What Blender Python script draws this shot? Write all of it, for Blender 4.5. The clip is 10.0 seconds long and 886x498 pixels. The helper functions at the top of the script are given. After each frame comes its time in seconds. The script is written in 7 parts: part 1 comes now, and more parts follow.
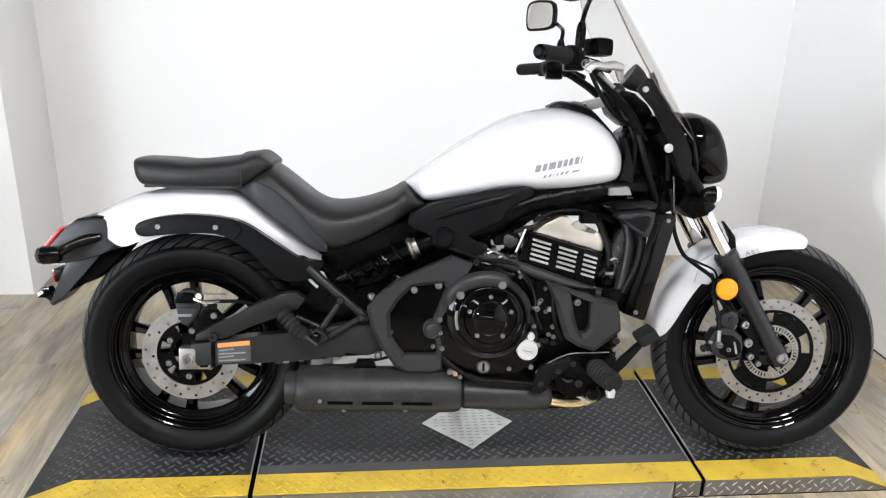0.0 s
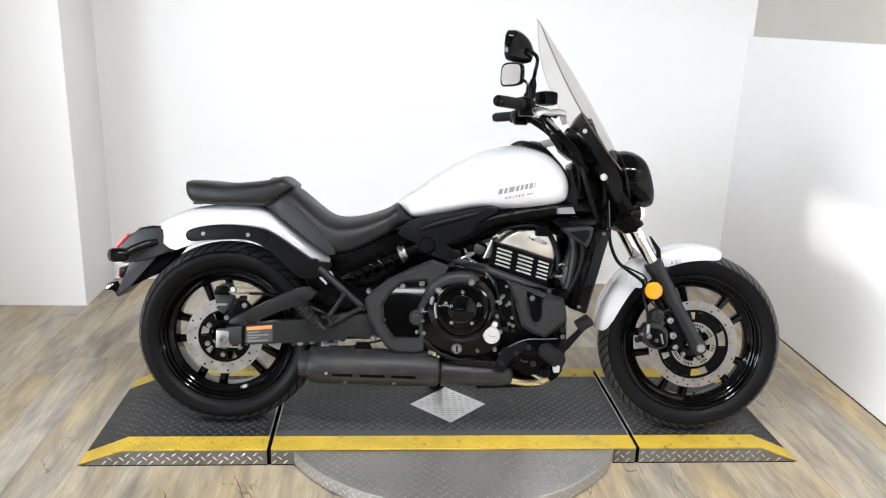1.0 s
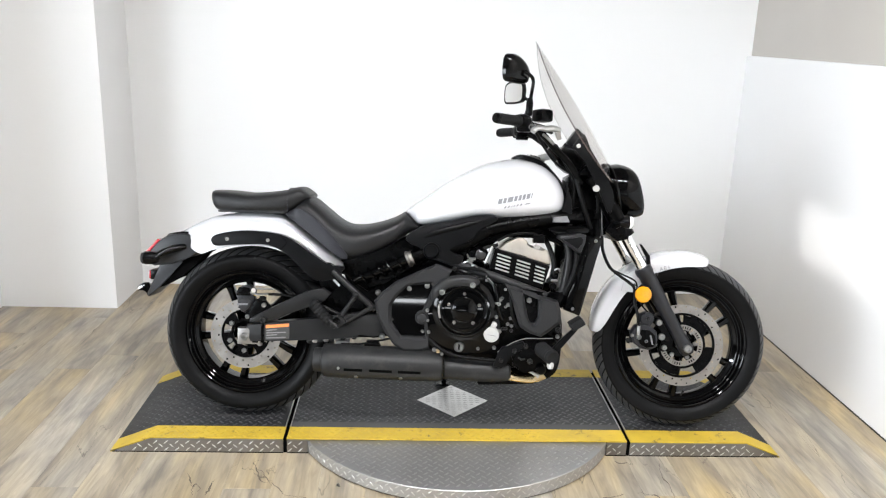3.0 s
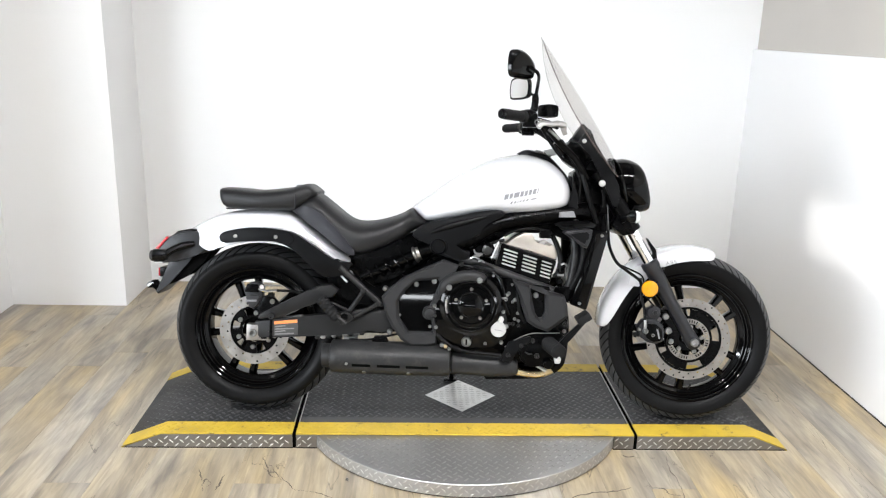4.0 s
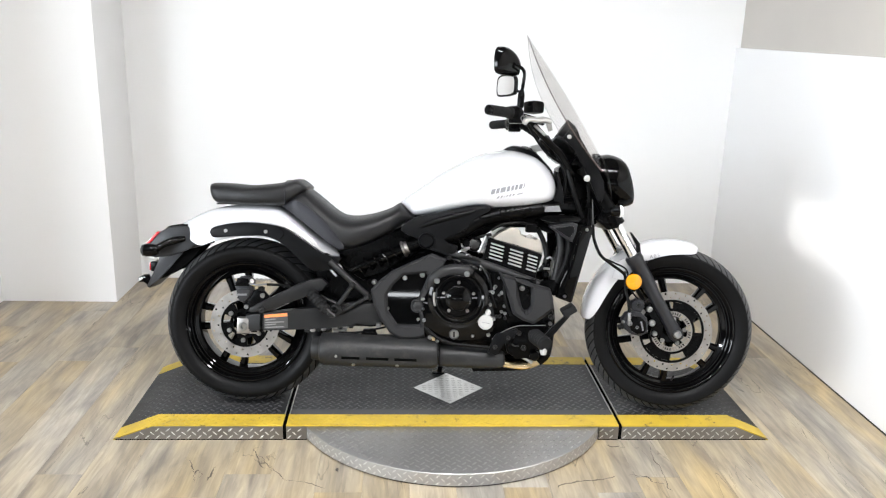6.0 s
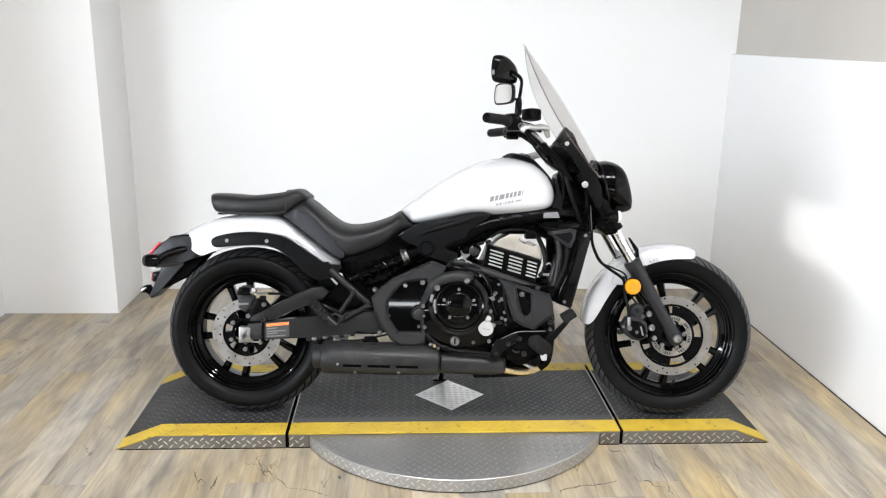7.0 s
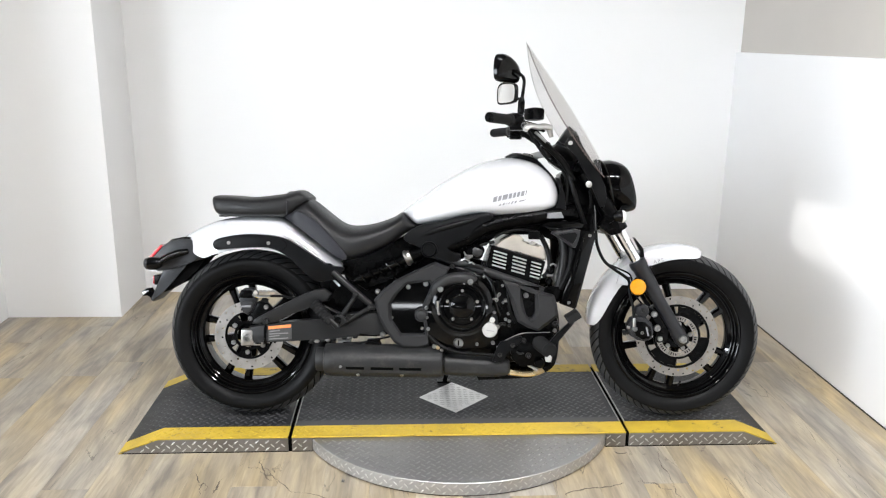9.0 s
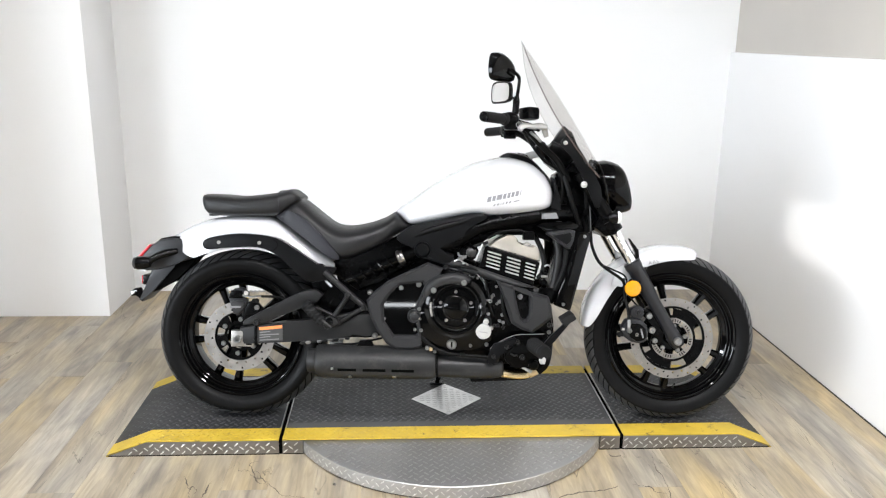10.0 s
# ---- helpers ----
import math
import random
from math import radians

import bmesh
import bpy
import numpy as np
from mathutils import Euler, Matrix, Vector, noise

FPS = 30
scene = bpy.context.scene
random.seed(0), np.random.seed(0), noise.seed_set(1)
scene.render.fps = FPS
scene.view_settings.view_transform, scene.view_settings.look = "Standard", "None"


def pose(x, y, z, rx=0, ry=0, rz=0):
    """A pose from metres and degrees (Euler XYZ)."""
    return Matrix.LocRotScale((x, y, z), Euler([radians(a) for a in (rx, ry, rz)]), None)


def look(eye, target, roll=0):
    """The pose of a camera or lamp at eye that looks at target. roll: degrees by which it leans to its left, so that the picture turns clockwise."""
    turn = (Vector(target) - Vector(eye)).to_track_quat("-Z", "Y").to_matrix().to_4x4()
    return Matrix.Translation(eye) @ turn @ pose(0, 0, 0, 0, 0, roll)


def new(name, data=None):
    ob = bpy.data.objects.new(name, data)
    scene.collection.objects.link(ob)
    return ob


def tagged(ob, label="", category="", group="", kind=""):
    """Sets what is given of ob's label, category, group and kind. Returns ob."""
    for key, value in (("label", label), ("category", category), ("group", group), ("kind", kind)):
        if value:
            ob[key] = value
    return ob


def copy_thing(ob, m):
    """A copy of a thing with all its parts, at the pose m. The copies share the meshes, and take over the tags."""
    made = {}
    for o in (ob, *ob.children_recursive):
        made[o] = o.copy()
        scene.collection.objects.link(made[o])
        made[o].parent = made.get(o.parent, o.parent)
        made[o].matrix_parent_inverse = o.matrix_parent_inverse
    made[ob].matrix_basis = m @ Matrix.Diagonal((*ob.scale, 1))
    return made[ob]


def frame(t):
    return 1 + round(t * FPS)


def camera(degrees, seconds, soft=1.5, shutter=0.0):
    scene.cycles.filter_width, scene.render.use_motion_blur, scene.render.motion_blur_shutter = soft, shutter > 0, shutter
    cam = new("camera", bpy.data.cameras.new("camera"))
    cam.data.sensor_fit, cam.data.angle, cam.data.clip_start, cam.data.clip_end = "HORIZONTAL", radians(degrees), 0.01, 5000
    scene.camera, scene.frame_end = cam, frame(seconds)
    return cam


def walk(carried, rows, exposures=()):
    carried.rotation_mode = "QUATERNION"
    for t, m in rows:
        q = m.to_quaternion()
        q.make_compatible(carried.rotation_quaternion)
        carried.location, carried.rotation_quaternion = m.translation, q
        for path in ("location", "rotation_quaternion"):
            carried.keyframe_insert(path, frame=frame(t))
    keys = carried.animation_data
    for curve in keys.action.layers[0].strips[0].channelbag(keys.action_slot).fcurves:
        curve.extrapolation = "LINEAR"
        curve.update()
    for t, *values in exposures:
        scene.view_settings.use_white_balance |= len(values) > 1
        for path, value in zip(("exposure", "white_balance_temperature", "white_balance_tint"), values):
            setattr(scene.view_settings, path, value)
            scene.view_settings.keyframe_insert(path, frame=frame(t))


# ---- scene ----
# The camera and its walk
cam = camera(58.1, 10.0, soft=1.2)
PATH = [
    (0, (-0.324, -2.044, 1.377), (-0.131, -0.177, 0.685), 1.80),
    (0.5, (-0.232, -2.335, 1.411), (-0.098, -0.449, 0.761), 2.11),
    (1, (-0.269, -2.611, 1.414), (-0.117, -0.697, 0.854), 2.10),
    (1.5, (-0.223, -2.764, 1.442), (-0.105, -0.842, 0.901), 2.01),
    (2, (-0.165, -2.824, 1.440), (-0.090, -0.899, 0.902), 2.35),
    (3.5, (-0.244, -2.824, 1.449), (-0.138, -0.897, 0.922), 1.89),
    (4, (-0.224, -2.837, 1.448), (-0.143, -0.913, 0.910), 1.51),
    (4.5, (-0.231, -2.842, 1.453), (-0.157, -0.922, 0.899), 1.66),
    (5, (-0.229, -2.860, 1.444), (-0.139, -0.938, 0.898), 1.48),
    (5.5, (-0.221, -2.873, 1.444), (-0.116, -0.952, 0.898), 1.81),
    (7, (-0.223, -2.907, 1.440), (-0.114, -0.978, 0.924), 0.97),
    (7.5, (-0.221, -2.908, 1.443), (-0.120, -0.977, 0.929), 0.90),
    (8, (-0.214, -2.903, 1.437), (-0.115, -0.971, 0.929), 0.99),
    (8.5, (-0.212, -2.891, 1.437), (-0.110, -0.960, 0.929), 0.84),
    (9, (-0.214, -2.886, 1.432), (-0.118, -0.955, 0.920), 0.53),
    (9.5, (-0.215, -2.871, 1.432), (-0.103, -0.942, 0.917), 0.82),
    (10, (-0.220, -2.852, 1.431), (-0.102, -0.923, 0.915), 0.92),
]
walk(cam, [(t, look(eye, target, roll)) for t, eye, target, roll in PATH], [(0.0, 0.0), (1.2, 0.0), (2.2, -0.06), (3.3, 0.06), (4.0, 0.1), (5.5, 0.14), (6.8, 0.0), (8.5, -0.04), (9.2, 0.02), (10.0, 0.08)])

# ---- light ----
world = bpy.data.worlds.new("world")
scene.world = world
world.use_nodes = True
sky = world.node_tree.nodes.new("ShaderNodeTexSky")
sky.sky_type, sky.sun_disc = "NISHITA", False
sky.sun_elevation, sky.sun_rotation = radians(9.2), radians(224)
world.node_tree.links.new(sky.outputs[0], world.node_tree.nodes["Background"].inputs[0])
world.node_tree.nodes["Background"].inputs[1].default_value = 0.12


def area(name, m, w, h, power, color):
    data = bpy.data.lights.new(name, "AREA")
    data.shape, data.size, data.size_y, data.energy, data.color = "RECTANGLE", w, h, power, color
    ob = new(name, data)
    ob.matrix_world = m
    return ob


CEIL = 3.0
LAMPS = [(-2.6, -2.6), (-1.05, -1.95), (-0.5, -1.95), (0.05, -1.95), (0.6, -1.95), (1.15, -1.95)]
for (lx, ly), power in zip(LAMPS, (8, 30, 31, 31, 32, 32)):
    area("ceiling_lamp_light", pose(lx, ly, CEIL - 0.085), 0.34, 0.16, power, (0.985, 0.985, 1.0))
# daylight in the long low window behind the walk
area("window_daylight", look((-0.9, -7.95, 0.845), (-0.9, 0.0, 0.845)), 4.4, 0.045, 24, (0.92, 0.96, 1.0))
# daylight in the wide window of the left wall
area("window_daylight", look((-5.42, -2.75, 1.55), (1.6, -0.6, 1.2)), 4.6, 1.5, 500, (0.87, 0.935, 1.0))
# daylight in the high window of the left wall
area("window_daylight", look((-5.45, -7.2, 2.27), (1.6, -1.0, 1.0)), 1.2, 0.24, 150, (0.84, 0.92, 1.0))
sun = bpy.data.lights.new("sun", "SUN")
sun.energy, sun.angle, sun.color = 2.1, radians(0.6), (1.0, 0.97, 0.92)
new("sun", sun).matrix_world = look((-3.9, -4.0, 0.90), (0, 0, 0))


# ---- materials ----
def material(name, base, rough=0.5, metal=0.0, coat=0.0, noise_scale=0.0, vary=0.0, bump=0.0, bump_scale=0.0, rough_vary=0.0, random_vary=0.0, island_vary=0.0, spec=0.5):
    """A Principled material with grain at a large and a small scale."""
    mat = bpy.data.materials.new(name)
    mat.use_nodes = True
    nt = mat.node_tree
    b = nt.nodes["Principled BSDF"]
    b.inputs["Base Color"].default_value = (*base, 1)
    b.inputs["Roughness"].default_value = rough
    b.inputs["Metallic"].default_value = metal
    b.inputs["Coat Weight"].default_value = coat
    b.inputs["Coat Roughness"].default_value = 0.04
    b.inputs["Specular IOR Level"].default_value = spec
    co = nt.nodes.new("ShaderNodeTexCoord")
    if vary or rough_vary:
        big = nt.nodes.new("ShaderNodeTexNoise")
        big.inputs["Scale"].default_value, big.inputs["Detail"].default_value = noise_scale or 6, 6
        nt.links.new(co.outputs["Object"], big.inputs["Vector"])
        if vary:
            ramp = nt.nodes.new("ShaderNodeMapRange")
            ramp.inputs["From Min"].default_value, ramp.inputs["From Max"].default_value = 0.3, 0.7
            ramp.inputs["To Min"].default_value, ramp.inputs["To Max"].default_value = 1 - vary, 1 + vary
            nt.links.new(big.outputs["Fac"], ramp.inputs["Value"])
            hsv = nt.nodes.new("ShaderNodeHueSaturation")
            hsv.inputs["Color"].default_value = (*base, 1)
            last = ramp.outputs[0]
            if random_vary or island_vary:
                info = nt.nodes.new("ShaderNodeObjectInfo" if random_vary else "ShaderNodeNewGeometry")
                r2 = nt.nodes.new("ShaderNodeMapRange")
                k = random_vary or island_vary
                r2.inputs["To Min"].default_value, r2.inputs["To Max"].default_value = 1 - k, 1 + k
                nt.links.new(info.outputs["Random" if random_vary else "Random Per Island"], r2.inputs["Value"])
                mul = nt.nodes.new("ShaderNodeMath")
                mul.operation = "MULTIPLY"
                nt.links.new(last, mul.inputs[0])
                nt.links.new(r2.outputs[0], mul.inputs[1])
                last = mul.outputs[0]
            nt.links.new(last, hsv.inputs["Value"])
            nt.links.new(hsv.outputs[0], b.inputs["Base Color"])
        if rough_vary:
            rr = nt.nodes.new("ShaderNodeMapRange")
            rr.inputs["From Min"].default_value, rr.inputs["From Max"].default_value = 0.3, 0.7
            rr.inputs["To Min"].default_value, rr.inputs["To Max"].default_value = max(0.02, rough - rough_vary), min(1, rough + rough_vary)
            nt.links.new(big.outputs["Fac"], rr.inputs["Value"])
            nt.links.new(rr.outputs[0], b.inputs["Roughness"])
    if bump:
        fine = nt.nodes.new("ShaderNodeTexNoise")
        fine.inputs["Scale"].default_value, fine.inputs["Detail"].default_value = bump_scale or 200, 3
        nt.links.new(co.outputs["Object"], fine.inputs["Vector"])
        bp = nt.nodes.new("ShaderNodeBump")
        bp.inputs["Strength"].default_value, bp.inputs["Distance"].default_value = bump, 0.002
        nt.links.new(fine.outputs["Fac"], bp.inputs["Height"])
        nt.links.new(bp.outputs[0], b.inputs["Normal"])
    return mat


WALL = material("white_wall_paint", (0.835, 0.835, 0.836), 0.5, noise_scale=1.3, vary=0.008, bump=0.06, bump_scale=90, rough_vary=0.08)
WALL_RIGHT = material("white_semigloss_panel", (0.88, 0.88, 0.885), 0.35, noise_scale=1.7, vary=0.008, bump=0.02, bump_scale=60)
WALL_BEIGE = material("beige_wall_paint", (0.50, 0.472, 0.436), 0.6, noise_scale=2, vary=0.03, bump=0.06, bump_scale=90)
CEILING = material("ceiling_grey", (0.22, 0.22, 0.22), 0.8, noise_scale=3, vary=0.03, bump=0.1, bump_scale=120)
WHITE_PAINT = material("pearl_white_paint", (0.53, 0.532, 0.552), 0.24, coat=1.0, noise_scale=3, vary=0.015, bump=0.012, bump_scale=1500)
GLOSS_BLACK = material("gloss_black_paint", (0.0012, 0.0012, 0.0013), 0.026, noise_scale=12, vary=0.2, rough_vary=0.006, spec=0.2)
RIM_BLACK = material("gloss_black_wheel_paint", (0.0010, 0.0010, 0.0011), 0.07, noise_scale=12, vary=0.2, rough_vary=0.02, spec=0.2)
SATIN_BLACK = material("satin_black_paint", (0.0008, 0.0008, 0.0009), 0.27, noise_scale=14, vary=0.15, bump=0.05, bump_scale=400, rough_vary=0.06, spec=0.09)
PLASTIC_BLACK = material("textured_black_plastic", (0.0026, 0.0027, 0.0031), 0.34, noise_scale=20, vary=0.12, bump=0.12, bump_scale=900, rough_vary=0.05, spec=0.13)
GRAPHITE = material("graphite_cover", (0.0195, 0.0195, 0.0205), 0.42, noise_scale=16, vary=0.1, bump=0.1, bump_scale=1100, rough_vary=0.05, spec=0.22)
MUFFLER = material("matte_black_heat_paint", (0.0165, 0.0165, 0.017), 0.45, noise_scale=11, vary=0.22, bump=0.2, bump_scale=500, rough_vary=0.1, spec=0.26)
RUBBER = material("tyre_rubber", (0.0038, 0.0038, 0.0040), 0.46, noise_scale=18, vary=0.2, bump=0.12, bump_scale=500, rough_vary=0.08, spec=0.1)
# paler copy of the tyre rubber: grazing light on the tread put into the colour
TREAD = material("grazing_lit_tread_rubber", (0.038, 0.0385, 0.04), 0.45, noise_scale=25, vary=0.2, bump=0.15, bump_scale=500, rough_vary=0.08, spec=0.35)
GRIP_RUBBER = material("grip_rubber", (0.011, 0.011, 0.0113), 0.6, noise_scale=40, vary=0.15, bump=0.2, bump_scale=600, spec=0.1)
LEATHER = material("black_seat_vinyl", (0.0095, 0.0095, 0.0102), 0.42, noise_scale=9, vary=0.12, bump=0.25, bump_scale=450, rough_vary=0.07, spec=0.28)
# bluish copy of the seat vinyl: the sheen of the seat's side in the colour
LEATHER_SIDE = material("sheen_tinted_seat_vinyl", (0.009, 0.009, 0.0125), 0.38, noise_scale=9, vary=0.1, bump=0.25, bump_scale=450, rough_vary=0.07, spec=0.28)
STEEL = material("brushed_disc_steel", (0.33, 0.315, 0.30), 0.36, metal=1.0, noise_scale=30, vary=0.12, bump=0.05, bump_scale=900, rough_vary=0.08)
CHROME = material("chrome", (0.80, 0.80, 0.80), 0.09, metal=1.0, noise_scale=20, vary=0.03, rough_vary=0.03)
ALU = material("cast_aluminium", (0.58, 0.58, 0.57), 0.34, metal=0.9, noise_scale=25, vary=0.08, bump=0.06, bump_scale=700)
BOLT = material("zinc_bolt", (0.34, 0.34, 0.335), 0.3, metal=1.0, noise_scale=60, vary=0.1)
DARK_BOLT = material("black_oxide_bolt", (0.03, 0.03, 0.03), 0.35, metal=0.7, noise_scale=60, vary=0.1)
GOLD = material("heat_tinted_steel", (0.62, 0.50, 0.31), 0.26, metal=1.0, noise_scale=12, vary=0.15, rough_vary=0.06)
ORANGE = material("orange_reflector", (0.58, 0.235, 0.003), 0.22, coat=0.2, noise_scale=80, vary=0.12)
RED = material("red_lens", (0.55, 0.02, 0.03), 0.15, coat=0.8, noise_scale=80, vary=0.1)
RED_PALE = material("pale_red_reflex", (0.72, 0.22, 0.24), 0.2, coat=0.6, noise_scale=80, vary=0.1)
SMOKE = material("smoked_lens", (0.03, 0.03, 0.032), 0.12, coat=0.5, noise_scale=60, vary=0.1)
CLEAR = material("clear_lens_plastic", (0.75, 0.75, 0.74), 0.15, coat=0.8, noise_scale=80, vary=0.05)
WHITE_CAP = material("pale_cap_plastic", (0.38, 0.377, 0.365), 0.4, noise_scale=40, vary=0.05)
LABEL_ORANGE = material("label_orange", (0.75, 0.22, 0.06), 0.5, noise_scale=60, vary=0.1)
LABEL_GREY = material("label_grey", (0.038, 0.038, 0.038), 0.5, noise_scale=60, vary=0.1)
LETTER = material("grey_decal", (0.17, 0.17, 0.18), 0.35, noise_scale=60, vary=0.1)
LETTER_WHITE = material("pale_decal", (0.16, 0.16, 0.16), 0.4, noise_scale=60, vary=0.1)
HOSE = material("black_hose_rubber", (0.003, 0.003, 0.003), 0.45, noise_scale=60, vary=0.1, spec=0.1)
ARM_BLACK = material("worn_satin_black_paint", (0.0095, 0.0095, 0.0098), 0.4, noise_scale=11, vary=0.15, bump=0.1, bump_scale=600, rough_vary=0.08, spec=0.26)
TAIL_BLACK = material("grey_black_tail_plastic", (0.010, 0.0103, 0.0125), 0.36, noise_scale=14, vary=0.12, bump=0.1, bump_scale=800, rough_vary=0.05, spec=0.4)
DECK_BLACK = material("black_deck_paint", (0.0165, 0.0167, 0.018), 0.42, noise_scale=5, vary=0.35, bump=0.12, bump_scale=160, rough_vary=0.1, spec=0.24)
DECK_GREY = material("worn_deck_paint", (0.055, 0.055, 0.056), 0.5, noise_scale=7, vary=0.22, bump=0.1, bump_scale=160, rough_vary=0.1, spec=0.2)
YELLOW = material("yellow_line_paint", (0.50, 0.35, 0.042), 0.5, noise_scale=9, vary=0.2, bump=0.12, bump_scale=180, rough_vary=0.1, spec=0.3)
PLATE = material("aluminium_tread_plate", (0.40, 0.395, 0.385), 0.42, metal=0.8, noise_scale=8, vary=0.12, bump=0.08, bump_scale=220, rough_vary=0.12)
# darker, browner copy of the plate: the floor's reflection put into the colour
SKIRT = material("floor_tinted_tread_plate", (0.235, 0.222, 0.205), 0.4, metal=0.85, noise_scale=8, vary=0.14, bump=0.08, bump_scale=220, rough_vary=0.12)
LUG = material("polished_tread_lug", (0.58, 0.575, 0.56), 0.42, metal=1.0, noise_scale=14, vary=0.1, rough_vary=0.08)
BLACK_VOID = material("dark_gap", (0.002, 0.002, 0.002), 0.8, noise_scale=20, vary=0.2, spec=0.02)
LAMP_BODY = material("white_fixture_enamel", (0.78, 0.78, 0.78), 0.4, noise_scale=20, vary=0.03)
FROST = material("frosted_glass", (0.75, 0.77, 0.78), 0.6, noise_scale=3, vary=0.03)
MIRROR = material("mirror_glass", (0.88, 0.88, 0.88), 0.02, metal=1.0)


def worn(mat, under, scale, lo, hi):
    """Lets a darker or barer layer show through the paint in small worn spots."""
    nt = mat.node_tree
    b = nt.nodes["Principled BSDF"]
    top = b.inputs["Base Color"].links[0].from_socket
    co, n, ramp, mix = (nt.nodes.new("ShaderNode" + k) for k in ("TexCoord", "TexNoise", "MapRange", "MixRGB"))
    n.inputs["Scale"].default_value, n.inputs["Detail"].default_value, n.inputs["Roughness"].default_value = scale, 7, 0.7
    ramp.inputs["From Min"].default_value, ramp.inputs["From Max"].default_value = lo, hi
    nt.links.new(co.outputs["Object"], n.inputs["Vector"])
    nt.links.new(n.outputs["Fac"], ramp.inputs["Value"])
    nt.links.new(ramp.outputs[0], mix.inputs[0])
    nt.links.new(top, mix.inputs[1])
    mix.inputs[2].default_value = (*under, 1)
    nt.links.new(mix.outputs[0], b.inputs["Base Color"])


worn(YELLOW, (0.09, 0.075, 0.04), 26, 0.58, 0.70)
worn(DECK_BLACK, (0.075, 0.074, 0.07), 16, 0.56, 0.74)
worn(MUFFLER, (0.035, 0.034, 0.032), 22, 0.54, 0.72)


def diffuser_material():
    mat = bpy.data.materials.new("lamp_diffuser")
    mat.use_nodes = True
    b = mat.node_tree.nodes["Principled BSDF"]
    b.inputs["Base Color"].default_value = (0.9, 0.9, 0.9, 1)
    b.inputs["Emission Color"].default_value = (1.0, 0.97, 0.93, 1)
    b.inputs["Emission Strength"].default_value = 6.0
    return mat


def screen_material():
    """Clear acrylic with a faint smoke tint."""
    mat = bpy.data.materials.new("clear_acrylic")
    mat.use_nodes = True
    nt = mat.node_tree
    nt.nodes.remove(nt.nodes["Principled BSDF"])
    out = nt.nodes["Material Output"]
    tr, gl = nt.nodes.new("ShaderNodeBsdfTransparent"), nt.nodes.new("ShaderNodeBsdfGlossy")
    tr.inputs["Color"].default_value = (0.915, 0.908, 0.902, 1)
    gl.inputs["Color"].default_value, gl.inputs["Roughness"].default_value = (0.9, 0.9, 0.9, 1), 0.06
    mix = nt.nodes.new("ShaderNodeMixShader")
    mix.inputs[0].default_value = 0.035
    nt.links.new(tr.outputs[0], mix.inputs[1])
    nt.links.new(gl.outputs[0], mix.inputs[2])
    nt.links.new(mix.outputs[0], out.inputs[0])
    return mat


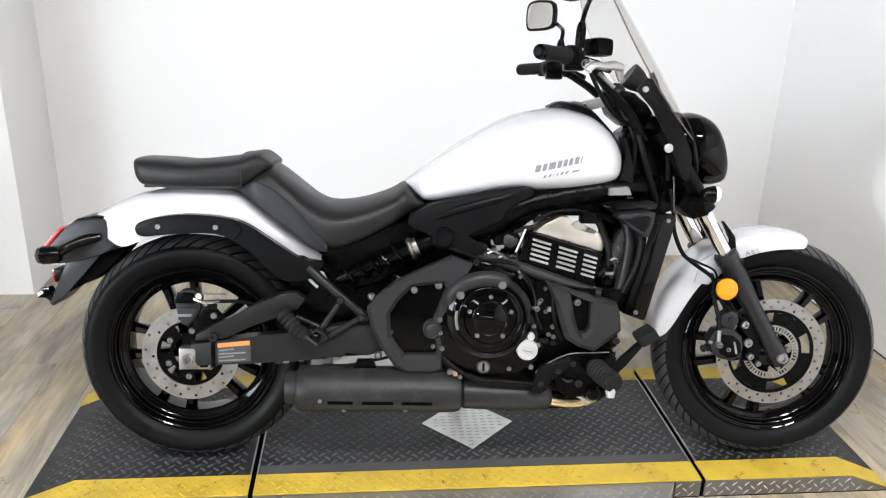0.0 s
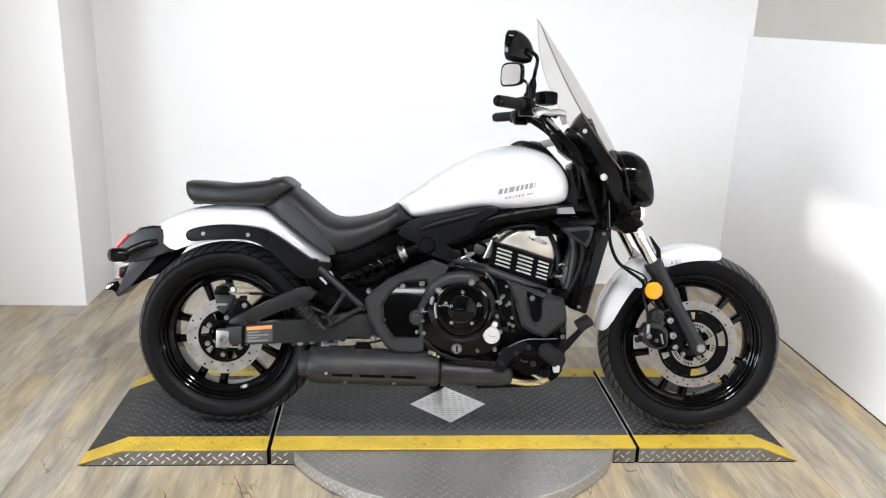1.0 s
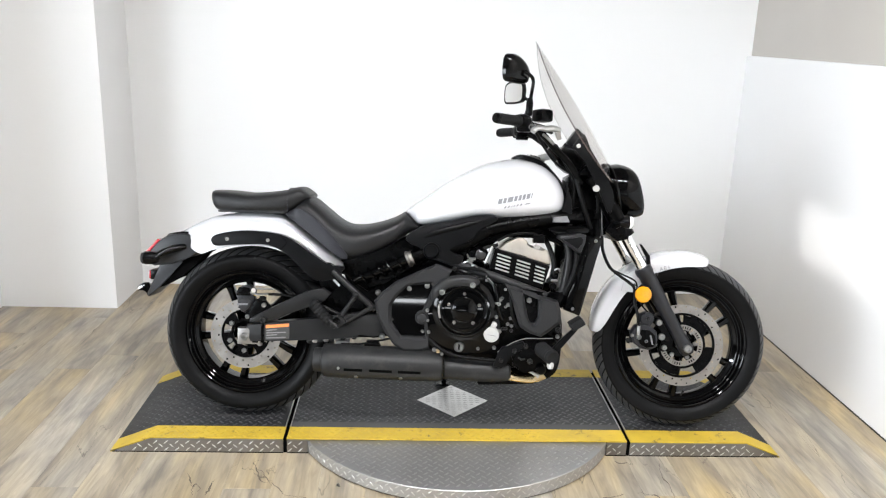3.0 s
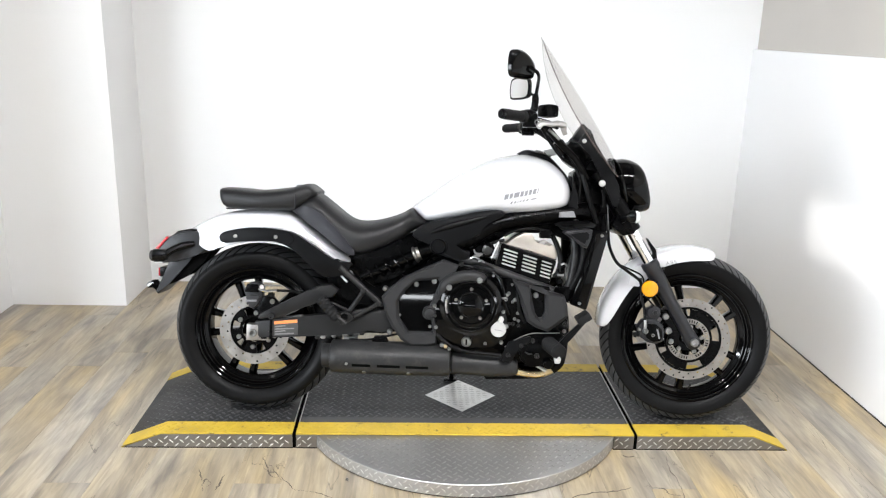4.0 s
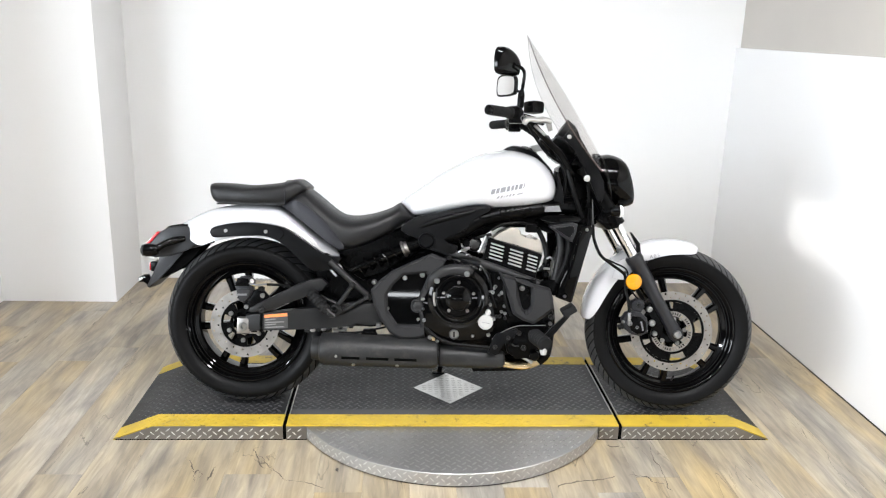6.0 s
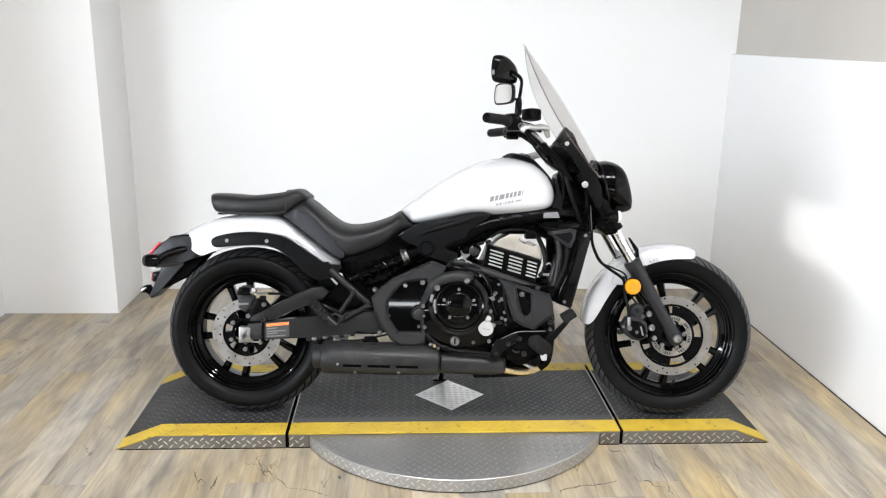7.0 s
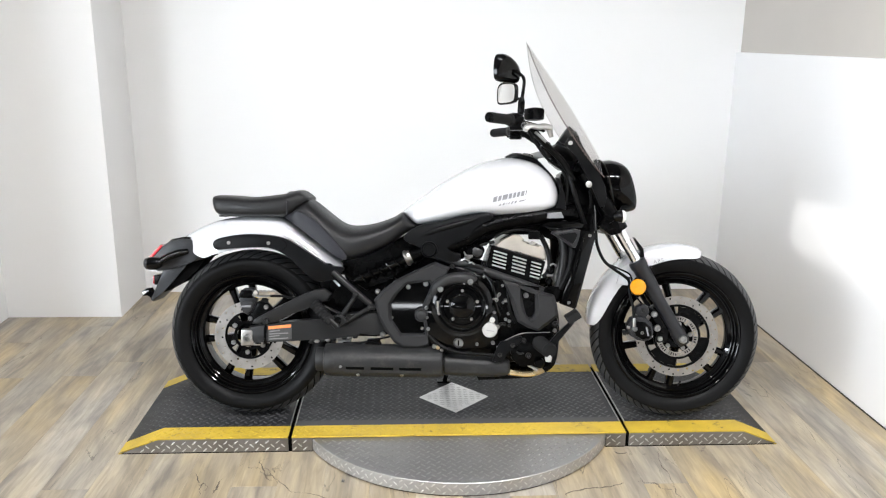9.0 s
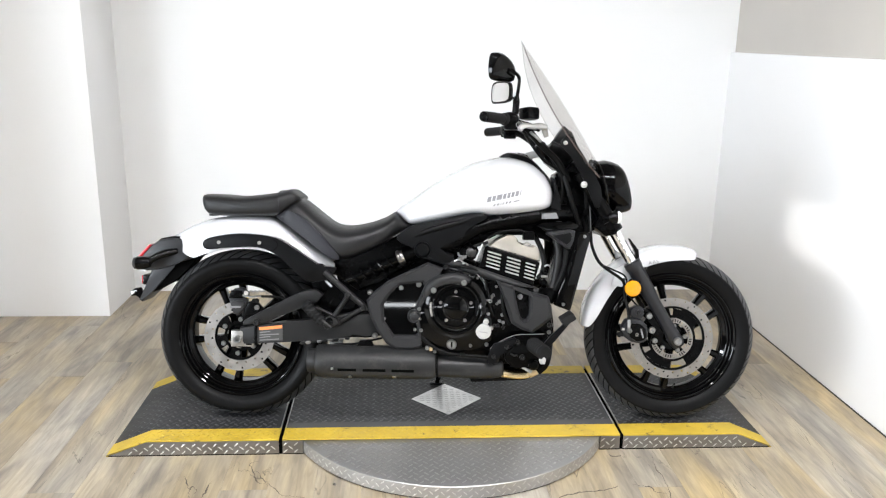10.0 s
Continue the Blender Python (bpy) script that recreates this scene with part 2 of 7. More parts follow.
def plank_material():
    """Weathered oak vinyl: a tone for each plank, long grain, grey streaks, dark cracks."""
    mat = bpy.data.materials.new("weathered_oak_plank")
    mat.use_nodes = True
    nt = mat.node_tree
    b = nt.nodes["Principled BSDF"]
    co, info = nt.nodes.new("ShaderNodeTexCoord"), nt.nodes.new("ShaderNodeObjectInfo")
    off = nt.nodes.new("ShaderNodeVectorMath")
    off.operation = "MULTIPLY_ADD"
    nt.links.new(info.outputs["Random"], off.inputs[0])
    off.inputs[1].default_value = (37, 53, 11)
    nt.links.new(co.outputs["Object"], off.inputs[2])

    def stretched(sx, sy, scale, detail, distortion):
        mp, n = nt.nodes.new("ShaderNodeMapping"), nt.nodes.new("ShaderNodeTexNoise")
        mp.inputs["Scale"].default_value = (sx, sy, 1)
        n.inputs["Scale"].default_value, n.inputs["Detail"].default_value, n.inputs["Distortion"].default_value = scale, detail, distortion
        nt.links.new(off.outputs[0], mp.inputs["Vector"])
        nt.links.new(mp.outputs[0], n.inputs["Vector"])
        return n

    broad, grain, crack, gate, tint = stretched(5.4, 1.2, 1.5, 5, 1.1), stretched(34, 3.2, 2.0, 9, 0.9), stretched(4.2, 0.7, 1.5, 5, 1.2), stretched(1.6, 1.2, 1.3, 2, 0.5), stretched(2.4, 0.7, 1.1, 3, 0.4)
    ramp = nt.nodes.new("ShaderNodeValToRGB")
    e = ramp.color_ramp.elements
    e[0].position, e[0].color = 0.30, (0.186, 0.161, 0.131, 1)
    e[1].position, e[1].color = 0.70, (0.445, 0.358, 0.230, 1)
    mid = e.new(0.5)
    mid.color = (0.335, 0.277, 0.195, 1)
    nt.links.new(broad.outputs["Fac"], ramp.inputs[0])
    tone = nt.nodes.new("ShaderNodeMapRange")
    tone.inputs["To Min"].default_value, tone.inputs["To Max"].default_value = 0.95, 1.05
    nt.links.new(info.outputs["Random"], tone.inputs["Value"])
    g2 = nt.nodes.new("ShaderNodeMapRange")
    g2.inputs["From Min"].default_value, g2.inputs["From Max"].default_value = 0.3, 0.7
    g2.inputs["To Min"].default_value, g2.inputs["To Max"].default_value = 0.80, 1.15
    nt.links.new(grain.outputs["Fac"], g2.inputs["Value"])
    line = nt.nodes.new("ShaderNodeMapRange")
    sub = nt.nodes.new("ShaderNodeMath")
    sub.operation = "SUBTRACT"
    sub.inputs[1].default_value = 0.5
    ab = nt.nodes.new("ShaderNodeMath")
    ab.operation = "ABSOLUTE"
    nt.links.new(crack.outputs["Fac"], sub.inputs[0])
    nt.links.new(sub.outputs[0], ab.inputs[0])
    nt.links.new(ab.outputs[0], line.inputs["Value"])
    line.inputs["From Min"].default_value, line.inputs["From Max"].default_value = 0.0, 0.006
    line.inputs["To Max"].default_value = 1.0
    depth = nt.nodes.new("ShaderNodeMapRange")
    depth.inputs["From Min"].default_value, depth.inputs["From Max"].default_value = 0.50, 0.60
    depth.inputs["To Min"].default_value, depth.inputs["To Max"].default_value = 1.0, 0.35
    nt.links.new(gate.outputs["Fac"], depth.inputs["Value"])
    nt.links.new(depth.outputs[0], line.inputs["To Min"])
    m1, m2 = nt.nodes.new("ShaderNodeMath"), nt.nodes.new("ShaderNodeMath")
    m1.operation = m2.operation = "MULTIPLY"
    nt.links.new(tone.outputs[0], m1.inputs[0])
    nt.links.new(g2.outputs[0], m1.inputs[1])
    nt.links.new(m1.outputs[0], m2.inputs[0])
    nt.links.new(line.outputs[0], m2.inputs[1])
    hsv = nt.nodes.new("ShaderNodeHueSaturation")
    sat = nt.nodes.new("ShaderNodeMapRange")
    sat.inputs["From Min"].default_value, sat.inputs["From Max"].default_value = 0.35, 0.65
    sat.inputs["To Min"].default_value, sat.inputs["To Max"].default_value = 0.56, 1.24
    nt.links.new(tint.outputs["Fac"], sat.inputs["Value"])
    nt.links.new(sat.outputs[0], hsv.inputs["Saturation"])
    nt.links.new(ramp.outputs[0], hsv.inputs["Color"])
    nt.links.new(m2.outputs[0], hsv.inputs["Value"])
    nt.links.new(hsv.outputs[0], b.inputs["Base Color"])
    b.inputs["Roughness"].default_value = 0.42
    bp = nt.nodes.new("ShaderNodeBump")
    bp.inputs["Strength"].default_value, bp.inputs["Distance"].default_value = 0.12, 0.002
    nt.links.new(grain.outputs["Fac"], bp.inputs["Height"])
    nt.links.new(bp.outputs[0], b.inputs["Normal"])
    return mat


DIFFUSER, SCREEN, PLANK = diffuser_material(), screen_material(), plank_material()


# ---- mesh helpers ----
def finish(name, bm, mat, angle=32):
    """A mesh from bm: rounded where faces meet gently, sharp elsewhere."""
    bmesh.ops.remove_doubles(bm, verts=bm.verts, dist=1e-6)
    bmesh.ops.recalc_face_normals(bm, faces=bm.faces)
    for f in bm.faces:
        f.smooth = True
    for e in bm.edges:
        if len(e.link_faces) == 2 and e.calc_face_angle(0.0) > radians(angle):
            e.smooth = False
    me = bpy.data.meshes.new(name)
    bm.to_mesh(me)
    bm.free()
    me.materials.append(mat)
    return me


def part(name, bm, mat, parent=None, label="", m=None):
    ob = new(name, finish(name, bm, mat))
    ob.parent = parent
    if m is not None:
        ob.matrix_basis = m
    return tagged(ob, label)


def thing(name, label, category, m=None, group="", kind=""):
    ob = new(name)
    ob.empty_display_size = 0.1
    if m is not None:
        ob.matrix_world = m
    return tagged(ob, label, category, group, kind)


def structure(name, bm, mat, label, category):
    return tagged(new(name, finish(name, bm, mat)), label, category, kind="structure")


def box(bm, x0, x1, y0, y1, z0, z1, m=None, bevel=0.0):
    vs = [bm.verts.new((x, y, z)) for x in (x0, x1) for y in (y0, y1) for z in (z0, z1)]
    fs = [bm.faces.new([vs[i] for i in q]) for q in ((0, 1, 3, 2), (4, 6, 7, 5), (0, 4, 5, 1), (2, 3, 7, 6), (0, 2, 6, 4), (1, 5, 7, 3))]
    if bevel:
        out = bmesh.ops.bevel(bm, geom=list({e for f in fs for e in f.edges}), offset=bevel, segments=2, affect="EDGES", profile=0.6)
        vs = list({v for f in out["faces"] for v in f.verts} | {v for v in vs if v.is_valid})
    if m is not None:
        bmesh.ops.transform(bm, matrix=m, verts=vs)
    return bm


def spline(pts, n=6, closed=False):
    """Points on a Catmull-Rom curve, n for each span."""
    pts = [Vector(p) for p in pts]
    k, out = len(pts), []
    for i in range(k if closed else k - 1):
        if closed:
            a, b, c, d = (pts[(i + j) % k] for j in (-1, 0, 1, 2))
        else:
            a, b, c, d = pts[max(i - 1, 0)], pts[i], pts[i + 1], pts[min(i + 2, k - 1)]
        for s in range(n):
            u = s / n
            out.append(0.5 * ((2 * b) + (c - a) * u + (2 * a - 5 * b + 4 * c - d) * u * u + (3 * b - a - 3 * c + d) * u ** 3))
    return out if closed else out + [pts[-1]]


def loft(bm, rings, caps=True, closed=True):
    vs = [[bm.verts.new(p) for p in ring] for ring in rings]
    n = len(vs[0])
    for a, b in zip(vs, vs[1:]):
        for i in range(n if closed else n - 1):
            j = (i + 1) % n
            bm.faces.new((a[i], a[j], b[j], b[i]))
    if caps and closed:
        bm.faces.new(vs[0][::-1])
        bm.faces.new(vs[-1])
    return bm


def tube(bm, pts, r, seg=12, n=6, smooth=True):
    """A round tube along points; r is one radius or one for each point."""
    if smooth and len(pts) > 2:
        rs = [r] * len(pts) if not isinstance(r, (list, tuple)) else r
        way = spline(pts, n)
        rr = [p.x for p in spline([(v, 0, 0) for v in rs], n)]
    else:
        way = [Vector(p) for p in pts]
        rr = list(r) if isinstance(r, (list, tuple)) else [r] * len(way)
    up, rings = Vector((0.123, 0.97, 0.21)), []
    for i, p in enumerate(way):
        d = (way[min(i + 1, len(way) - 1)] - way[max(i - 1, 0)]).normalized()
        a = d.cross(up).normalized()
        b = d.cross(a).normalized()
        up = b if b.dot(up) > 0 else -b
        a = d.cross(up).normalized()
        rings.append([p + rr[i] * (math.cos(t) * a + math.sin(t) * up) for t in (2 * math.pi * k / seg for k in range(seg))])
    return loft(bm, rings)


def lathe(bm, profile, c, axis=(0, -1, 0), seg=40):
    """Turns a profile of (radius, distance along the axis) about the axis through c."""
    c, d = Vector(c), Vector(axis).normalized()
    a = d.cross(Vector((0.3, 0.1, 0.95))).normalized()
    b = d.cross(a)
    rings = []
    for r, s in profile:
        rings.append([c + s * d + max(r, 1e-5) * (math.cos(t) * a + math.sin(t) * b) for t in (2 * math.pi * k / seg for k in range(seg))])
    return loft(bm, rings)


def slab(bm, outline, y0, y1, bevel=0.004, round_n=0):
    """A plate with an outline in x and z, from y0 to y1, with softened rims."""
    pts = [(p.x, p.y) for p in spline([(x, z, 0) for x, z in outline], round_n, True)] if round_n else outline
    a = [bm.verts.new((x, y0, z)) for x, z in pts]
    b = [bm.verts.new((x, y1, z)) for x, z in pts]
    f0, f1 = bm.faces.new(a), bm.faces.new(b[::-1])
    n = len(pts)
    for i in range(n):
        bm.faces.new((a[i], b[i], b[(i + 1) % n], a[(i + 1) % n]))
    if bevel:
        bmesh.ops.bevel(bm, geom=list(set(f0.edges) | set(f1.edges)), offset=bevel, segments=2, affect="EDGES", profile=0.6, clamp_overlap=True)
    return bm


def ray_outline(outline, c, ang):
    """Where a ray from c leaves the outline."""
    best, d = 0.0, (math.cos(ang), math.sin(ang))
    for (x0, z0), (x1, z1) in zip(outline, outline[1:] + outline[:1]):
        ex, ez = x1 - x0, z1 - z0
        det = d[0] * -ez + ex * d[1]
        if abs(det) < 1e-12:
            continue
        px, pz = x0 - c[0], z0 - c[1]
        t, u = (px * -ez + ex * pz) / det, (d[0] * pz - d[1] * px) / det
        if t > 0 and -1e-6 <= u <= 1 + 1e-6:
            best = max(best, t)
    return (c[0] + best * d[0], c[1] + best * d[1])


def holed(bm, outline, hole, y0, y1, chamfer=0.006, seg=96):
    """A plate with a hole through it; the rims of the front face (y0) are chamfered."""
    c = (sum(p[0] for p in hole) / len(hole), sum(p[1] for p in hole) / len(hole))
    angs = sorted({2 * math.pi * k / seg for k in range(seg)} | {math.atan2(z - c[1], x - c[0]) % (2 * math.pi) for x, z in outline + hole})
    s = 1 if y1 > y0 else -1
    loops = [[], [], [], [], [], []]
    for t in angs:
        o, h = ray_outline(outline, c, t), ray_outline(hole, c, t)
        d = (math.cos(t), math.sin(t))
        loops[0].append((o[0], y1, o[1]))
        loops[1].append((o[0], y0 + s * chamfer, o[1]))
        loops[2].append((o[0] - d[0] * chamfer, y0, o[1] - d[1] * chamfer))
        loops[3].append((h[0] + d[0] * chamfer, y0, h[1] + d[1] * chamfer))
        loops[4].append((h[0], y0 + s * chamfer, h[1]))
        loops[5].append((h[0], y1, h[1]))
    vs = [[bm.verts.new(p) for p in lp] for lp in loops]
    n = len(angs)
    for k in range(6):
        a, b = vs[k], vs[(k + 1) % 6]
        for i in range(n):
            bm.faces.new((a[i], a[(i + 1) % n], b[(i + 1) % n], b[i]))
    return bm


def bolt(bm, p, r=0.007, h=0.006, axis=(0, -1, 0), seg=14):
    """A socket-head bolt."""
    lathe(bm, [(0, 0), (r, 0), (r, h * 0.75), (r * 0.85, h), (r * 0.5, h), (r * 0.42, h * 0.4), (0, h * 0.4)], p, axis, seg)
    return bm


def lettering(words, size):
    """Flat letters a hair thick, lying in x and y, from the built-in font."""
    data = bpy.data.curves.new("lettering", "FONT")
    data.body, data.size, data.extrude = words, size, 0.0003
    data.space_character = 1.3
    ob = bpy.data.objects.new("lettering", data)
    me = bpy.data.meshes.new_from_object(ob)
    bpy.data.objects.remove(ob)
    bm = bmesh.new()
    bm.from_mesh(me)
    bpy.data.meshes.remove(me)
    return bm


def superring(x, zc, hz, hw, n=28, e_top=0.8, e_low=0.8, yc=0.0):
    """An upright ring at x: a superellipse with its own squareness above and below."""
    out = []
    for k in range(n):
        t = 2 * math.pi * k / n
        e = e_top if math.sin(t) >= 0 else e_low
        cy, cz = math.cos(t), math.sin(t)
        out.append((x, yc + hw * math.copysign(abs(cy) ** e, cy), zc + hz * math.copysign(abs(cz) ** e, cz)))
    return out


def sections(rows, n=5):
    """Rows of numbers made finer by a spline through them."""
    cols = [[p.x for p in spline([(v, 0, 0) for v in col], n)] for col in zip(*rows)]
    return list(zip(*cols))


# ---- the room ----
XL, XR, YB, YC, XC, YF = -2.28, 1.62, 1.57, 1.15, -1.70, -8.0
XR2, XFAR = 1.645, -5.5
LEDGE = 1.37

FLOOR = structure("floor", box(bmesh.new(), XFAR - 0.12, XR2 + 0.2, YF - 0.2, YB + 0.15, -0.10, -0.006), material("floor_joint", (0.10, 0.075, 0.05), 0.8, noise_scale=9, vary=0.2), "dark underlay in the joints of the plank floor", "floor")
structure("wall_back", box(bmesh.new(), XC, XR2 + 0.2, YB, YB + 0.15, -0.1, CEIL), WALL, "plain white painted back wall behind the motorcycle", "wall")
structure("wall_column", box(bmesh.new(), XL - 0.12, XC, YC, YB + 0.15, -0.1, CEIL, bevel=0.004), WALL, "white painted boxed-out pillar in the corner", "wall")
structure("wall_left", box(bmesh.new(), XL - 0.12, XL, 0.35, YC, -0.1, CEIL), WALL, "short white painted return wall beside the pillar", "wall")
structure("wall_side", box(bmesh.new(), XFAR, XL - 0.12, 0.35, 0.50, -0.1, CEIL), WALL, "plain white painted wall", "wall")
bm = bmesh.new()
WY0, WY1, WZ0, WZ1 = -7.9, -6.595, 2.13, 2.40
box(bm, XFAR - 0.12, XFAR, YF - 0.2, WY0, -0.1, CEIL)
box(bm, XFAR - 0.12, XFAR, WY0, WY1, -0.1, WZ0)
box(bm, XFAR - 0.12, XFAR, WY0, WY1, WZ1, CEIL)
FY0, FY1, FZ0, FZ1 = -5.4, -0.1, 0.70, 2.40
box(bm, XFAR - 0.12, XFAR, WY1, FY0, -0.1, CEIL)
box(bm, XFAR - 0.12, XFAR, FY1, 0.50, -0.1, CEIL)
box(bm, XFAR - 0.12, XFAR, FY0, FY1, -0.1, FZ0)
box(bm, XFAR - 0.12, XFAR, FY0, FY1, FZ1, CEIL)
structure("wall_far", bm, material("grey_far_wall", (0.35, 0.35, 0.35), 0.6, noise_scale=2, vary=0.05), "plain grey wall with a wide window and a high slot", "wall")
win = thing("window_1", "wide frosted window in the plain grey wall", "window", kind="structure")
for k in range(3):
    w = (FY1 - FY0) / 3
    part("pane", box(bmesh.new(), XFAR - 0.07, XFAR - 0.06, FY0 + k * w + 0.03, FY0 + (k + 1) * w - 0.03, FZ0 + 0.03, FZ1 - 0.03), FROST, win, "frosted white pane")
    for y in (FY0 + k * w, FY0 + (k + 1) * w - 0.03):
        part("window_frame", box(bmesh.new(), XFAR - 0.10, XFAR - 0.03, y, y + 0.03, FZ0, FZ1), LAMP_BODY, win, "white frame upright")
for z in (FZ0, FZ1 - 0.03):
    part("window_frame", box(bmesh.new(), XFAR - 0.099, XFAR - 0.031, FY0 + 0.03, FY1 - 0.03, z, z + 0.029), LAMP_BODY, win, "white frame rail")
structure("wall_right", box(bmesh.new(), XR, XR2 + 0.2, YF - 0.2, YB, -0.1, LEDGE, bevel=0.006), WALL_RIGHT, "smooth white half-height wall with a ledge", "wall")
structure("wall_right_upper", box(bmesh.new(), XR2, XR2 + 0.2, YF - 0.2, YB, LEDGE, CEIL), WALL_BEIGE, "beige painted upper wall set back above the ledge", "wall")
bm = bmesh.new()
GX0, GX1, GZ0, GZ1 = -3.15, 1.35, 0.79, 0.90
box(bm, XFAR, GX0, YF - 0.2, YF, -0.1, CEIL)
box(bm, GX1, XR, YF - 0.2, YF, -0.1, CEIL)
box(bm, GX0, GX1, YF - 0.2, YF, -0.1, GZ0)
box(bm, GX0, GX1, YF - 0.2, YF, GZ1, CEIL)
structure("wall_front", bm, material("grey_showroom_wall", (0.12, 0.12, 0.12), 0.7, noise_scale=2, vary=0.05), "plain grey wall with a long low window at the far end", "wall")
win = thing("window_2", "long low frosted window in the far grey wall", "window", kind="structure")
for k in range(3):
    w = (GX1 - GX0) / 3
    part("pane", box(bmesh.new(), GX0 + k * w + 0.02, GX0 + (k + 1) * w - 0.02, YF - 0.11, YF - 0.10, GZ0 + 0.02, GZ1 - 0.02), FROST, win, "frosted white pane")
    for x in (GX0 + k * w, GX0 + (k + 1) * w - 0.02):
        part("window_frame", box(bmesh.new(), x, x + 0.02, YF - 0.14, YF - 0.07, GZ0, GZ1), LAMP_BODY, win, "white frame upright")
for z in (GZ0, GZ1 - 0.02):
    part("window_frame", box(bmesh.new(), GX0 + 0.02, GX1 - 0.02, YF - 0.139, YF - 0.071, z, z + 0.019), LAMP_BODY, win, "white frame rail")
structure("ceiling", box(bmesh.new(), XFAR - 0.12, XR2 + 0.2, YF - 0.2, YB + 0.15, CEIL, CEIL + 0.1), CEILING, "plain grey ceiling", "ceiling")

fixture = None
for lx, ly in LAMPS:
    if fixture is None:
        fixture = thing("ceiling_light", "white box ceiling light with a glowing diffuser", "ceiling light", pose(lx, ly, CEIL), "ceiling lights")
        part("frame", box(bmesh.new(), -0.20, 0.20, -0.11, 0.11, -0.05, 0, bevel=0.006), LAMP_BODY, fixture)
        part("diffuser", box(bmesh.new(), -0.18, 0.18, -0.09, 0.09, -0.07, -0.052, bevel=0.006), DIFFUSER, fixture, "glowing white diffuser")
    else:
        copy_thing(fixture, pose(lx, ly, CEIL))

# ---- the display platform and the turntable under it ----
DECK = 0.058
PX0, PX1, PY0, PY1 = -1.225, 1.147, -0.300, 0.320
RL, RR = -1.085, 1.018
SECTIONS = [(PX0, -0.630), (-0.617, 0.584), (0.597, PX1)]
DISC_C, DISC_R, DISC_Z = (-0.017, -0.010), 0.600, 0.050


def deck_z(x, top=DECK):
    """The height of the deck, which slopes to the floor at both ends."""
    if x < RL:
        return max(0.003, top * (x - PX0) / (RL - PX0))
    if x > RR:
        return max(0.003, top * (PX1 - x) / (PX1 - RR))
    return top


def strip(bm, x0, x1, y0, y1, lift=0.0, thick=0.004):
    """A sheet that follows the deck."""
    xs = sorted({x0, x1} | {x for x in (RL, RR) if x0 < x < x1})
    rings = []
    for x in xs:
        z = deck_z(x) + lift
        rings.append([(x, y0, z - thick), (x, y1, z - thick), (x, y1, z), (x, y0, z)])
    return loft(bm, rings)


def add_lug(specs, c, u, n, length=0.026, width=0.009, height=0.0018):
    """One raised lozenge of tread plate at c along u on a surface with normal n."""
    n = Vector(n).normalized()
    u = Vector(u)
    u = (u - n * u.dot(n)).normalized()
    v = n.cross(u)
    m = Matrix((u, v, n)).transposed().to_4x4()
    m.translation = Vector(c)
    specs.append((m, (length, width, round(height, 5))))


def lug_shape(length, width, height):
    pts = [Vector((a * length, b * width, -0.0003)) for a, b in ((-0.5, 0), (-0.2, -0.5), (0.2, -0.5), (0.5, 0), (0.2, 0.5), (-0.2, 0.5))]
    pts += [Vector((-0.26 * length, 0, height)), Vector((0.26 * length, 0, height))]
    return pts, [(0, 1, 6), (1, 2, 7, 6), (2, 3, 7), (3, 4, 7), (4, 5, 6, 7), (5, 0, 6)]


def lay_lugs(name, specs, mat, parent, label, single=300):
    """The lugs along the front edge as pieces of their own, the rest joined."""
    specs = sorted(specs, key=lambda q: q[0].translation.y)
    shared = {}
    for m, size in specs[:single]:
        if size not in shared:
            pts, faces = lug_shape(*size)
            shared[size] = bpy.data.meshes.new(name)
            shared[size].from_pydata([tuple(p) for p in pts], [], faces)
            shared[size].materials.append(mat)
            shared[size].polygons.foreach_set("use_smooth", [True] * len(faces))
        ob = new(name, shared[size])
        ob.parent = parent
        ob.matrix_basis = m
    V, F = [], []
    for m, size in specs[single:]:
        pts, faces = lug_shape(*size)
        k = len(V)
        V.extend(tuple(m @ p) for p in pts)
        F.extend(tuple(k + i for i in f) for f in faces)
    if V:
        me = bpy.data.meshes.new(name + "_field")
        me.from_pydata(V, [], F)
        me.materials.append(mat)
        me.polygons.foreach_set("use_smooth", [True] * len(F))
        ob = new(name + "_field", me)
        ob.parent = parent
        tagged(ob, label, kind="stuff")


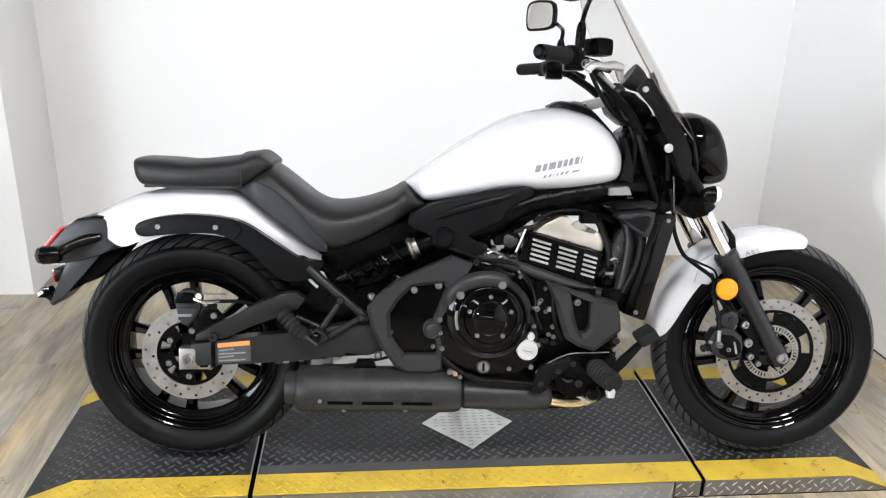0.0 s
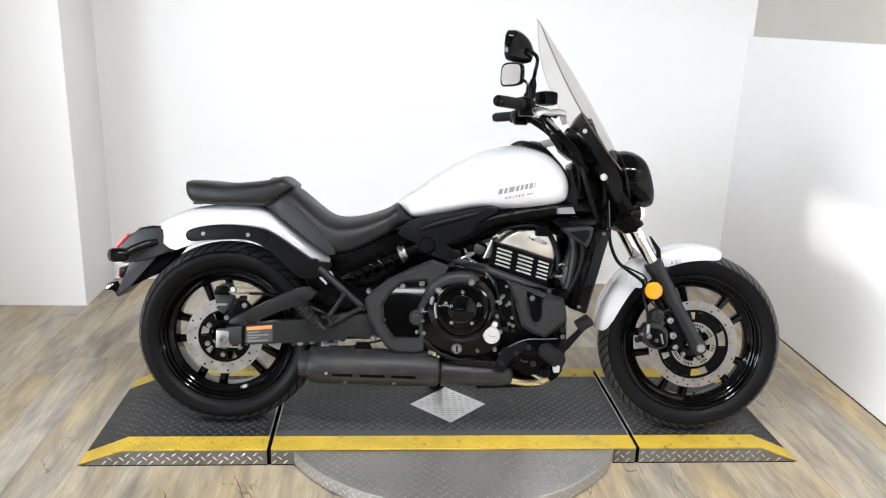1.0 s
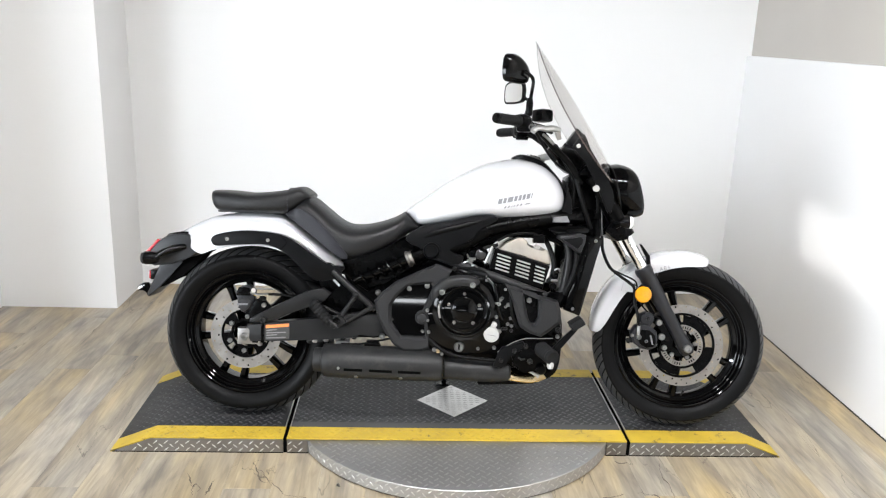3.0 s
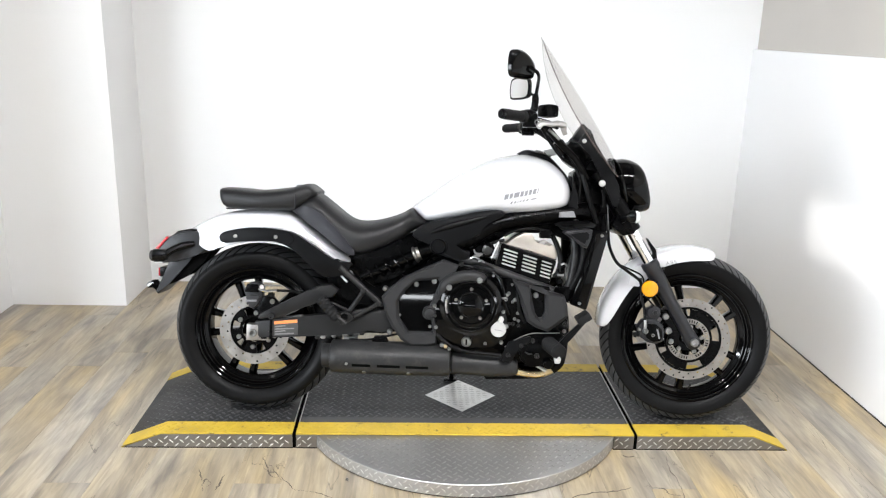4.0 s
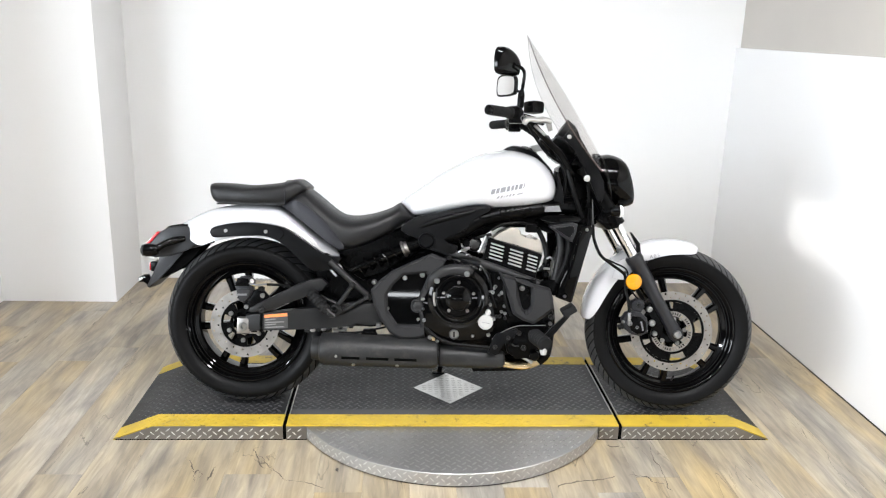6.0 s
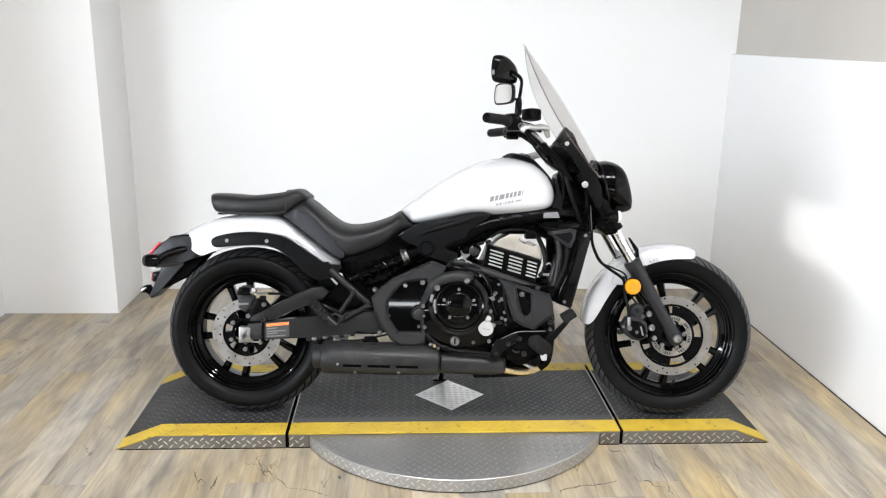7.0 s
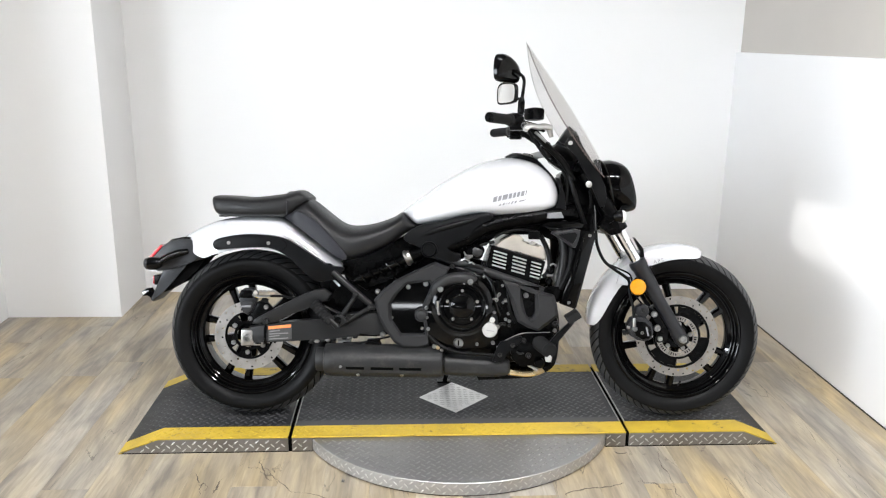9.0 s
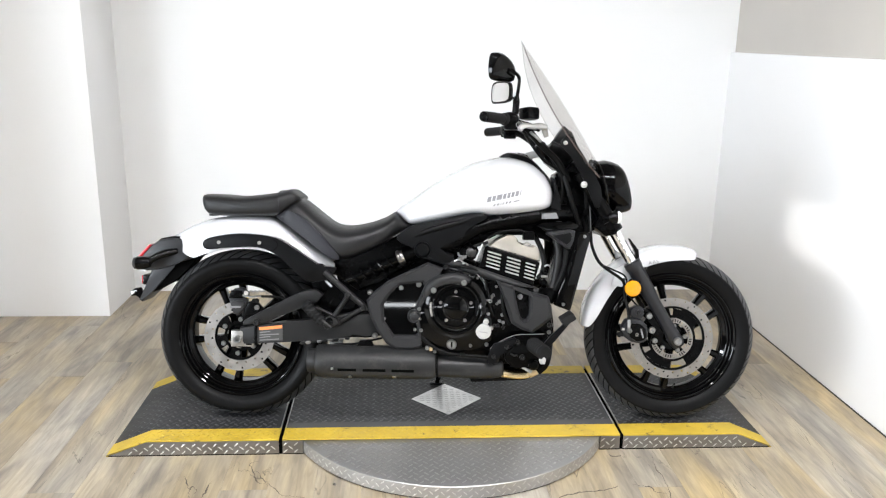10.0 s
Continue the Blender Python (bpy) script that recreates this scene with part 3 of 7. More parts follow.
platform = thing("display_platform", "low black tread-plate display platform with yellow edges, ramped at both ends", "platform")
LUGS = {"black": [], "yellow": [], "plate": []}
EMBLEM_C, EMBLEM_D = (-0.022, 0.010), 0.137
for n, (x0, x1) in enumerate(SECTIONS):
    part("deck_plate", strip(bmesh.new(), x0, x1, PY0 + 0.083, PY1 - 0.077), DECK_BLACK, platform, "black painted tread plate")
    part("edge_stripe", strip(bmesh.new(), x0, x1, PY0, PY0 + 0.083, 0.0008, 0.0048), YELLOW, platform, "yellow painted front edge")
    part("edge_stripe", strip(bmesh.new(), x0, x1, PY1 - 0.077, PY1, 0.0008, 0.0048), YELLOW, platform, "yellow painted rear edge")
    runs = [(x0, x1)] if n != 1 else [(x0, -0.545), (0.512, x1)]
    for a, b in runs:
        for y0, y1, label in ((PY0, PY0 + 0.004, "bare tread-plate skirt"), (PY1 - 0.004, PY1, "rear skirt")):
            xs = sorted({a, b} | {x for x in (RL, RR) if a < x < b})
            bm = bmesh.new()
            slab(bm, [(xs[0], 0.004)] + [(x, max(0.0045, deck_z(x) - 0.005)) for x in xs] + [(xs[-1], 0.004)], y0, y1, 0)
            part("skirt", bm, SKIRT, platform, label)
        bm = bmesh.new()
        xs = sorted({a, b} | {x for x in (RL, RR) if a < x < b})
        slab(bm, [(xs[0], 0.0)] + [(x, max(0.0005, deck_z(x) - 0.0055)) for x in xs] + [(xs[-1], 0.0)], PY0 + 0.008, PY1 - 0.008, 0)
        part("core", bm, BLACK_VOID, platform, "dark underside frame")
        part("foot_rail", box(bmesh.new(), a, b, PY0 + 0.001, PY0 + 0.006, 0, 0.0042), BLACK_VOID, platform)
        # lugs on the front skirt: rows that lean one way and the other by turns
        for j in range(3):
            for i in range(int((b - a) / 0.0365) + 1):
                x, z = a + 0.010 + i * 0.0365 + (j % 2) * 0.0182, 0.0125 + j * 0.0135
                if x < b - 0.010 and z < deck_z(x) - 0.014 and z < deck_z(x + 0.008) - 0.012 and z < deck_z(x - 0.008) - 0.012:
                    add_lug(LUGS["plate"], (x, PY0, z), (1, 0, -0.9 if j % 2 else 0.9), (0, -1, 0), 0.0235, 0.0048, 0.0024)
    # lugs on the deck
    p = 0.0345
    for j in range(int((PY1 - PY0) / p * 2)):
        for i in range(int((x1 - x0) / p) + 1):
            x, y = x0 + 0.014 + i * p + (j % 2) * p / 2, PY0 + 0.010 + j * p / 2
            if x > x1 - 0.014 or y > PY1 - 0.01:
                continue
            if abs(x - EMBLEM_C[0]) + abs(y - EMBLEM_C[1]) < EMBLEM_D + 0.012:
                continue
            front, rear = y < PY0 + 0.083, y > PY1 - 0.077
            if abs(y - PY0 - 0.083) < 0.0085 or abs(y - PY1 + 0.077) < 0.0085:
                continue
            if (front and x > 0.42) or (rear and abs(x) > 0.4):
                continue
            if n == 1 and not front and y < PY0 + 0.128:
                continue
            slope = (deck_z(x + 0.004) - deck_z(x - 0.004)) / 0.008
            u = Vector((1, 1 if j % 2 else -1, 0))
            u.z = slope * u.x
            key = "yellow" if front or rear else "black"
            worn = 0.45 if (n == 1 and x > 0.24) else 1.0
            add_lug(LUGS[key], (x, y, deck_z(x) + (0.0009 if key == "yellow" else 0)), u, (-slope, 0, 1), 0.0270, 0.0088, (0.0028 if key == "black" else 0.0024) * worn)
part("worn_band", strip(bmesh.new(), SECTIONS[1][0], SECTIONS[1][1], PY0 + 0.0835, PY0 + 0.122, 0.0009, 0.001), DECK_GREY, platform, "worn grey strip beside the yellow edge")
for x in (-0.630, -0.617, 0.584, 0.597):
    s = 1 if x in (-0.617, 0.597) else -1
    part("edge_trim", box(bmesh.new(), min(x, x + s * 0.004), max(x, x + s * 0.004), PY0 + 0.084, PY1 - 0.078, DECK - 0.003, DECK + 0.0022), PLATE, platform, "bare metal joint edge")
for x0, x1 in ((-0.630, -0.617), (0.584, 0.597)):
    part("joint", box(bmesh.new(), x0 + 0.0006, x1 - 0.0006, PY0 + 0.004, PY1 - 0.004, 0.0005, DECK - 0.012), BLACK_VOID, platform, "dark open joint")
bm = bmesh.new()
d, (ex, ey) = EMBLEM_D, EMBLEM_C
vs = [[bm.verts.new((ex + a, ey + b, z)) for a, b in ((d, 0), (0, d), (-d, 0), (0, -d))] for z in (DECK - 0.001, DECK + 0.0013)]
bm.faces.new(vs[1])
bm.faces.new(vs[0][::-1])
for i in range(4):
    bm.faces.new((vs[0][i], vs[0][(i + 1) % 4], vs[1][(i + 1) % 4], vs[1][i]))
part("diamond_patch", bm, material("bare_scuffed_aluminium", (0.66, 0.66, 0.65), 0.42, metal=0.75, noise_scale=14, vary=0.16, bump=0.2, bump_scale=120, rough_vary=0.12), platform, "bare aluminium diamond in the deck")
SPECS = []
for i in range(-6, 7):
    for j in range(-8, 9):
        x, y = ex + i * 0.024, ey + j * 0.0165
        if abs(x - ex) + abs(y - ey) < d - 0.02:
            add_lug(SPECS, (x, y, DECK + 0.0013), (1, 0.1 if (i + j) % 2 else -0.1, 0), (0, 0, 1), 0.022, 0.006, 0.0012)
lay_lugs("patch_lug", SPECS, PLATE, platform, "flattened bare lugs")
lay_lugs("deck_lug", LUGS["black"], material("black_lug_paint", (0.062, 0.063, 0.066), 0.46, spec=0.45, noise_scale=9, vary=0.3, island_vary=0.12, rough_vary=0.1), platform, "raised black tread lugs")
lay_lugs("stripe_lug", LUGS["yellow"], YELLOW, platform, "raised yellow lugs")
lay_lugs("skirt_lug", LUGS["plate"], LUG, platform, "bright raised lugs")

turntable = thing("turntable", "round aluminium tread-plate turntable under the platform, worn bright", "turntable")
bm = bmesh.new()
lathe(bm, [(0, 0.004), (DISC_R - 0.004, 0.004), (DISC_R, 0.006), (DISC_R, DISC_Z - 0.002), (DISC_R - 0.002, DISC_Z), (DISC_R - 0.2, DISC_Z), (0, DISC_Z)], (*DISC_C, 0), (0, 0, 1), 160)
part("disc", bm, material("scuffed_turntable_plate", (0.41, 0.405, 0.395), 0.44, metal=0.8, noise_scale=5, vary=0.11, bump=0.1, bump_scale=200, rough_vary=0.07), turntable, "round aluminium tread plate")
part("plinth", lathe(bmesh.new(), [(0, 0), (DISC_R - 0.006, 0), (DISC_R - 0.006, 0.0045), (0, 0.0045)], (*DISC_C, 0), (0, 0, 1), 120), BLACK_VOID, turntable)
SPECS = []
p = 0.0345
for j in range(1, 36):
    for i in range(-18, 19):
        x, y = DISC_C[0] + i * p + (j % 2) * p / 2, DISC_C[1] - j * p / 2
        r = math.hypot(x - DISC_C[0], y - DISC_C[1])
        if r > DISC_R - 0.014 or y > PY0 - 0.012:
            continue
        add_lug(SPECS, (x, y, DISC_Z), (1, 1 if j % 2 else -1, 0), (0, 0, 1), 0.0255, 0.0070, 0.0025)
for j in range(3):
    for k in range(52):
        t = math.pi + (k + 0.5 * (j % 2)) * math.pi / 52
        nrm = Vector((math.cos(t), math.sin(t), 0))
        if DISC_C[1] + DISC_R * nrm.y > PY0 - 0.004:
            continue
        tang = Vector((-nrm.y, nrm.x, 0))
        add_lug(SPECS, Vector((*DISC_C, 0)) + DISC_R * nrm + Vector((0, 0, 0.013 + 0.0125 * j)), tang + Vector((0, 0, -0.9 if j % 2 else 0.9)), nrm, 0.0215, 0.0046, 0.0020)
lay_lugs("disc_lug", SPECS, LUG, turntable, "bright raised tread lugs")

# ---- the motorcycle: x ahead, y to its left, z up, origin between the tyres on the deck ----
motorcycle = thing("motorcycle", "white and black cruiser motorcycle with clear windshield, on its stand", "motorcycle", pose(0.0064, -0.1215, 0.059, -10.71, 0, -2.57))


def bolt_parts(name, rows, mat, label, parent, axis=(0, -1, 0), seg=14):
    """Bolts of one kind, each a part of its own: rows of x, y, z, radius and height."""
    for x, y, z, r, h in rows:
        bp(name, bolt(bmesh.new(), (x, y, z), r, h, axis, seg), mat, label, parent)


def bp(name, bm, mat, label="", parent=None, m=None):
    return part(name, bm, mat, parent or motorcycle, label, m)


def revolve(bm, profile, c=(0, 0, 0), seg=96):
    """Turns a closed profile of (radius, y) about the y axis."""
    rings = []
    for k in range(seg):
        t = 2 * math.pi * k / seg
        rings.append([bm.verts.new((c[0] + r * math.cos(t), c[1] + y, c[2] + r * math.sin(t))) for r, y in profile])
    n = len(profile)
    for k in range(seg):
        a, b = rings[k], rings[(k + 1) % seg]
        for i in range(n):
            bm.faces.new((a[i], a[(i + 1) % n], b[(i + 1) % n], b[i]))
    return bm


def tyre(R, bead, hw, grooves, lean_way):
    """A round-crowned road tyre with slanted tread grooves."""
    bm = bmesh.new()
    half = [(bead, 0.70), (bead + 0.006, 0.80), (bead + 0.018, 0.92), (bead + 0.032, 0.985), (bead + 0.045, 1.0), (R - 0.034, 0.965), (R - 0.026, 0.90)]
    crown = [(R - 0.026 * (f / 0.90) ** 2.2, f) for f in (0.80, 0.70, 0.60, 0.50, 0.40, 0.30, 0.20, 0.10)]
    prof = half + crown
    prof = [(r, -f * hw) for r, f in prof] + [(R, 0.0)] + [(r, f * hw) for r, f in reversed(prof)]
    seg = grooves * 10
    rings = []
    for k in range(seg):
        ring = []
        for r, y in prof:
            f = abs(y) / hw
            crown = r > R - 0.027
            slant = 2 * math.pi / grooves * lean_way * (1.9 * min(f, 0.9) ** 1.3)
            t = 2 * math.pi * k / seg - slant
            ph = (k + (5 if y > 0 else 0)) % 10
            cut = 0.0055 if crown and 0.18 < f < 0.91 and ph < 1 else 0.0
            ring.append(bm.verts.new(((r - cut) * math.cos(t), y, (r - cut) * math.sin(t))))
        rings.append(ring)
    n = len(prof)
    for k in range(seg):
        a, b = rings[k], rings[(k + 1) % seg]
        for i in range(n - 1):
            bm.faces.new((a[i], a[i + 1], b[i + 1], b[i]))
    return bm


def tread_on(ob, R, hw):
    """Gives the running surface, but not its grooves, the paler rubber with grazing light in its colour."""
    ob.data.materials.append(TREAD)
    for f in ob.data.polygons:
        r, k = math.hypot(f.center.x, f.center.z), abs(f.center.y) / hw
        if r > R - 0.0275 and r > R - 0.026 * (k / 0.90) ** 2.2 - 0.0022:
            f.material_index = 1
    return ob


def rim(r, hw):
    """The barrel of a cast rim."""
    bm = bmesh.new()
    revolve(bm, [(r + 0.010, -hw), (r + 0.013, -hw + 0.004), (r + 0.004, -hw + 0.010), (r - 0.020, -hw + 0.022), (r - 0.024, 0), (r - 0.020, hw - 0.022), (r + 0.004, hw - 0.010), (r + 0.013, hw - 0.004), (r + 0.010, hw), (r - 0.004, hw - 0.003), (r - 0.014, hw - 0.020), (r - 0.034, hw - 0.030), (r - 0.036, 0), (r - 0.034, -hw + 0.030), (r - 0.014, -hw + 0.020), (r - 0.004, -hw + 0.003)])
    return bm


def rim_fittings(wheel, r, hw, hub_hw):
    """The rolled lips that step down into the barrel, and the hub."""
    for rr, yy, w in ((r + 0.004, -hw, 0.0045), (r - 0.008, -hw + 0.010, 0.0030), (r - 0.016, -hw + 0.021, 0.0042), (r - 0.034, -hw + 0.030, 0.0042)):
        bp("rim_lip", revolve(bmesh.new(), [(rr + w * math.cos(a), yy + w * math.sin(a)) for a in (2 * math.pi * k / 10 for k in range(10))]), RIM_BLACK, "", wheel)
    bp("hub", revolve(bmesh.new(), [(0.018, -hub_hw), (0.046, -hub_hw), (0.052, -hub_hw + 0.006), (0.056, 0), (0.052, hub_hw - 0.006), (0.046, hub_hw), (0.018, hub_hw)], seg=48), RIM_BLACK, "", wheel)


def spokes(r, turn, hub_hw, wheel):
    """Five pairs of cast spokes, each pair joined by a foot at the rim."""
    for k in range(5):
        bm = bmesh.new()
        for s in (-1, 1):
            a = radians(turn + 72 * k)
            er, et = Vector((math.cos(a), 0, math.sin(a))), Vector((-math.sin(a), 0, math.cos(a)))
            rings = []
            for f in (0.0, 0.25, 0.5, 0.75, 1.0):
                rad = 0.045 + (r - 0.030 - 0.045) * f
                off = s * (0.020 + 0.020 * f)
                w, d = 0.0115 + 0.004 * abs(f - 0.5), hub_hw * 0.75 * (1 - f) + 0.020 * f
                yc = -0.006 * math.sin(math.pi * f)
                c = er * rad + et * off + Vector((0, yc, 0))
                rings.append([c + et * (w * u) + Vector((0, d * v, 0)) for u, v in ((-1, -0.6), (-0.5, -1), (0.5, -1), (1, -0.6), (1, 0.6), (0.5, 1), (-0.5, 1), (-1, 0.6))])
            loft(bm, rings)
        # the foot that joins a pair at the rim
        a = radians(turn + 72 * k)
        er, et = Vector((math.cos(a), 0, math.sin(a))), Vector((-math.sin(a), 0, math.cos(a)))
        rings = []
        for f, w in ((0.97, 0.052), (1.01, 0.060), (1.04, 0.070)):
            c = er * (0.045 + (r - 0.075) * f)
            rings.append([c + et * (w * u) + Vector((0, 0.015 * v, 0)) for u, v in ((-1, -1), (1, -1), (1, 1), (-1, 1))])
        loft(bm, rings)
        bp("twin_spoke", bm, RIM_BLACK, "", wheel)


def brake_disc(r0, r1, y0, y1, n, hole=0.0034):
    """A drilled ring: each drilled cell has an eight-sided hole through it."""
    bm = bmesh.new()
    mid = (r0 + r1) / 2

    def at(r, t, y):
        return bm.verts.new((r * math.cos(t), y, r * math.sin(t)))

    for i in range(n):
        t0, t1 = 2 * math.pi * i / n, 2 * math.pi * (i + 1) / n
        tm = (t0 + t1) / 2
        for band, (a, b) in enumerate(((r0, mid), (mid, r1))):
            rm = (a + b) / 2
            faces = []
            for y in (y0, y1):
                rim_v = [at(a, t0, y), at(a, tm, y), at(a, t1, y), at(rm, t1, y), at(b, t1, y), at(b, tm, y), at(b, t0, y), at(rm, t0, y)]
                if (i + band) % 2 == 0:
                    ins = []
                    for k in range(8):
                        ang = math.pi * 1.25 + k * math.pi / 4
                        ins.append(at(rm + hole * math.sin(ang), tm + hole * math.cos(ang) / rm, y))
                    for k in range(8):
                        bm.faces.new((rim_v[k], rim_v[(k + 1) % 8], ins[(k + 1) % 8], ins[k]))
                    faces.append(ins)
                else:
                    bm.faces.new(rim_v)
            if faces:
                for k in range(8):
                    bm.faces.new((faces[0][k], faces[0][(k + 1) % 8], faces[1][(k + 1) % 8], faces[1][k]))
        for r in (r0, r1):
            q = [at(r, t0, y0), at(r, tm, y0), at(r, t1, y0)], [at(r, t0, y1), at(r, tm, y1), at(r, t1, y1)]
            for k in range(2):
                bm.faces.new((q[0][k], q[0][k + 1], q[1][k + 1], q[1][k]))
    return bm


def slotted(r0, r1, y0, y1, n, fill, phase=0.0):
    """A thin ring with n rectangular or rounded openings across it."""
    bm = bmesh.new()
    a, b = r0 + (r1 - r0) * 0.22, r1 - (r1 - r0) * 0.22
    revolve(bm, [(r0, y0), (a, y0), (a, y1), (r0, y1)])
    revolve(bm, [(b, y0), (r1, y0), (r1, y1), (b, y1)])
    for i in range(n):
        t0 = 2 * math.pi * i / n + phase
        t1 = t0 + 2 * math.pi / n * fill
        rings = [[(r * math.cos(t), y, r * math.sin(t)) for r, y in ((a - 0.0005, y0), (b + 0.0005, y0), (b + 0.0005, y1), (a - 0.0005, y1))] for t in (t0, (2 * t0 + t1) / 3, (t0 + 2 * t1) / 3, t1)]
        loft(bm, rings)
    return bm


AXLE = 0.308
# rear wheel
rear = bp("rear_wheel", rim(0.216, 0.064), RIM_BLACK, "gloss black cast wheel with five twin spokes", m=pose(-0.7875, 0, 0.305))
rim_fittings(rear, 0.216, 0.064, 0.055)
spokes(0.216, 177, 0.055, rear)
tread_on(bp("tyre", tyre(0.307, 0.222, 0.082, 46, -1), RUBBER, "wide black road tyre", rear), 0.307, 0.082)
bp("brake_disc", brake_disc(0.088, 0.125, -0.098, -0.093, 36, 0.0042), STEEL, "drilled steel brake disc", rear)
bp("disc_carrier", slotted(0.045, 0.090, -0.094, -0.088, 6, 0.6), SATIN_BLACK, "black disc carrier", rear)
bolt_parts("disc_bolt", [(0.062 * math.cos(radians(25 + 60 * k)), -0.094, 0.062 * math.sin(radians(25 + 60 * k)), 0.0085, 0.008) for k in range(6)], BOLT, "zinc bolt", rear)
# front wheel, steered a little to the right
front = bp("front_wheel", rim(0.2286, 0.048), RIM_BLACK, "gloss black cast wheel with five twin spokes", m=pose(0.7875, 0, AXLE, 0, 0, -3.6))
rim_fittings(front, 0.2286, 0.048, 0.045)
spokes(0.2286, 39.5, 0.045, front)
tread_on(bp("tyre", tyre(0.311, 0.235, 0.062, 58, 1), RUBBER, "black road tyre with slanted grooves", front), 0.311, 0.062)
bp("brake_disc", brake_disc(0.119, 0.149, -0.070, -0.065, 48, 0.0039), STEEL, "drilled steel brake disc", front)
bp("disc_carrier", slotted(0.076, 0.120, -0.069, -0.063, 4, 0.64, radians(31)), SATIN_BLACK, "black disc carrier with oval openings", front)
bp("sensor_ring", slotted(0.058, 0.076, -0.073, -0.070, 48, 0.5), STEEL, "slotted speed sensor ring", front)
bolt_parts("disc_bolt", [(0.047 * math.cos(radians(10 + 72 * k)), -0.070, 0.047 * math.sin(radians(10 + 72 * k)), 0.008, 0.008) for k in range(5)], BOLT, "zinc bolt", front)
bm = bmesh.new()
tube(bm, [(0.02, -0.02, -0.195), (0.022, -0.045, -0.175)], 0.004, 8, smooth=False)
bp("valve", bm, GRIP_RUBBER, "rubber tyre valve", front)
# swingarm, both arms and the brace
for s, tail in ((-1, -0.83), (1, -0.83)):
    y0, y1 = (0.150 * s, 0.108 * s) if s < 0 else (0.108, 0.150)
    bm = bmesh.new()
    slab(bm, [(-0.775, 0.284), (-0.775, 0.345), (-0.635, 0.364), (-0.489, 0.381), (-0.38, 0.402), (-0.22, 0.40), (-0.20, 0.34), (-0.324, 0.330), (-0.379, 0.313), (-0.488, 0.304), (-0.634, 0.294)], y0, y1, 0.012)
    bp("swingarm", bm, ARM_BLACK if s < 0 else SATIN_BLACK, "matte black swingarm")
bm = bmesh.new()
slab(bm, [(-0.764, 0.354), (-0.760, 0.370), (-0.716, 0.394), (-0.599, 0.455), (-0.545, 0.479), (-0.505, 0.484), (-0.480, 0.466), (-0.499, 0.440), (-0.56, 0.416), (-0.617, 0.394), (-0.685, 0.360)], -0.152, -0.118, 0.008)
bp("swingarm_brace", bm, ARM_BLACK, "matte black swingarm brace")
bm = bmesh.new()
slab(bm, [(-0.805, 0.277), (-0.804, 0.334), (-0.758, 0.334), (-0.759, 0.278)], -0.150, -0.112, 0.004)
adj = bp("axle_plate", bm, STEEL, "cast aluminium axle adjuster plate")
bm = bmesh.new()
lathe(bm, [(0, 0), (0.015, 0), (0.015, 0.005), (0.012, 0.008), (0.008, 0.008), (0.006, -0.002), (0, -0.002)], (-0.781, -0.150, 0.304), seg=24)
bp("axle_nut", bm, BOLT, "steel axle nut", adj)
bm = bmesh.new()
slab(bm, [(-0.762, 0.277), (-0.761, 0.340), (-0.724, 0.342), (-0.726, 0.277)], -0.146, -0.118, 0.003)
bp("adjuster_block", bm, STEEL, "steel adjuster block", adj)
for z in (0.2825, 0.311):
    bp("adjuster_window", slab(bmesh.new(), [(-0.753, z), (-0.753, z + 0.022), (-0.732, z + 0.0225), (-0.732, z + 0.0005)], -0.1472, -0.1445, 0.0006), BLACK_VOID, "dark square window", adj)
bm = bmesh.new()
slab(bm, [(-0.722, 0.284), (-0.722, 0.353), (-0.712, 0.355), (-0.712, 0.285)], -0.1535, -0.120, 0.002)
bp("swingarm_collar", bm, SATIN_BLACK)
bm = bmesh.new()
slab(bm, [(-0.706, 0.295), (-0.706, 0.349), (-0.622, 0.357), (-0.622, 0.302)], -0.1515, -0.150, 0)
sticker = bp("warning_label", bm, LABEL_GREY, "grey warning label with an orange heading")
bm = bmesh.new()
slab(bm, [(-0.705, 0.337), (-0.705, 0.348), (-0.624, 0.356), (-0.624, 0.345)], -0.1522, -0.1516, 0)
bp("label_heading", bm, LABEL_ORANGE, "orange heading bar", sticker)
for k in range(4):
    bm = bmesh.new()
    z = 0.327 - 0.009 * k
    slab(bm, [(-0.702, z), (-0.702, z + 0.004), (-0.665 + 0.03 * (k % 2), z + 0.0085), (-0.665 + 0.03 * (k % 2), z + 0.0045)], -0.1522, -0.1516, 0)
    bp("label_line", bm, LETTER_WHITE, "pale text bar", sticker)

# rear brake caliper with its hose
bm = bmesh.new()
slab(bm, [(-0.820, 0.458), (-0.810, 0.417), (-0.803, 0.391), (-0.786, 0.383), (-0.766, 0.402), (-0.753, 0.428), (-0.749, 0.464), (-0.768, 0.482), (-0.800, 0.479)], -0.124, -0.088, 0.007)
rcal = bp("rear_caliper", bm, TAIL_BLACK, "black rear brake caliper")
bm = bmesh.new()
slab(bm, [(-0.811, 0.428), (-0.801, 0.395), (-0.786, 0.389), (-0.770, 0.404), (-0.760, 0.430), (-0.768, 0.437), (-0.805, 0.436)], -0.131, -0.122, 0.003)
bp("caliper_face", bm, GRAPHITE, "raised caliper face", rcal)
bp("caliper_mark", slab(bmesh.new(), [(-0.812, 0.412), (-0.810, 0.419), (-0.772, 0.420), (-0.774, 0.413)], -0.132, -0.1308, 0.0004), LETTER, "grey raised bar", rcal)
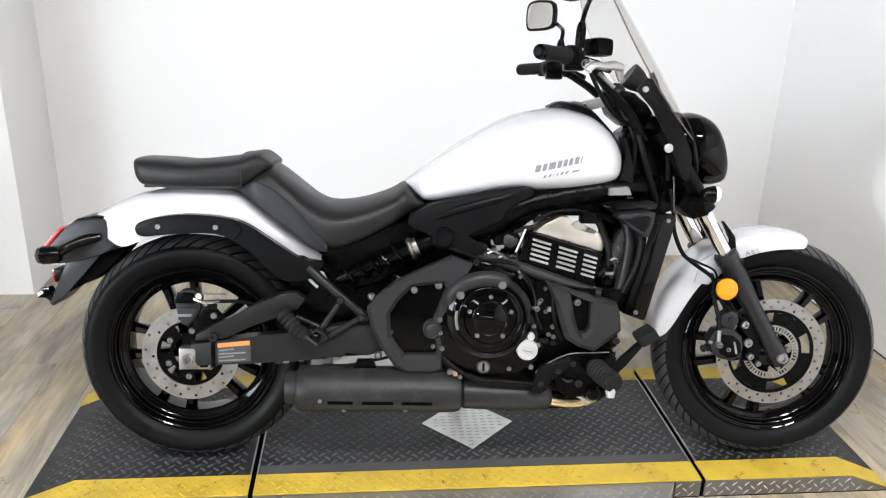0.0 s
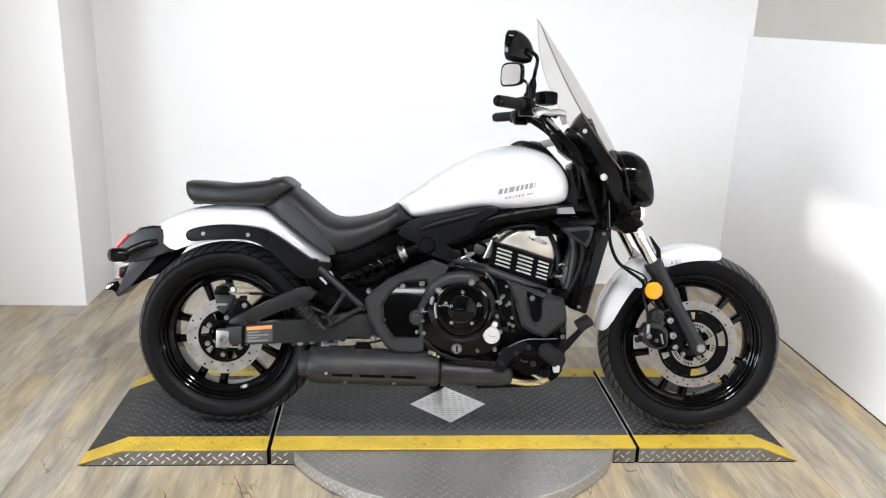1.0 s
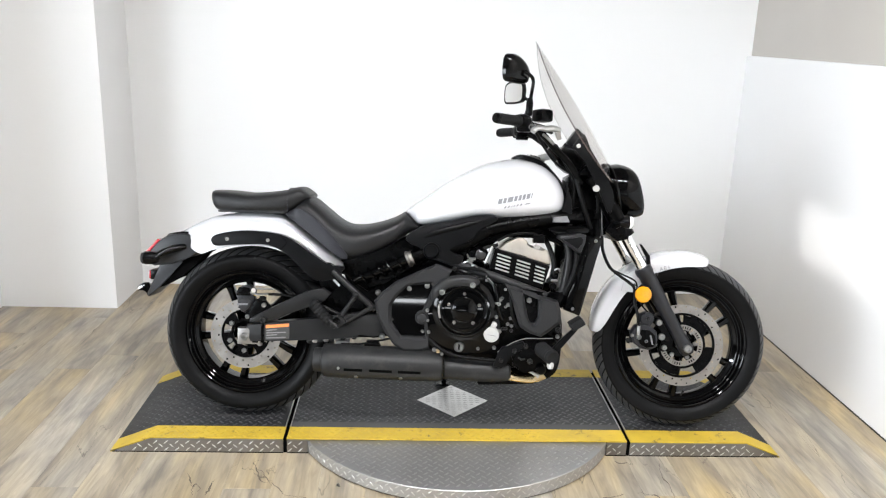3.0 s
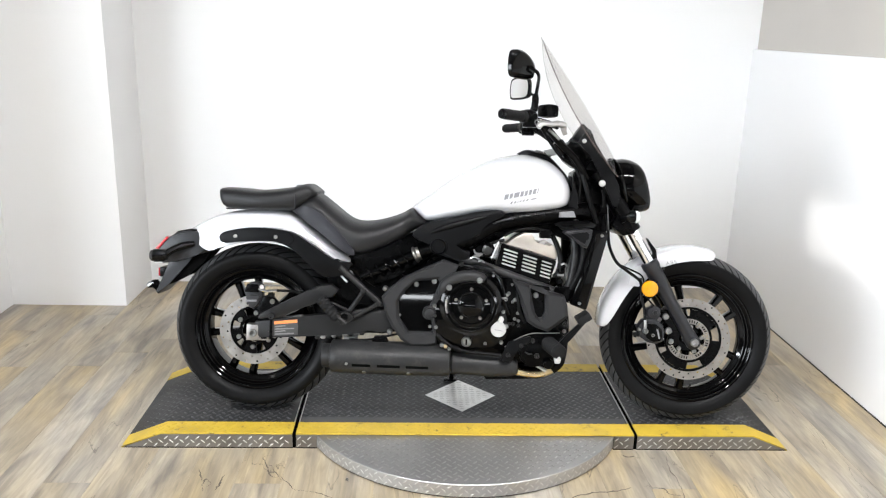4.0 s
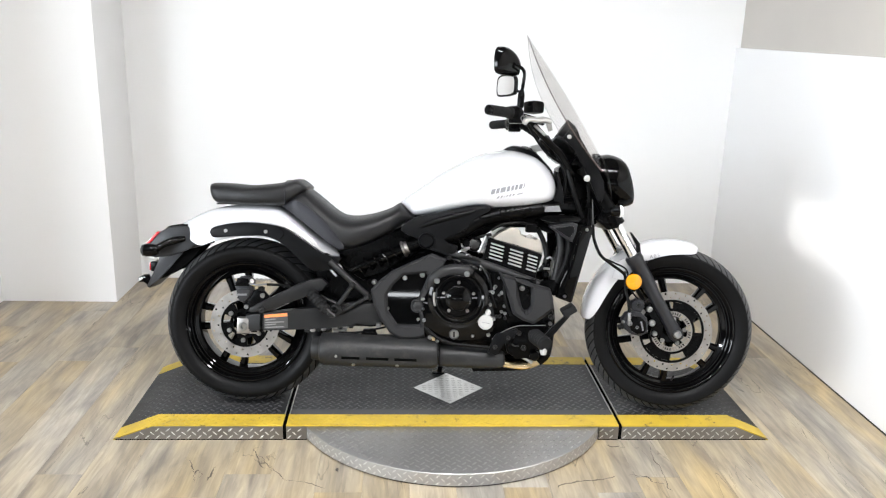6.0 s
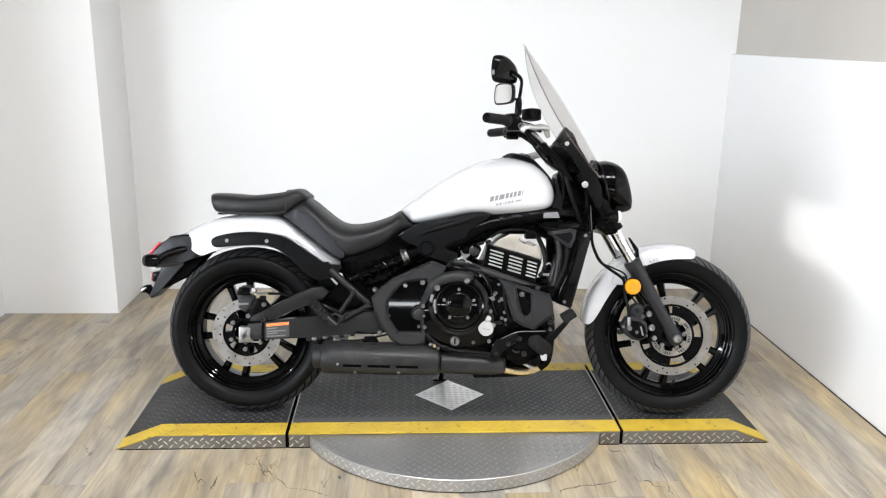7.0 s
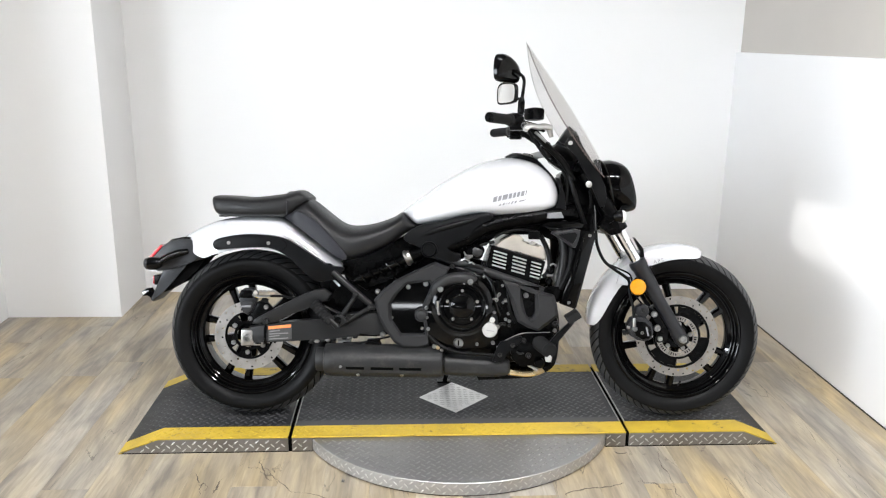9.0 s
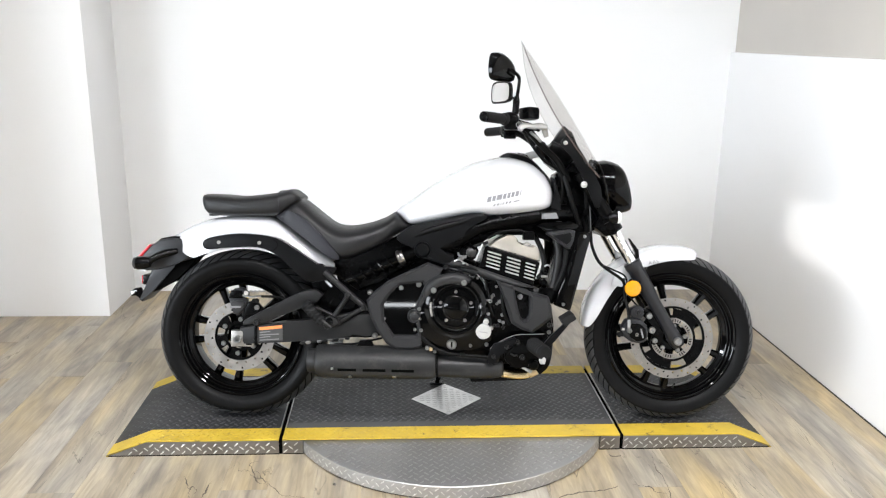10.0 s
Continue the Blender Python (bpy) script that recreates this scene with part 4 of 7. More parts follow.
bp("caliper_bridge", slab(bmesh.new(), [(-0.818, 0.446), (-0.808, 0.476), (-0.770, 0.474), (-0.766, 0.446)], -0.130, -0.120, 0.004), SATIN_BLACK, "black caliper bridge", rcal)
bp("pad_spring", tube(bmesh.new(), [(-0.746 + 0.0075 * k, -0.124, 0.470 + 0.003 * (k % 2)) for k in range(9)], 0.0026, 8), BOLT, "bright pad spring", rcal)
bp("slide_pin_boot", lathe(bmesh.new(), [(0, 0), (0.009, 0), (0.010, 0.006), (0.0075, 0.010), (0.010, 0.014), (0.0075, 0.018), (0.009, 0.022), (0, 0.024)], (-0.735, -0.115, 0.440), (1, 0, -0.25), 14), GRIP_RUBBER, "black rubber boot", rcal)
bp("pad_backing", slab(bmesh.new(), [(-0.768, 0.372), (-0.772, 0.384), (-0.735, 0.412), (-0.718, 0.404), (-0.745, 0.376)], -0.114, -0.106, 0.002), STEEL, "bare steel bracket", rcal)
bm = bmesh.new()
lathe(bm, [(0, 0), (0.009, 0), (0.009, 0.012), (0, 0.012)], (-0.762, -0.122, 0.462), (0.6, -0.7, 0.3), 10)
tube(bm, [(-0.765, -0.128, 0.458), (-0.74, -0.135, 0.452), (-0.70, -0.135, 0.455)], 0.0055, 8)
bp("banjo_fitting", bm, CHROME, "bright hose fitting", rcal)
bm = bmesh.new()
tube(bm, [(-0.70, -0.135, 0.455), (-0.64, -0.13, 0.452), (-0.57, -0.10, 0.425), (-0.50, -0.06, 0.41)], 0.005, 8)
bp("rear_brake_hose", bm, HOSE)
bolt_parts("caliper_bolt", [(-0.719, -0.117, 0.413, 0.009, 0.008), (-0.697, -0.117, 0.394, 0.007, 0.008)], STEEL, "steel bolt", rcal)
bolt_parts("arm_bolt", [(-0.714, -0.152, 0.366, 0.012, 0.009)], DARK_BOLT, "dark arm bolt", rcal, seg=18)
bm = bmesh.new()
slab(bm, [(-0.774, 0.387), (-0.753, 0.430), (-0.725, 0.441), (-0.696, 0.409), (-0.690, 0.384), (-0.727, 0.360), (-0.768, 0.359)], -0.117, -0.100, 0.004)
bp("caliper_bracket", bm, SATIN_BLACK, "black caliper bracket", rcal)


# ---- bodywork ----
def fender(rows, thick=0.004, k=14):
    """A shell over the wheel: rows of x, top, lower edge and half width."""
    bm = bmesh.new()
    rings = []
    for x, top, low, w in sections(rows):
        outer, inner = [], []
        for i in range(k + 1):
            t = -math.pi / 2 + math.pi * i / k
            cy, cz = math.sin(t), max(0.0, math.cos(t))
            outer.append((x, w * math.copysign(abs(cy) ** 0.6, cy), low + (top - low) * cz ** 0.55))
            inner.append((x, (w - thick) * math.copysign(abs(cy) ** 0.6, cy), low + 0.001 + (top - low - thick) * cz ** 0.55))
        rings.append(outer + inner[::-1])
    return loft(bm, rings)


bp("rear_fender", fender([(-1.034, 0.664, 0.655, 0.030), (-1.005, 0.680, 0.615, 0.070), (-0.955, 0.705, 0.588, 0.098), (-0.90, 0.724, 0.603, 0.108), (-0.80, 0.738, 0.624, 0.112), (-0.70, 0.738, 0.62, 0.114), (-0.64, 0.722, 0.60, 0.114), (-0.56, 0.665, 0.578, 0.114), (-0.50, 0.618, 0.56, 0.112), (-0.445, 0.573, 0.555, 0.106)]), WHITE_PAINT, "pearl white rear fender")
for s in (-1, 1):
    bm = bmesh.new()
    slab(bm, [(-0.904, 0.640), (-0.890, 0.658), (-0.83, 0.672), (-0.764, 0.677), (-0.68, 0.670), (-0.624, 0.652), (-0.54, 0.597), (-0.49, 0.567), (-0.438, 0.560), (-0.448, 0.538), (-0.473, 0.517), (-0.534, 0.509), (-0.584, 0.548), (-0.64, 0.599), (-0.709, 0.629), (-0.821, 0.626), (-0.890, 0.620)], min(0.112 * s, 0.140 * s), max(0.112 * s, 0.140 * s), 0.007, 4)
    st = bp("fender_strut", bm, PLASTIC_BLACK, "black fender strut cover")
    bolt_parts("strut_bolt", [(x, 0.1395 * s, 0.6455, 0.0065, 0.004) for x in (-0.847, -0.705)], STEEL, "steel recessed bolt", st, (0, s, 0), 16)
    bm = bmesh.new()
    tube(bm, [(-0.66, 0.141 * s, 0.662), (-0.64, 0.1412 * s, 0.640), (-0.66, 0.141 * s, 0.615)], 0.0012, 6)
    bp("cover_seam", bm, BLACK_VOID, "", st)

# tail unit
bm = bmesh.new()
slab(bm, [(-1.152, 0.582), (-1.104, 0.631), (-1.075, 0.649), (-1.035, 0.656), (-1.000, 0.655), (-0.975, 0.640), (-0.940, 0.586), (-1.000, 0.569), (-1.023, 0.560), (-1.070, 0.542), (-1.127, 0.534), (-1.150, 0.550)], -0.079, 0.079, 0.016)
tail = bp("tail_unit", bm, TAIL_BLACK, "grey-black plastic tail unit")
bp("tail_top", slab(bmesh.new(), [(-1.100, 0.632), (-1.075, 0.6525), (-1.035, 0.660), (-0.995, 0.661), (-1.000, 0.640), (-1.060, 0.636)], -0.066, 0.066, 0.006), SATIN_BLACK, "black top cover of the tail", tail)
bm = bmesh.new()
slab(bm, [(-1.160, 0.580), (-1.112, 0.632), (-1.103, 0.629), (-1.148, 0.577)], -0.0805, 0.0805, 0.003)
lens = bp("tail_light", bm, RED, "red tail light strip", tail)
bp("lens_rib", slab(bmesh.new(), [(-1.155, 0.583), (-1.114, 0.6275), (-1.111, 0.6265), (-1.152, 0.581)], -0.0815, 0.0815, 0.0006), RED_PALE, "pale pink reflex strip", lens)
bm = bmesh.new()
slab(bm, [(-1.107, 0.545), (-1.074, 0.568), (-1.000, 0.570), (-1.029, 0.556), (-1.078, 0.492), (-1.116, 0.451), (-1.147, 0.421), (-1.157, 0.428), (-1.130, 0.484)], -0.064, 0.064, 0.006)
bp("plate_hanger", bm, TAIL_BLACK, "grey-black number plate hanger", tail)
bm = bmesh.new()
slab(bm, [(-1.020, 0.566), (-0.948, 0.584), (-0.985, 0.540), (-1.031, 0.494), (-1.070, 0.478), (-1.125, 0.447), (-1.084, 0.489)], -0.050, 0.050, 0.004)
bp("hanger_underside", bm, BLACK_VOID, "dark underside of the hanger", tail)
for s in (-1, 1):
    bm = bmesh.new()
    lathe(bm, [(0, 0), (0.0165, 0.002), (0.0215, 0.012), (0.0235, 0.030), (0.0235, 0.046), (0.0215, 0.049), (0, 0.049)], (-1.090, 0.128 * s, 0.571), (-1, 0.04 * s, -0.06), 24)
    sig = bp("turn_signal", bm, GLOSS_BLACK, "black round turn signal housing", tail)
    bp("signal_lens", lathe(bmesh.new(), [(0, 0), (0.0205, 0), (0.0205, 0.007), (0.014, 0.012), (0, 0.013)], (-1.1385, 0.130 * s, 0.568), (-1, 0.04 * s, -0.06), 24), SMOKE, "smoked signal lens", sig)
    bp("signal_stalk", tube(bmesh.new(), [(-1.100, 0.124 * s, 0.572), (-1.075, 0.112 * s, 0.590), (-1.045, 0.092 * s, 0.602), (-1.012, 0.076 * s, 0.609)], [0.013, 0.012, 0.014, 0.010], 12), GLOSS_BLACK, "black signal stalk", sig)
bm = bmesh.new()
box(bm, -1.150, -1.108, -0.060, 0.060, 0.531, 0.538, bevel=0.002)
bp("plate_lamp_lens", bm, CLEAR, "clear lamp lens under the tail", tail)
bm = bmesh.new()
box(bm, -1.147, -1.112, -0.048, 0.048, 0.482, 0.518, bevel=0.003)
bp("reflector_housing", bm, SATIN_BLACK, "black reflector housing", tail)
bm = bmesh.new()
box(bm, -1.153, -1.1475, -0.044, 0.044, 0.485, 0.515, bevel=0.002)
bp("rear_reflector", bm, RED, "red reflector", tail)
bm = bmesh.new()
slab(bm, [(-1.189, 0.440), (-1.191, 0.458), (-1.172, 0.470), (-1.158, 0.471), (-1.145, 0.452), (-1.136, 0.440), (-1.152, 0.424), (-1.168, 0.447)], -0.056, -0.030, 0.004)
pl = bp("plate_light", bm, GLOSS_BLACK, "black plate light", tail)
bp("plate_light_lens", slab(bmesh.new(), [(-1.187, 0.444), (-1.188, 0.455), (-1.176, 0.461), (-1.172, 0.455)], -0.0575, -0.054, 0.001), CLEAR, "pale lens", pl)
bm = bmesh.new()
box(bm, -0.905, -0.875, -0.05, 0.05, 0.735, 0.741, bevel=0.002)
bp("seat_bracket", bm, DARK_BOLT, "small metal seat bracket")


def cushion(rows, e_top, e_low):
    bm = bmesh.new()
    loft(bm, [superring(x, (t + b) / 2, (t - b) / 2, w, 32, e_top, e_low) for x, t, b, w in sections(rows)])
    return bm


pill = bp("passenger_seat", cushion([(-0.926, 0.804, 0.792, 0.045), (-0.918, 0.812, 0.772, 0.082), (-0.898, 0.814, 0.742, 0.102), (-0.84, 0.812, 0.735, 0.112), (-0.78, 0.808, 0.734, 0.122), (-0.7, 0.816, 0.735, 0.128), (-0.655, 0.823, 0.737, 0.13), (-0.625, 0.832, 0.75, 0.128), (-0.603, 0.834, 0.768, 0.124), (-0.582, 0.82, 0.785, 0.115), (-0.57, 0.81, 0.797, 0.09)], 0.6, 0.5), LEATHER, "black vinyl passenger seat pad")
bm = bmesh.new()
tube(bm, [(-0.640, -0.130, 0.746), (-0.640, -0.1315, 0.785), (-0.642, -0.112, 0.815), (-0.643, -0.06, 0.8275), (-0.643, 0.06, 0.8275)], 0.0022, 8)
bp("seam", bm, LEATHER_SIDE, "raised seat seam", pill)
seat = bp("rider_seat", cushion([(-0.66, 0.743, 0.735, 0.09), (-0.62, 0.779, 0.712, 0.118), (-0.585, 0.802, 0.69, 0.126), (-0.56, 0.795, 0.672, 0.132), (-0.527, 0.77, 0.646, 0.14), (-0.463, 0.72, 0.596, 0.152), (-0.413, 0.704, 0.584, 0.158), (-0.342, 0.712, 0.606, 0.158), (-0.27, 0.736, 0.645, 0.146), (-0.236, 0.756, 0.668, 0.132), (-0.222, 0.752, 0.678, 0.124), (-0.2, 0.728, 0.692, 0.112), (-0.182, 0.712, 0.704, 0.1)], 0.78, 0.5), LEATHER, "black vinyl rider seat")

bm = bmesh.new()
rings = []
for x, hi, lo, w in sections([(-0.648, 0.741, 0.732, 0.100), (-0.61, 0.758, 0.708, 0.122), (-0.575, 0.748, 0.683, 0.1305), (-0.53, 0.716, 0.650, 0.1405), (-0.48, 0.668, 0.612, 0.1505), (-0.445, 0.630, 0.592, 0.155), (-0.425, 0.604, 0.590, 0.157)], 4):
    mid = (hi + lo) / 2
    rings.append([(x, -w - 0.0015, hi), (x, -w - 0.0045, mid + 0.3 * (hi - mid)), (x, -w - 0.0045, mid - 0.3 * (hi - mid)), (x, -w - 0.0015, lo), (x, -w + 0.012, lo), (x, -w + 0.012, hi)])
loft(bm, rings)
bp("seat_side_panel", bm, LEATHER_SIDE, "seat side panel with a bluish sheen in its colour", seat)
# fuel tank
TANK_ROWS = [(-0.228, 0.764, 0.754, 0.035), (-0.20, 0.786, 0.725, 0.085), (-0.17, 0.806, 0.711, 0.110), (-0.085, 0.868, 0.722, 0.142), (0.03, 0.932, 0.742, 0.166), (0.115, 0.956, 0.742, 0.174), (0.18, 0.962, 0.744, 0.172), (0.25, 0.944, 0.752, 0.160), (0.295, 0.912, 0.762, 0.142), (0.320, 0.880, 0.775, 0.118), (0.334, 0.848, 0.800, 0.08), (0.337, 0.832, 0.815, 0.04)]
TANK = sections(TANK_ROWS, 6)
E_TOP, E_LOW = 0.78, 0.62
bm = bmesh.new()
loft(bm, [[(px, py, (b + 0.38 * (t - b)) + ((pz) * (0.62 if pz > 0 else 0.38)) * (t - b)) for px, py, pz in superring(x, 0.0, 1.0, w, 48, E_TOP, E_LOW)] for x, t, b, w in TANK])
tank = bp("fuel_tank", bm, WHITE_PAINT, "pearl white teardrop fuel tank")


def tank_side(x, z):
    """The tank's half width at x and z."""
    for a, c in zip(TANK, TANK[1:]):
        if a[0] <= x <= c[0]:
            f = (x - a[0]) / (c[0] - a[0])
            t, b, w = (a[k] + f * (c[k] - a[k]) for k in (1, 2, 3))
            zc = b + 0.38 * (t - b)
            s = (z - zc) / ((0.62 if z > zc else 0.38) * (t - b))
            e = E_TOP if z > zc else E_LOW
            return w * max(0.0, 1 - min(1, abs(s)) ** (2 / e)) ** (e / 2)
    return 0.0


def decal(x0, x1, z0, z1, rise, slant=0.25):
    """A thin bar laid on the tank's right side; rise: the slope of its base."""
    bm = bmesh.new()
    rows = []
    for i in range(5):
        row = []
        for j in range(4):
            x = x0 + (x1 - x0) * i / 4
            z = z0 + rise * (x - 0.09) + (z1 - z0) * j / 3
            x += slant * (z1 - z0) * j / 3
            row.append(bm.verts.new((x, -tank_side(x, z) - 0.0007, z)))
        rows.append(row)
    for a, b in zip(rows, rows[1:]):
        for j in range(3):
            bm.faces.new((a[j], b[j], b[j + 1], a[j + 1]))
    return bm


x = 0.090
for w, h in ((0.018, 0.019), (0.015, 0.019), (0.022, 0.019), (0.015, 0.019), (0.014, 0.019), (0.014, 0.019), (0.016, 0.019), (0.008, 0.019)):
    bp("logo_bar", decal(x, x + w - 0.0045, 0.798, 0.797 + h, 0.22, 0.2), LETTER, "dark grey logo block", tank)
    x += w
x = 0.112
for w in (0.012, 0.012, 0.008, 0.010, 0.012, 0.012):
    bp("logo_bar", decal(x, x + w - 0.006, 0.780, 0.788, 0.20, 0.5), LETTER, "dark grey logo bar", tank)
    x += w
bp("logo_bar", decal(x + 0.002, x + 0.022, 0.781, 0.787, 0.20, 1.2), LETTER, "dark grey logo bar", tank)
# black trim over the tank's front and the filler
bm = bmesh.new()
rings = []
for x, t, b, w in sections([(0.146, 0.966, 0.958, 0.030), (0.17, 0.977, 0.955, 0.048), (0.20, 0.976, 0.948, 0.056), (0.25, 0.962, 0.930, 0.060), (0.295, 0.922, 0.890, 0.056), (0.325, 0.886, 0.84, 0.070), (0.343, 0.845, 0.79, 0.090), (0.352, 0.80, 0.765, 0.10), (0.352, 0.775, 0.760, 0.10)]):
    rings.append(superring(x, (t + b) / 2, (t - b) / 2, w, 20, 0.6, 0.6))
loft(bm, rings)
bp("tank_trim", bm, PLASTIC_BLACK, "black tank trim", tank)
bm = bmesh.new()
slab(bm, [(0.312, 0.768), (0.330, 0.795), (0.338, 0.84), (0.322, 0.888), (0.334, 0.884), (0.354, 0.82), (0.358, 0.775), (0.345, 0.758)], -0.118, -0.070, 0.005)
bp("tank_side_trim", bm, PLASTIC_BLACK, "black tank trim", tank)
bm = bmesh.new()
lathe(bm, [(0, 0), (0.034, 0), (0.036, 0.006), (0.033, 0.014), (0.022, 0.017), (0, 0.017)], (0.232, 0.0, 0.958), (0.25, 0, 0.97), 32)
bp("filler_cap", bm, CHROME, "chrome filler cap", tank)

bp("filler_lid", slab(bmesh.new(), [(0.233, 0.962), (0.245, 0.979), (0.298, 0.993), (0.312, 0.982), (0.302, 0.966), (0.256, 0.956)], -0.032, 0.032, 0.008), WHITE_CAP, "pale plastic lid", tank)

# black side covers and frame
for s in (-1, 1):
    bm = bmesh.new()
    slab(bm, [(-0.224, 0.665), (-0.180, 0.708), (-0.090, 0.729), (-0.000, 0.753), (0.072, 0.761), (0.094, 0.749), (0.085, 0.737), (0.038, 0.711), (0.011, 0.683), (0.003, 0.668), (-0.072, 0.640), (-0.060, 0.622), (-0.020, 0.611), (-0.034, 0.585), (-0.068, 0.587), (-0.101, 0.601), (-0.160, 0.633)], *sorted((0.100 * s, 0.158 * s)), 0.011, 3)
    sc = bp("side_cover", bm, PLASTIC_BLACK, "black plastic side cover")
    bp("cover_ridge", tube(bmesh.new(), [(-0.175, 0.150 * s, 0.668), (-0.12, 0.153 * s, 0.693), (-0.05, 0.153 * s, 0.714), (0.02, 0.151 * s, 0.733), (0.065, 0.146 * s, 0.747)], [0.006, 0.011, 0.012, 0.010, 0.006], 14), PLASTIC_BLACK, "", sc)
    bm = bmesh.new()
    tube(bm, [(-0.14, 0.118 * s, 0.628), (-0.08, 0.126 * s, 0.640), (-0.02, 0.128 * s, 0.655), (0.060, 0.125 * s, 0.706), (0.18, 0.118 * s, 0.736), (0.326, 0.095 * s, 0.757), (0.43, 0.05 * s, 0.765)], [0.018, 0.026, 0.026, 0.028, 0.030, 0.032, 0.034], 16)
    bp("frame_tube", bm, SATIN_BLACK, "satin black upper frame tube")
    bm = bmesh.new()
    tube(bm, [(-0.12, 0.130 * s, 0.612), (-0.036, 0.140 * s, 0.585), (0.13, 0.146 * s, 0.531), (0.30, 0.142 * s, 0.473)], 0.0155, 16)
    # lighter than the other tubes: the light it catches is put into the colour
    bp("frame_tube", bm, GRAPHITE, "satin frame tube, its lit top put into a graphite tone")
    bm = bmesh.new()
    tube(bm, [(0.30, 0.142 * s, 0.473), (0.332, 0.14 * s, 0.50), (0.352, 0.13 * s, 0.62), (0.34, 0.11 * s, 0.70), (0.36, 0.08 * s, 0.75)], 0.0155, 14)
    bp("frame_tube", bm, ARM_BLACK, "satin black down tube")
    bm = bmesh.new()
    slab(bm, [(0.268, 0.478), (0.285, 0.497), (0.335, 0.500), (0.345, 0.480), (0.330, 0.440), (0.300, 0.462)], *sorted((0.130 * s, 0.158 * s)), 0.004)
    bp("frame_bracket", bm, SATIN_BLACK)
    # rear subframe triangle
    bm = bmesh.new()
    tube(bm, [(-0.475, 0.140 * s, 0.545), (-0.40, 0.152 * s, 0.481), (-0.322, 0.156 * s, 0.416)], 0.0112, 12)
    bp("subframe_tube", bm, ARM_BLACK, "satin black subframe tube")
    bm = bmesh.new()
    tube(bm, [(-0.432, 0.160 * s, 0.365), (-0.338, 0.156 * s, 0.421)], 0.0088, 12)
    bp("subframe_tube", bm, ARM_BLACK, "satin black subframe tube")
    bm = bmesh.new()
    tube(bm, [(-0.391, 0.153 * s, 0.466), (-0.400, 0.155 * s, 0.450), (-0.446, 0.160 * s, 0.383)], 0.0088, 12)
    bp("subframe_tube", bm, ARM_BLACK, "satin black subframe tube")
for px, pz in ((-0.392, 0.467), (-0.338, 0.422)):
    bp("tube_cap", lathe(bmesh.new(), [(0, 0), (0.0095, 0), (0.0105, 0.004), (0.008, 0.009), (0, 0.010)], (px, -0.162, pz), seg=16), ARM_BLACK, "rounded tube end")
bp("subframe_tube", tube(bmesh.new(), [(-0.505, -0.145, 0.419), (-0.47, -0.150, 0.404), (-0.445, -0.155, 0.395)], 0.006, 10), ARM_BLACK, "thin black cross tube")
bp("fender_edge", slab(bmesh.new(), [(-0.478, 0.512), (-0.470, 0.514), (-0.450, 0.494), (-0.455, 0.488)], -0.128, -0.120, 0.001), WHITE_PAINT, "white inner edge of the fender")
bp("fender_edge", slab(bmesh.new(), [(-0.447, 0.535), (-0.436, 0.531), (-0.428, 0.512), (-0.434, 0.511)], -0.128, -0.120, 0.001), WHITE_PAINT, "white inner edge of the fender")
# round cap on the shock mount
bm = bmesh.new()
lathe(bm, [(0, -0.02), (0.028, -0.02), (0.030, 0.0), (0.028, 0.012), (0.022, 0.018), (0.020, 0.014), (0, 0.013)], (-0.132, -0.152, 0.629), seg=32)
bp("shock_mount_cap", bm, PLASTIC_BLACK, "round black mount cap")
bm = bmesh.new()
slab(bm, [(0.287, 0.742), (0.288, 0.760), (0.336, 0.764), (0.344, 0.744)], -0.1535, -0.128, 0.001)
bp("frame_patch", bm, LETTER, "small grey patch on the frame tube")
# centre spine that closes the view between the frame tubes
bm = bmesh.new()
slab(bm, [(-0.30, 0.58), (-0.20, 0.66), (0.0, 0.70), (0.30, 0.745), (0.42, 0.73), (0.44, 0.66), (0.36, 0.64), (0.26, 0.69), (0.12, 0.69), (0.07, 0.64), (-0.02, 0.60), (-0.10, 0.52), (-0.22, 0.50), (-0.32, 0.54)], -0.075, 0.075, 0.01)
bp("frame_spine", bm, SATIN_BLACK, "black frame spine and airbox")

bm = bmesh.new()
slab(bm, [(-0.47, 0.575), (-0.40, 0.595), (-0.28, 0.640), (-0.19, 0.690), (-0.12, 0.690), (-0.12, 0.60), (-0.20, 0.55), (-0.30, 0.51), (-0.36, 0.47), (-0.46, 0.535)], -0.085, 0.085, 0.01)
bp("battery_box", bm, SATIN_BLACK, "black battery box under the seat")
bm = bmesh.new()
slab(bm, [(-0.548, 0.512), (-0.50, 0.565), (-0.36, 0.56), (-0.26, 0.52), (-0.20, 0.42), (-0.20, 0.32), (-0.33, 0.30), (-0.470, 0.300), (-0.473, 0.335), (-0.482, 0.386), (-0.502, 0.440)], -0.075, 0.075, 0.01)
bp("inner_fender", bm, SATIN_BLACK, "black inner fender")
# rear shock on the right
shock = None
a, b = Vector((-0.405, -0.110, 0.507)), Vector((-0.140, -0.125, 0.627))
d = (b - a).normalized()
bm = bmesh.new()
lathe(bm, [(0, 0), (0.014, 0), (0.015, 0.02), (0.015, 0.12), (0.019, 0.125), (0.019, (b - a).length), (0, (b - a).length)], a, d, 20)
shock = bp("rear_shock", bm, GLOSS_BLACK, "black coil-over rear shock")
side, upv = d.cross(Vector((0, 1, 0))).normalized(), Vector((0, 1, 0))
pts = []
for k in range(0, 5 * 18 + 1):
    t = 2 * math.pi * k / 18
    pts.append(a + d * (0.03 + 0.172 * k / 90) + 0.0245 * (math.cos(t) * side + math.sin(t) * d.cross(side)))
bm = bmesh.new()
tube(bm, pts, 0.0042, 8, smooth=False)
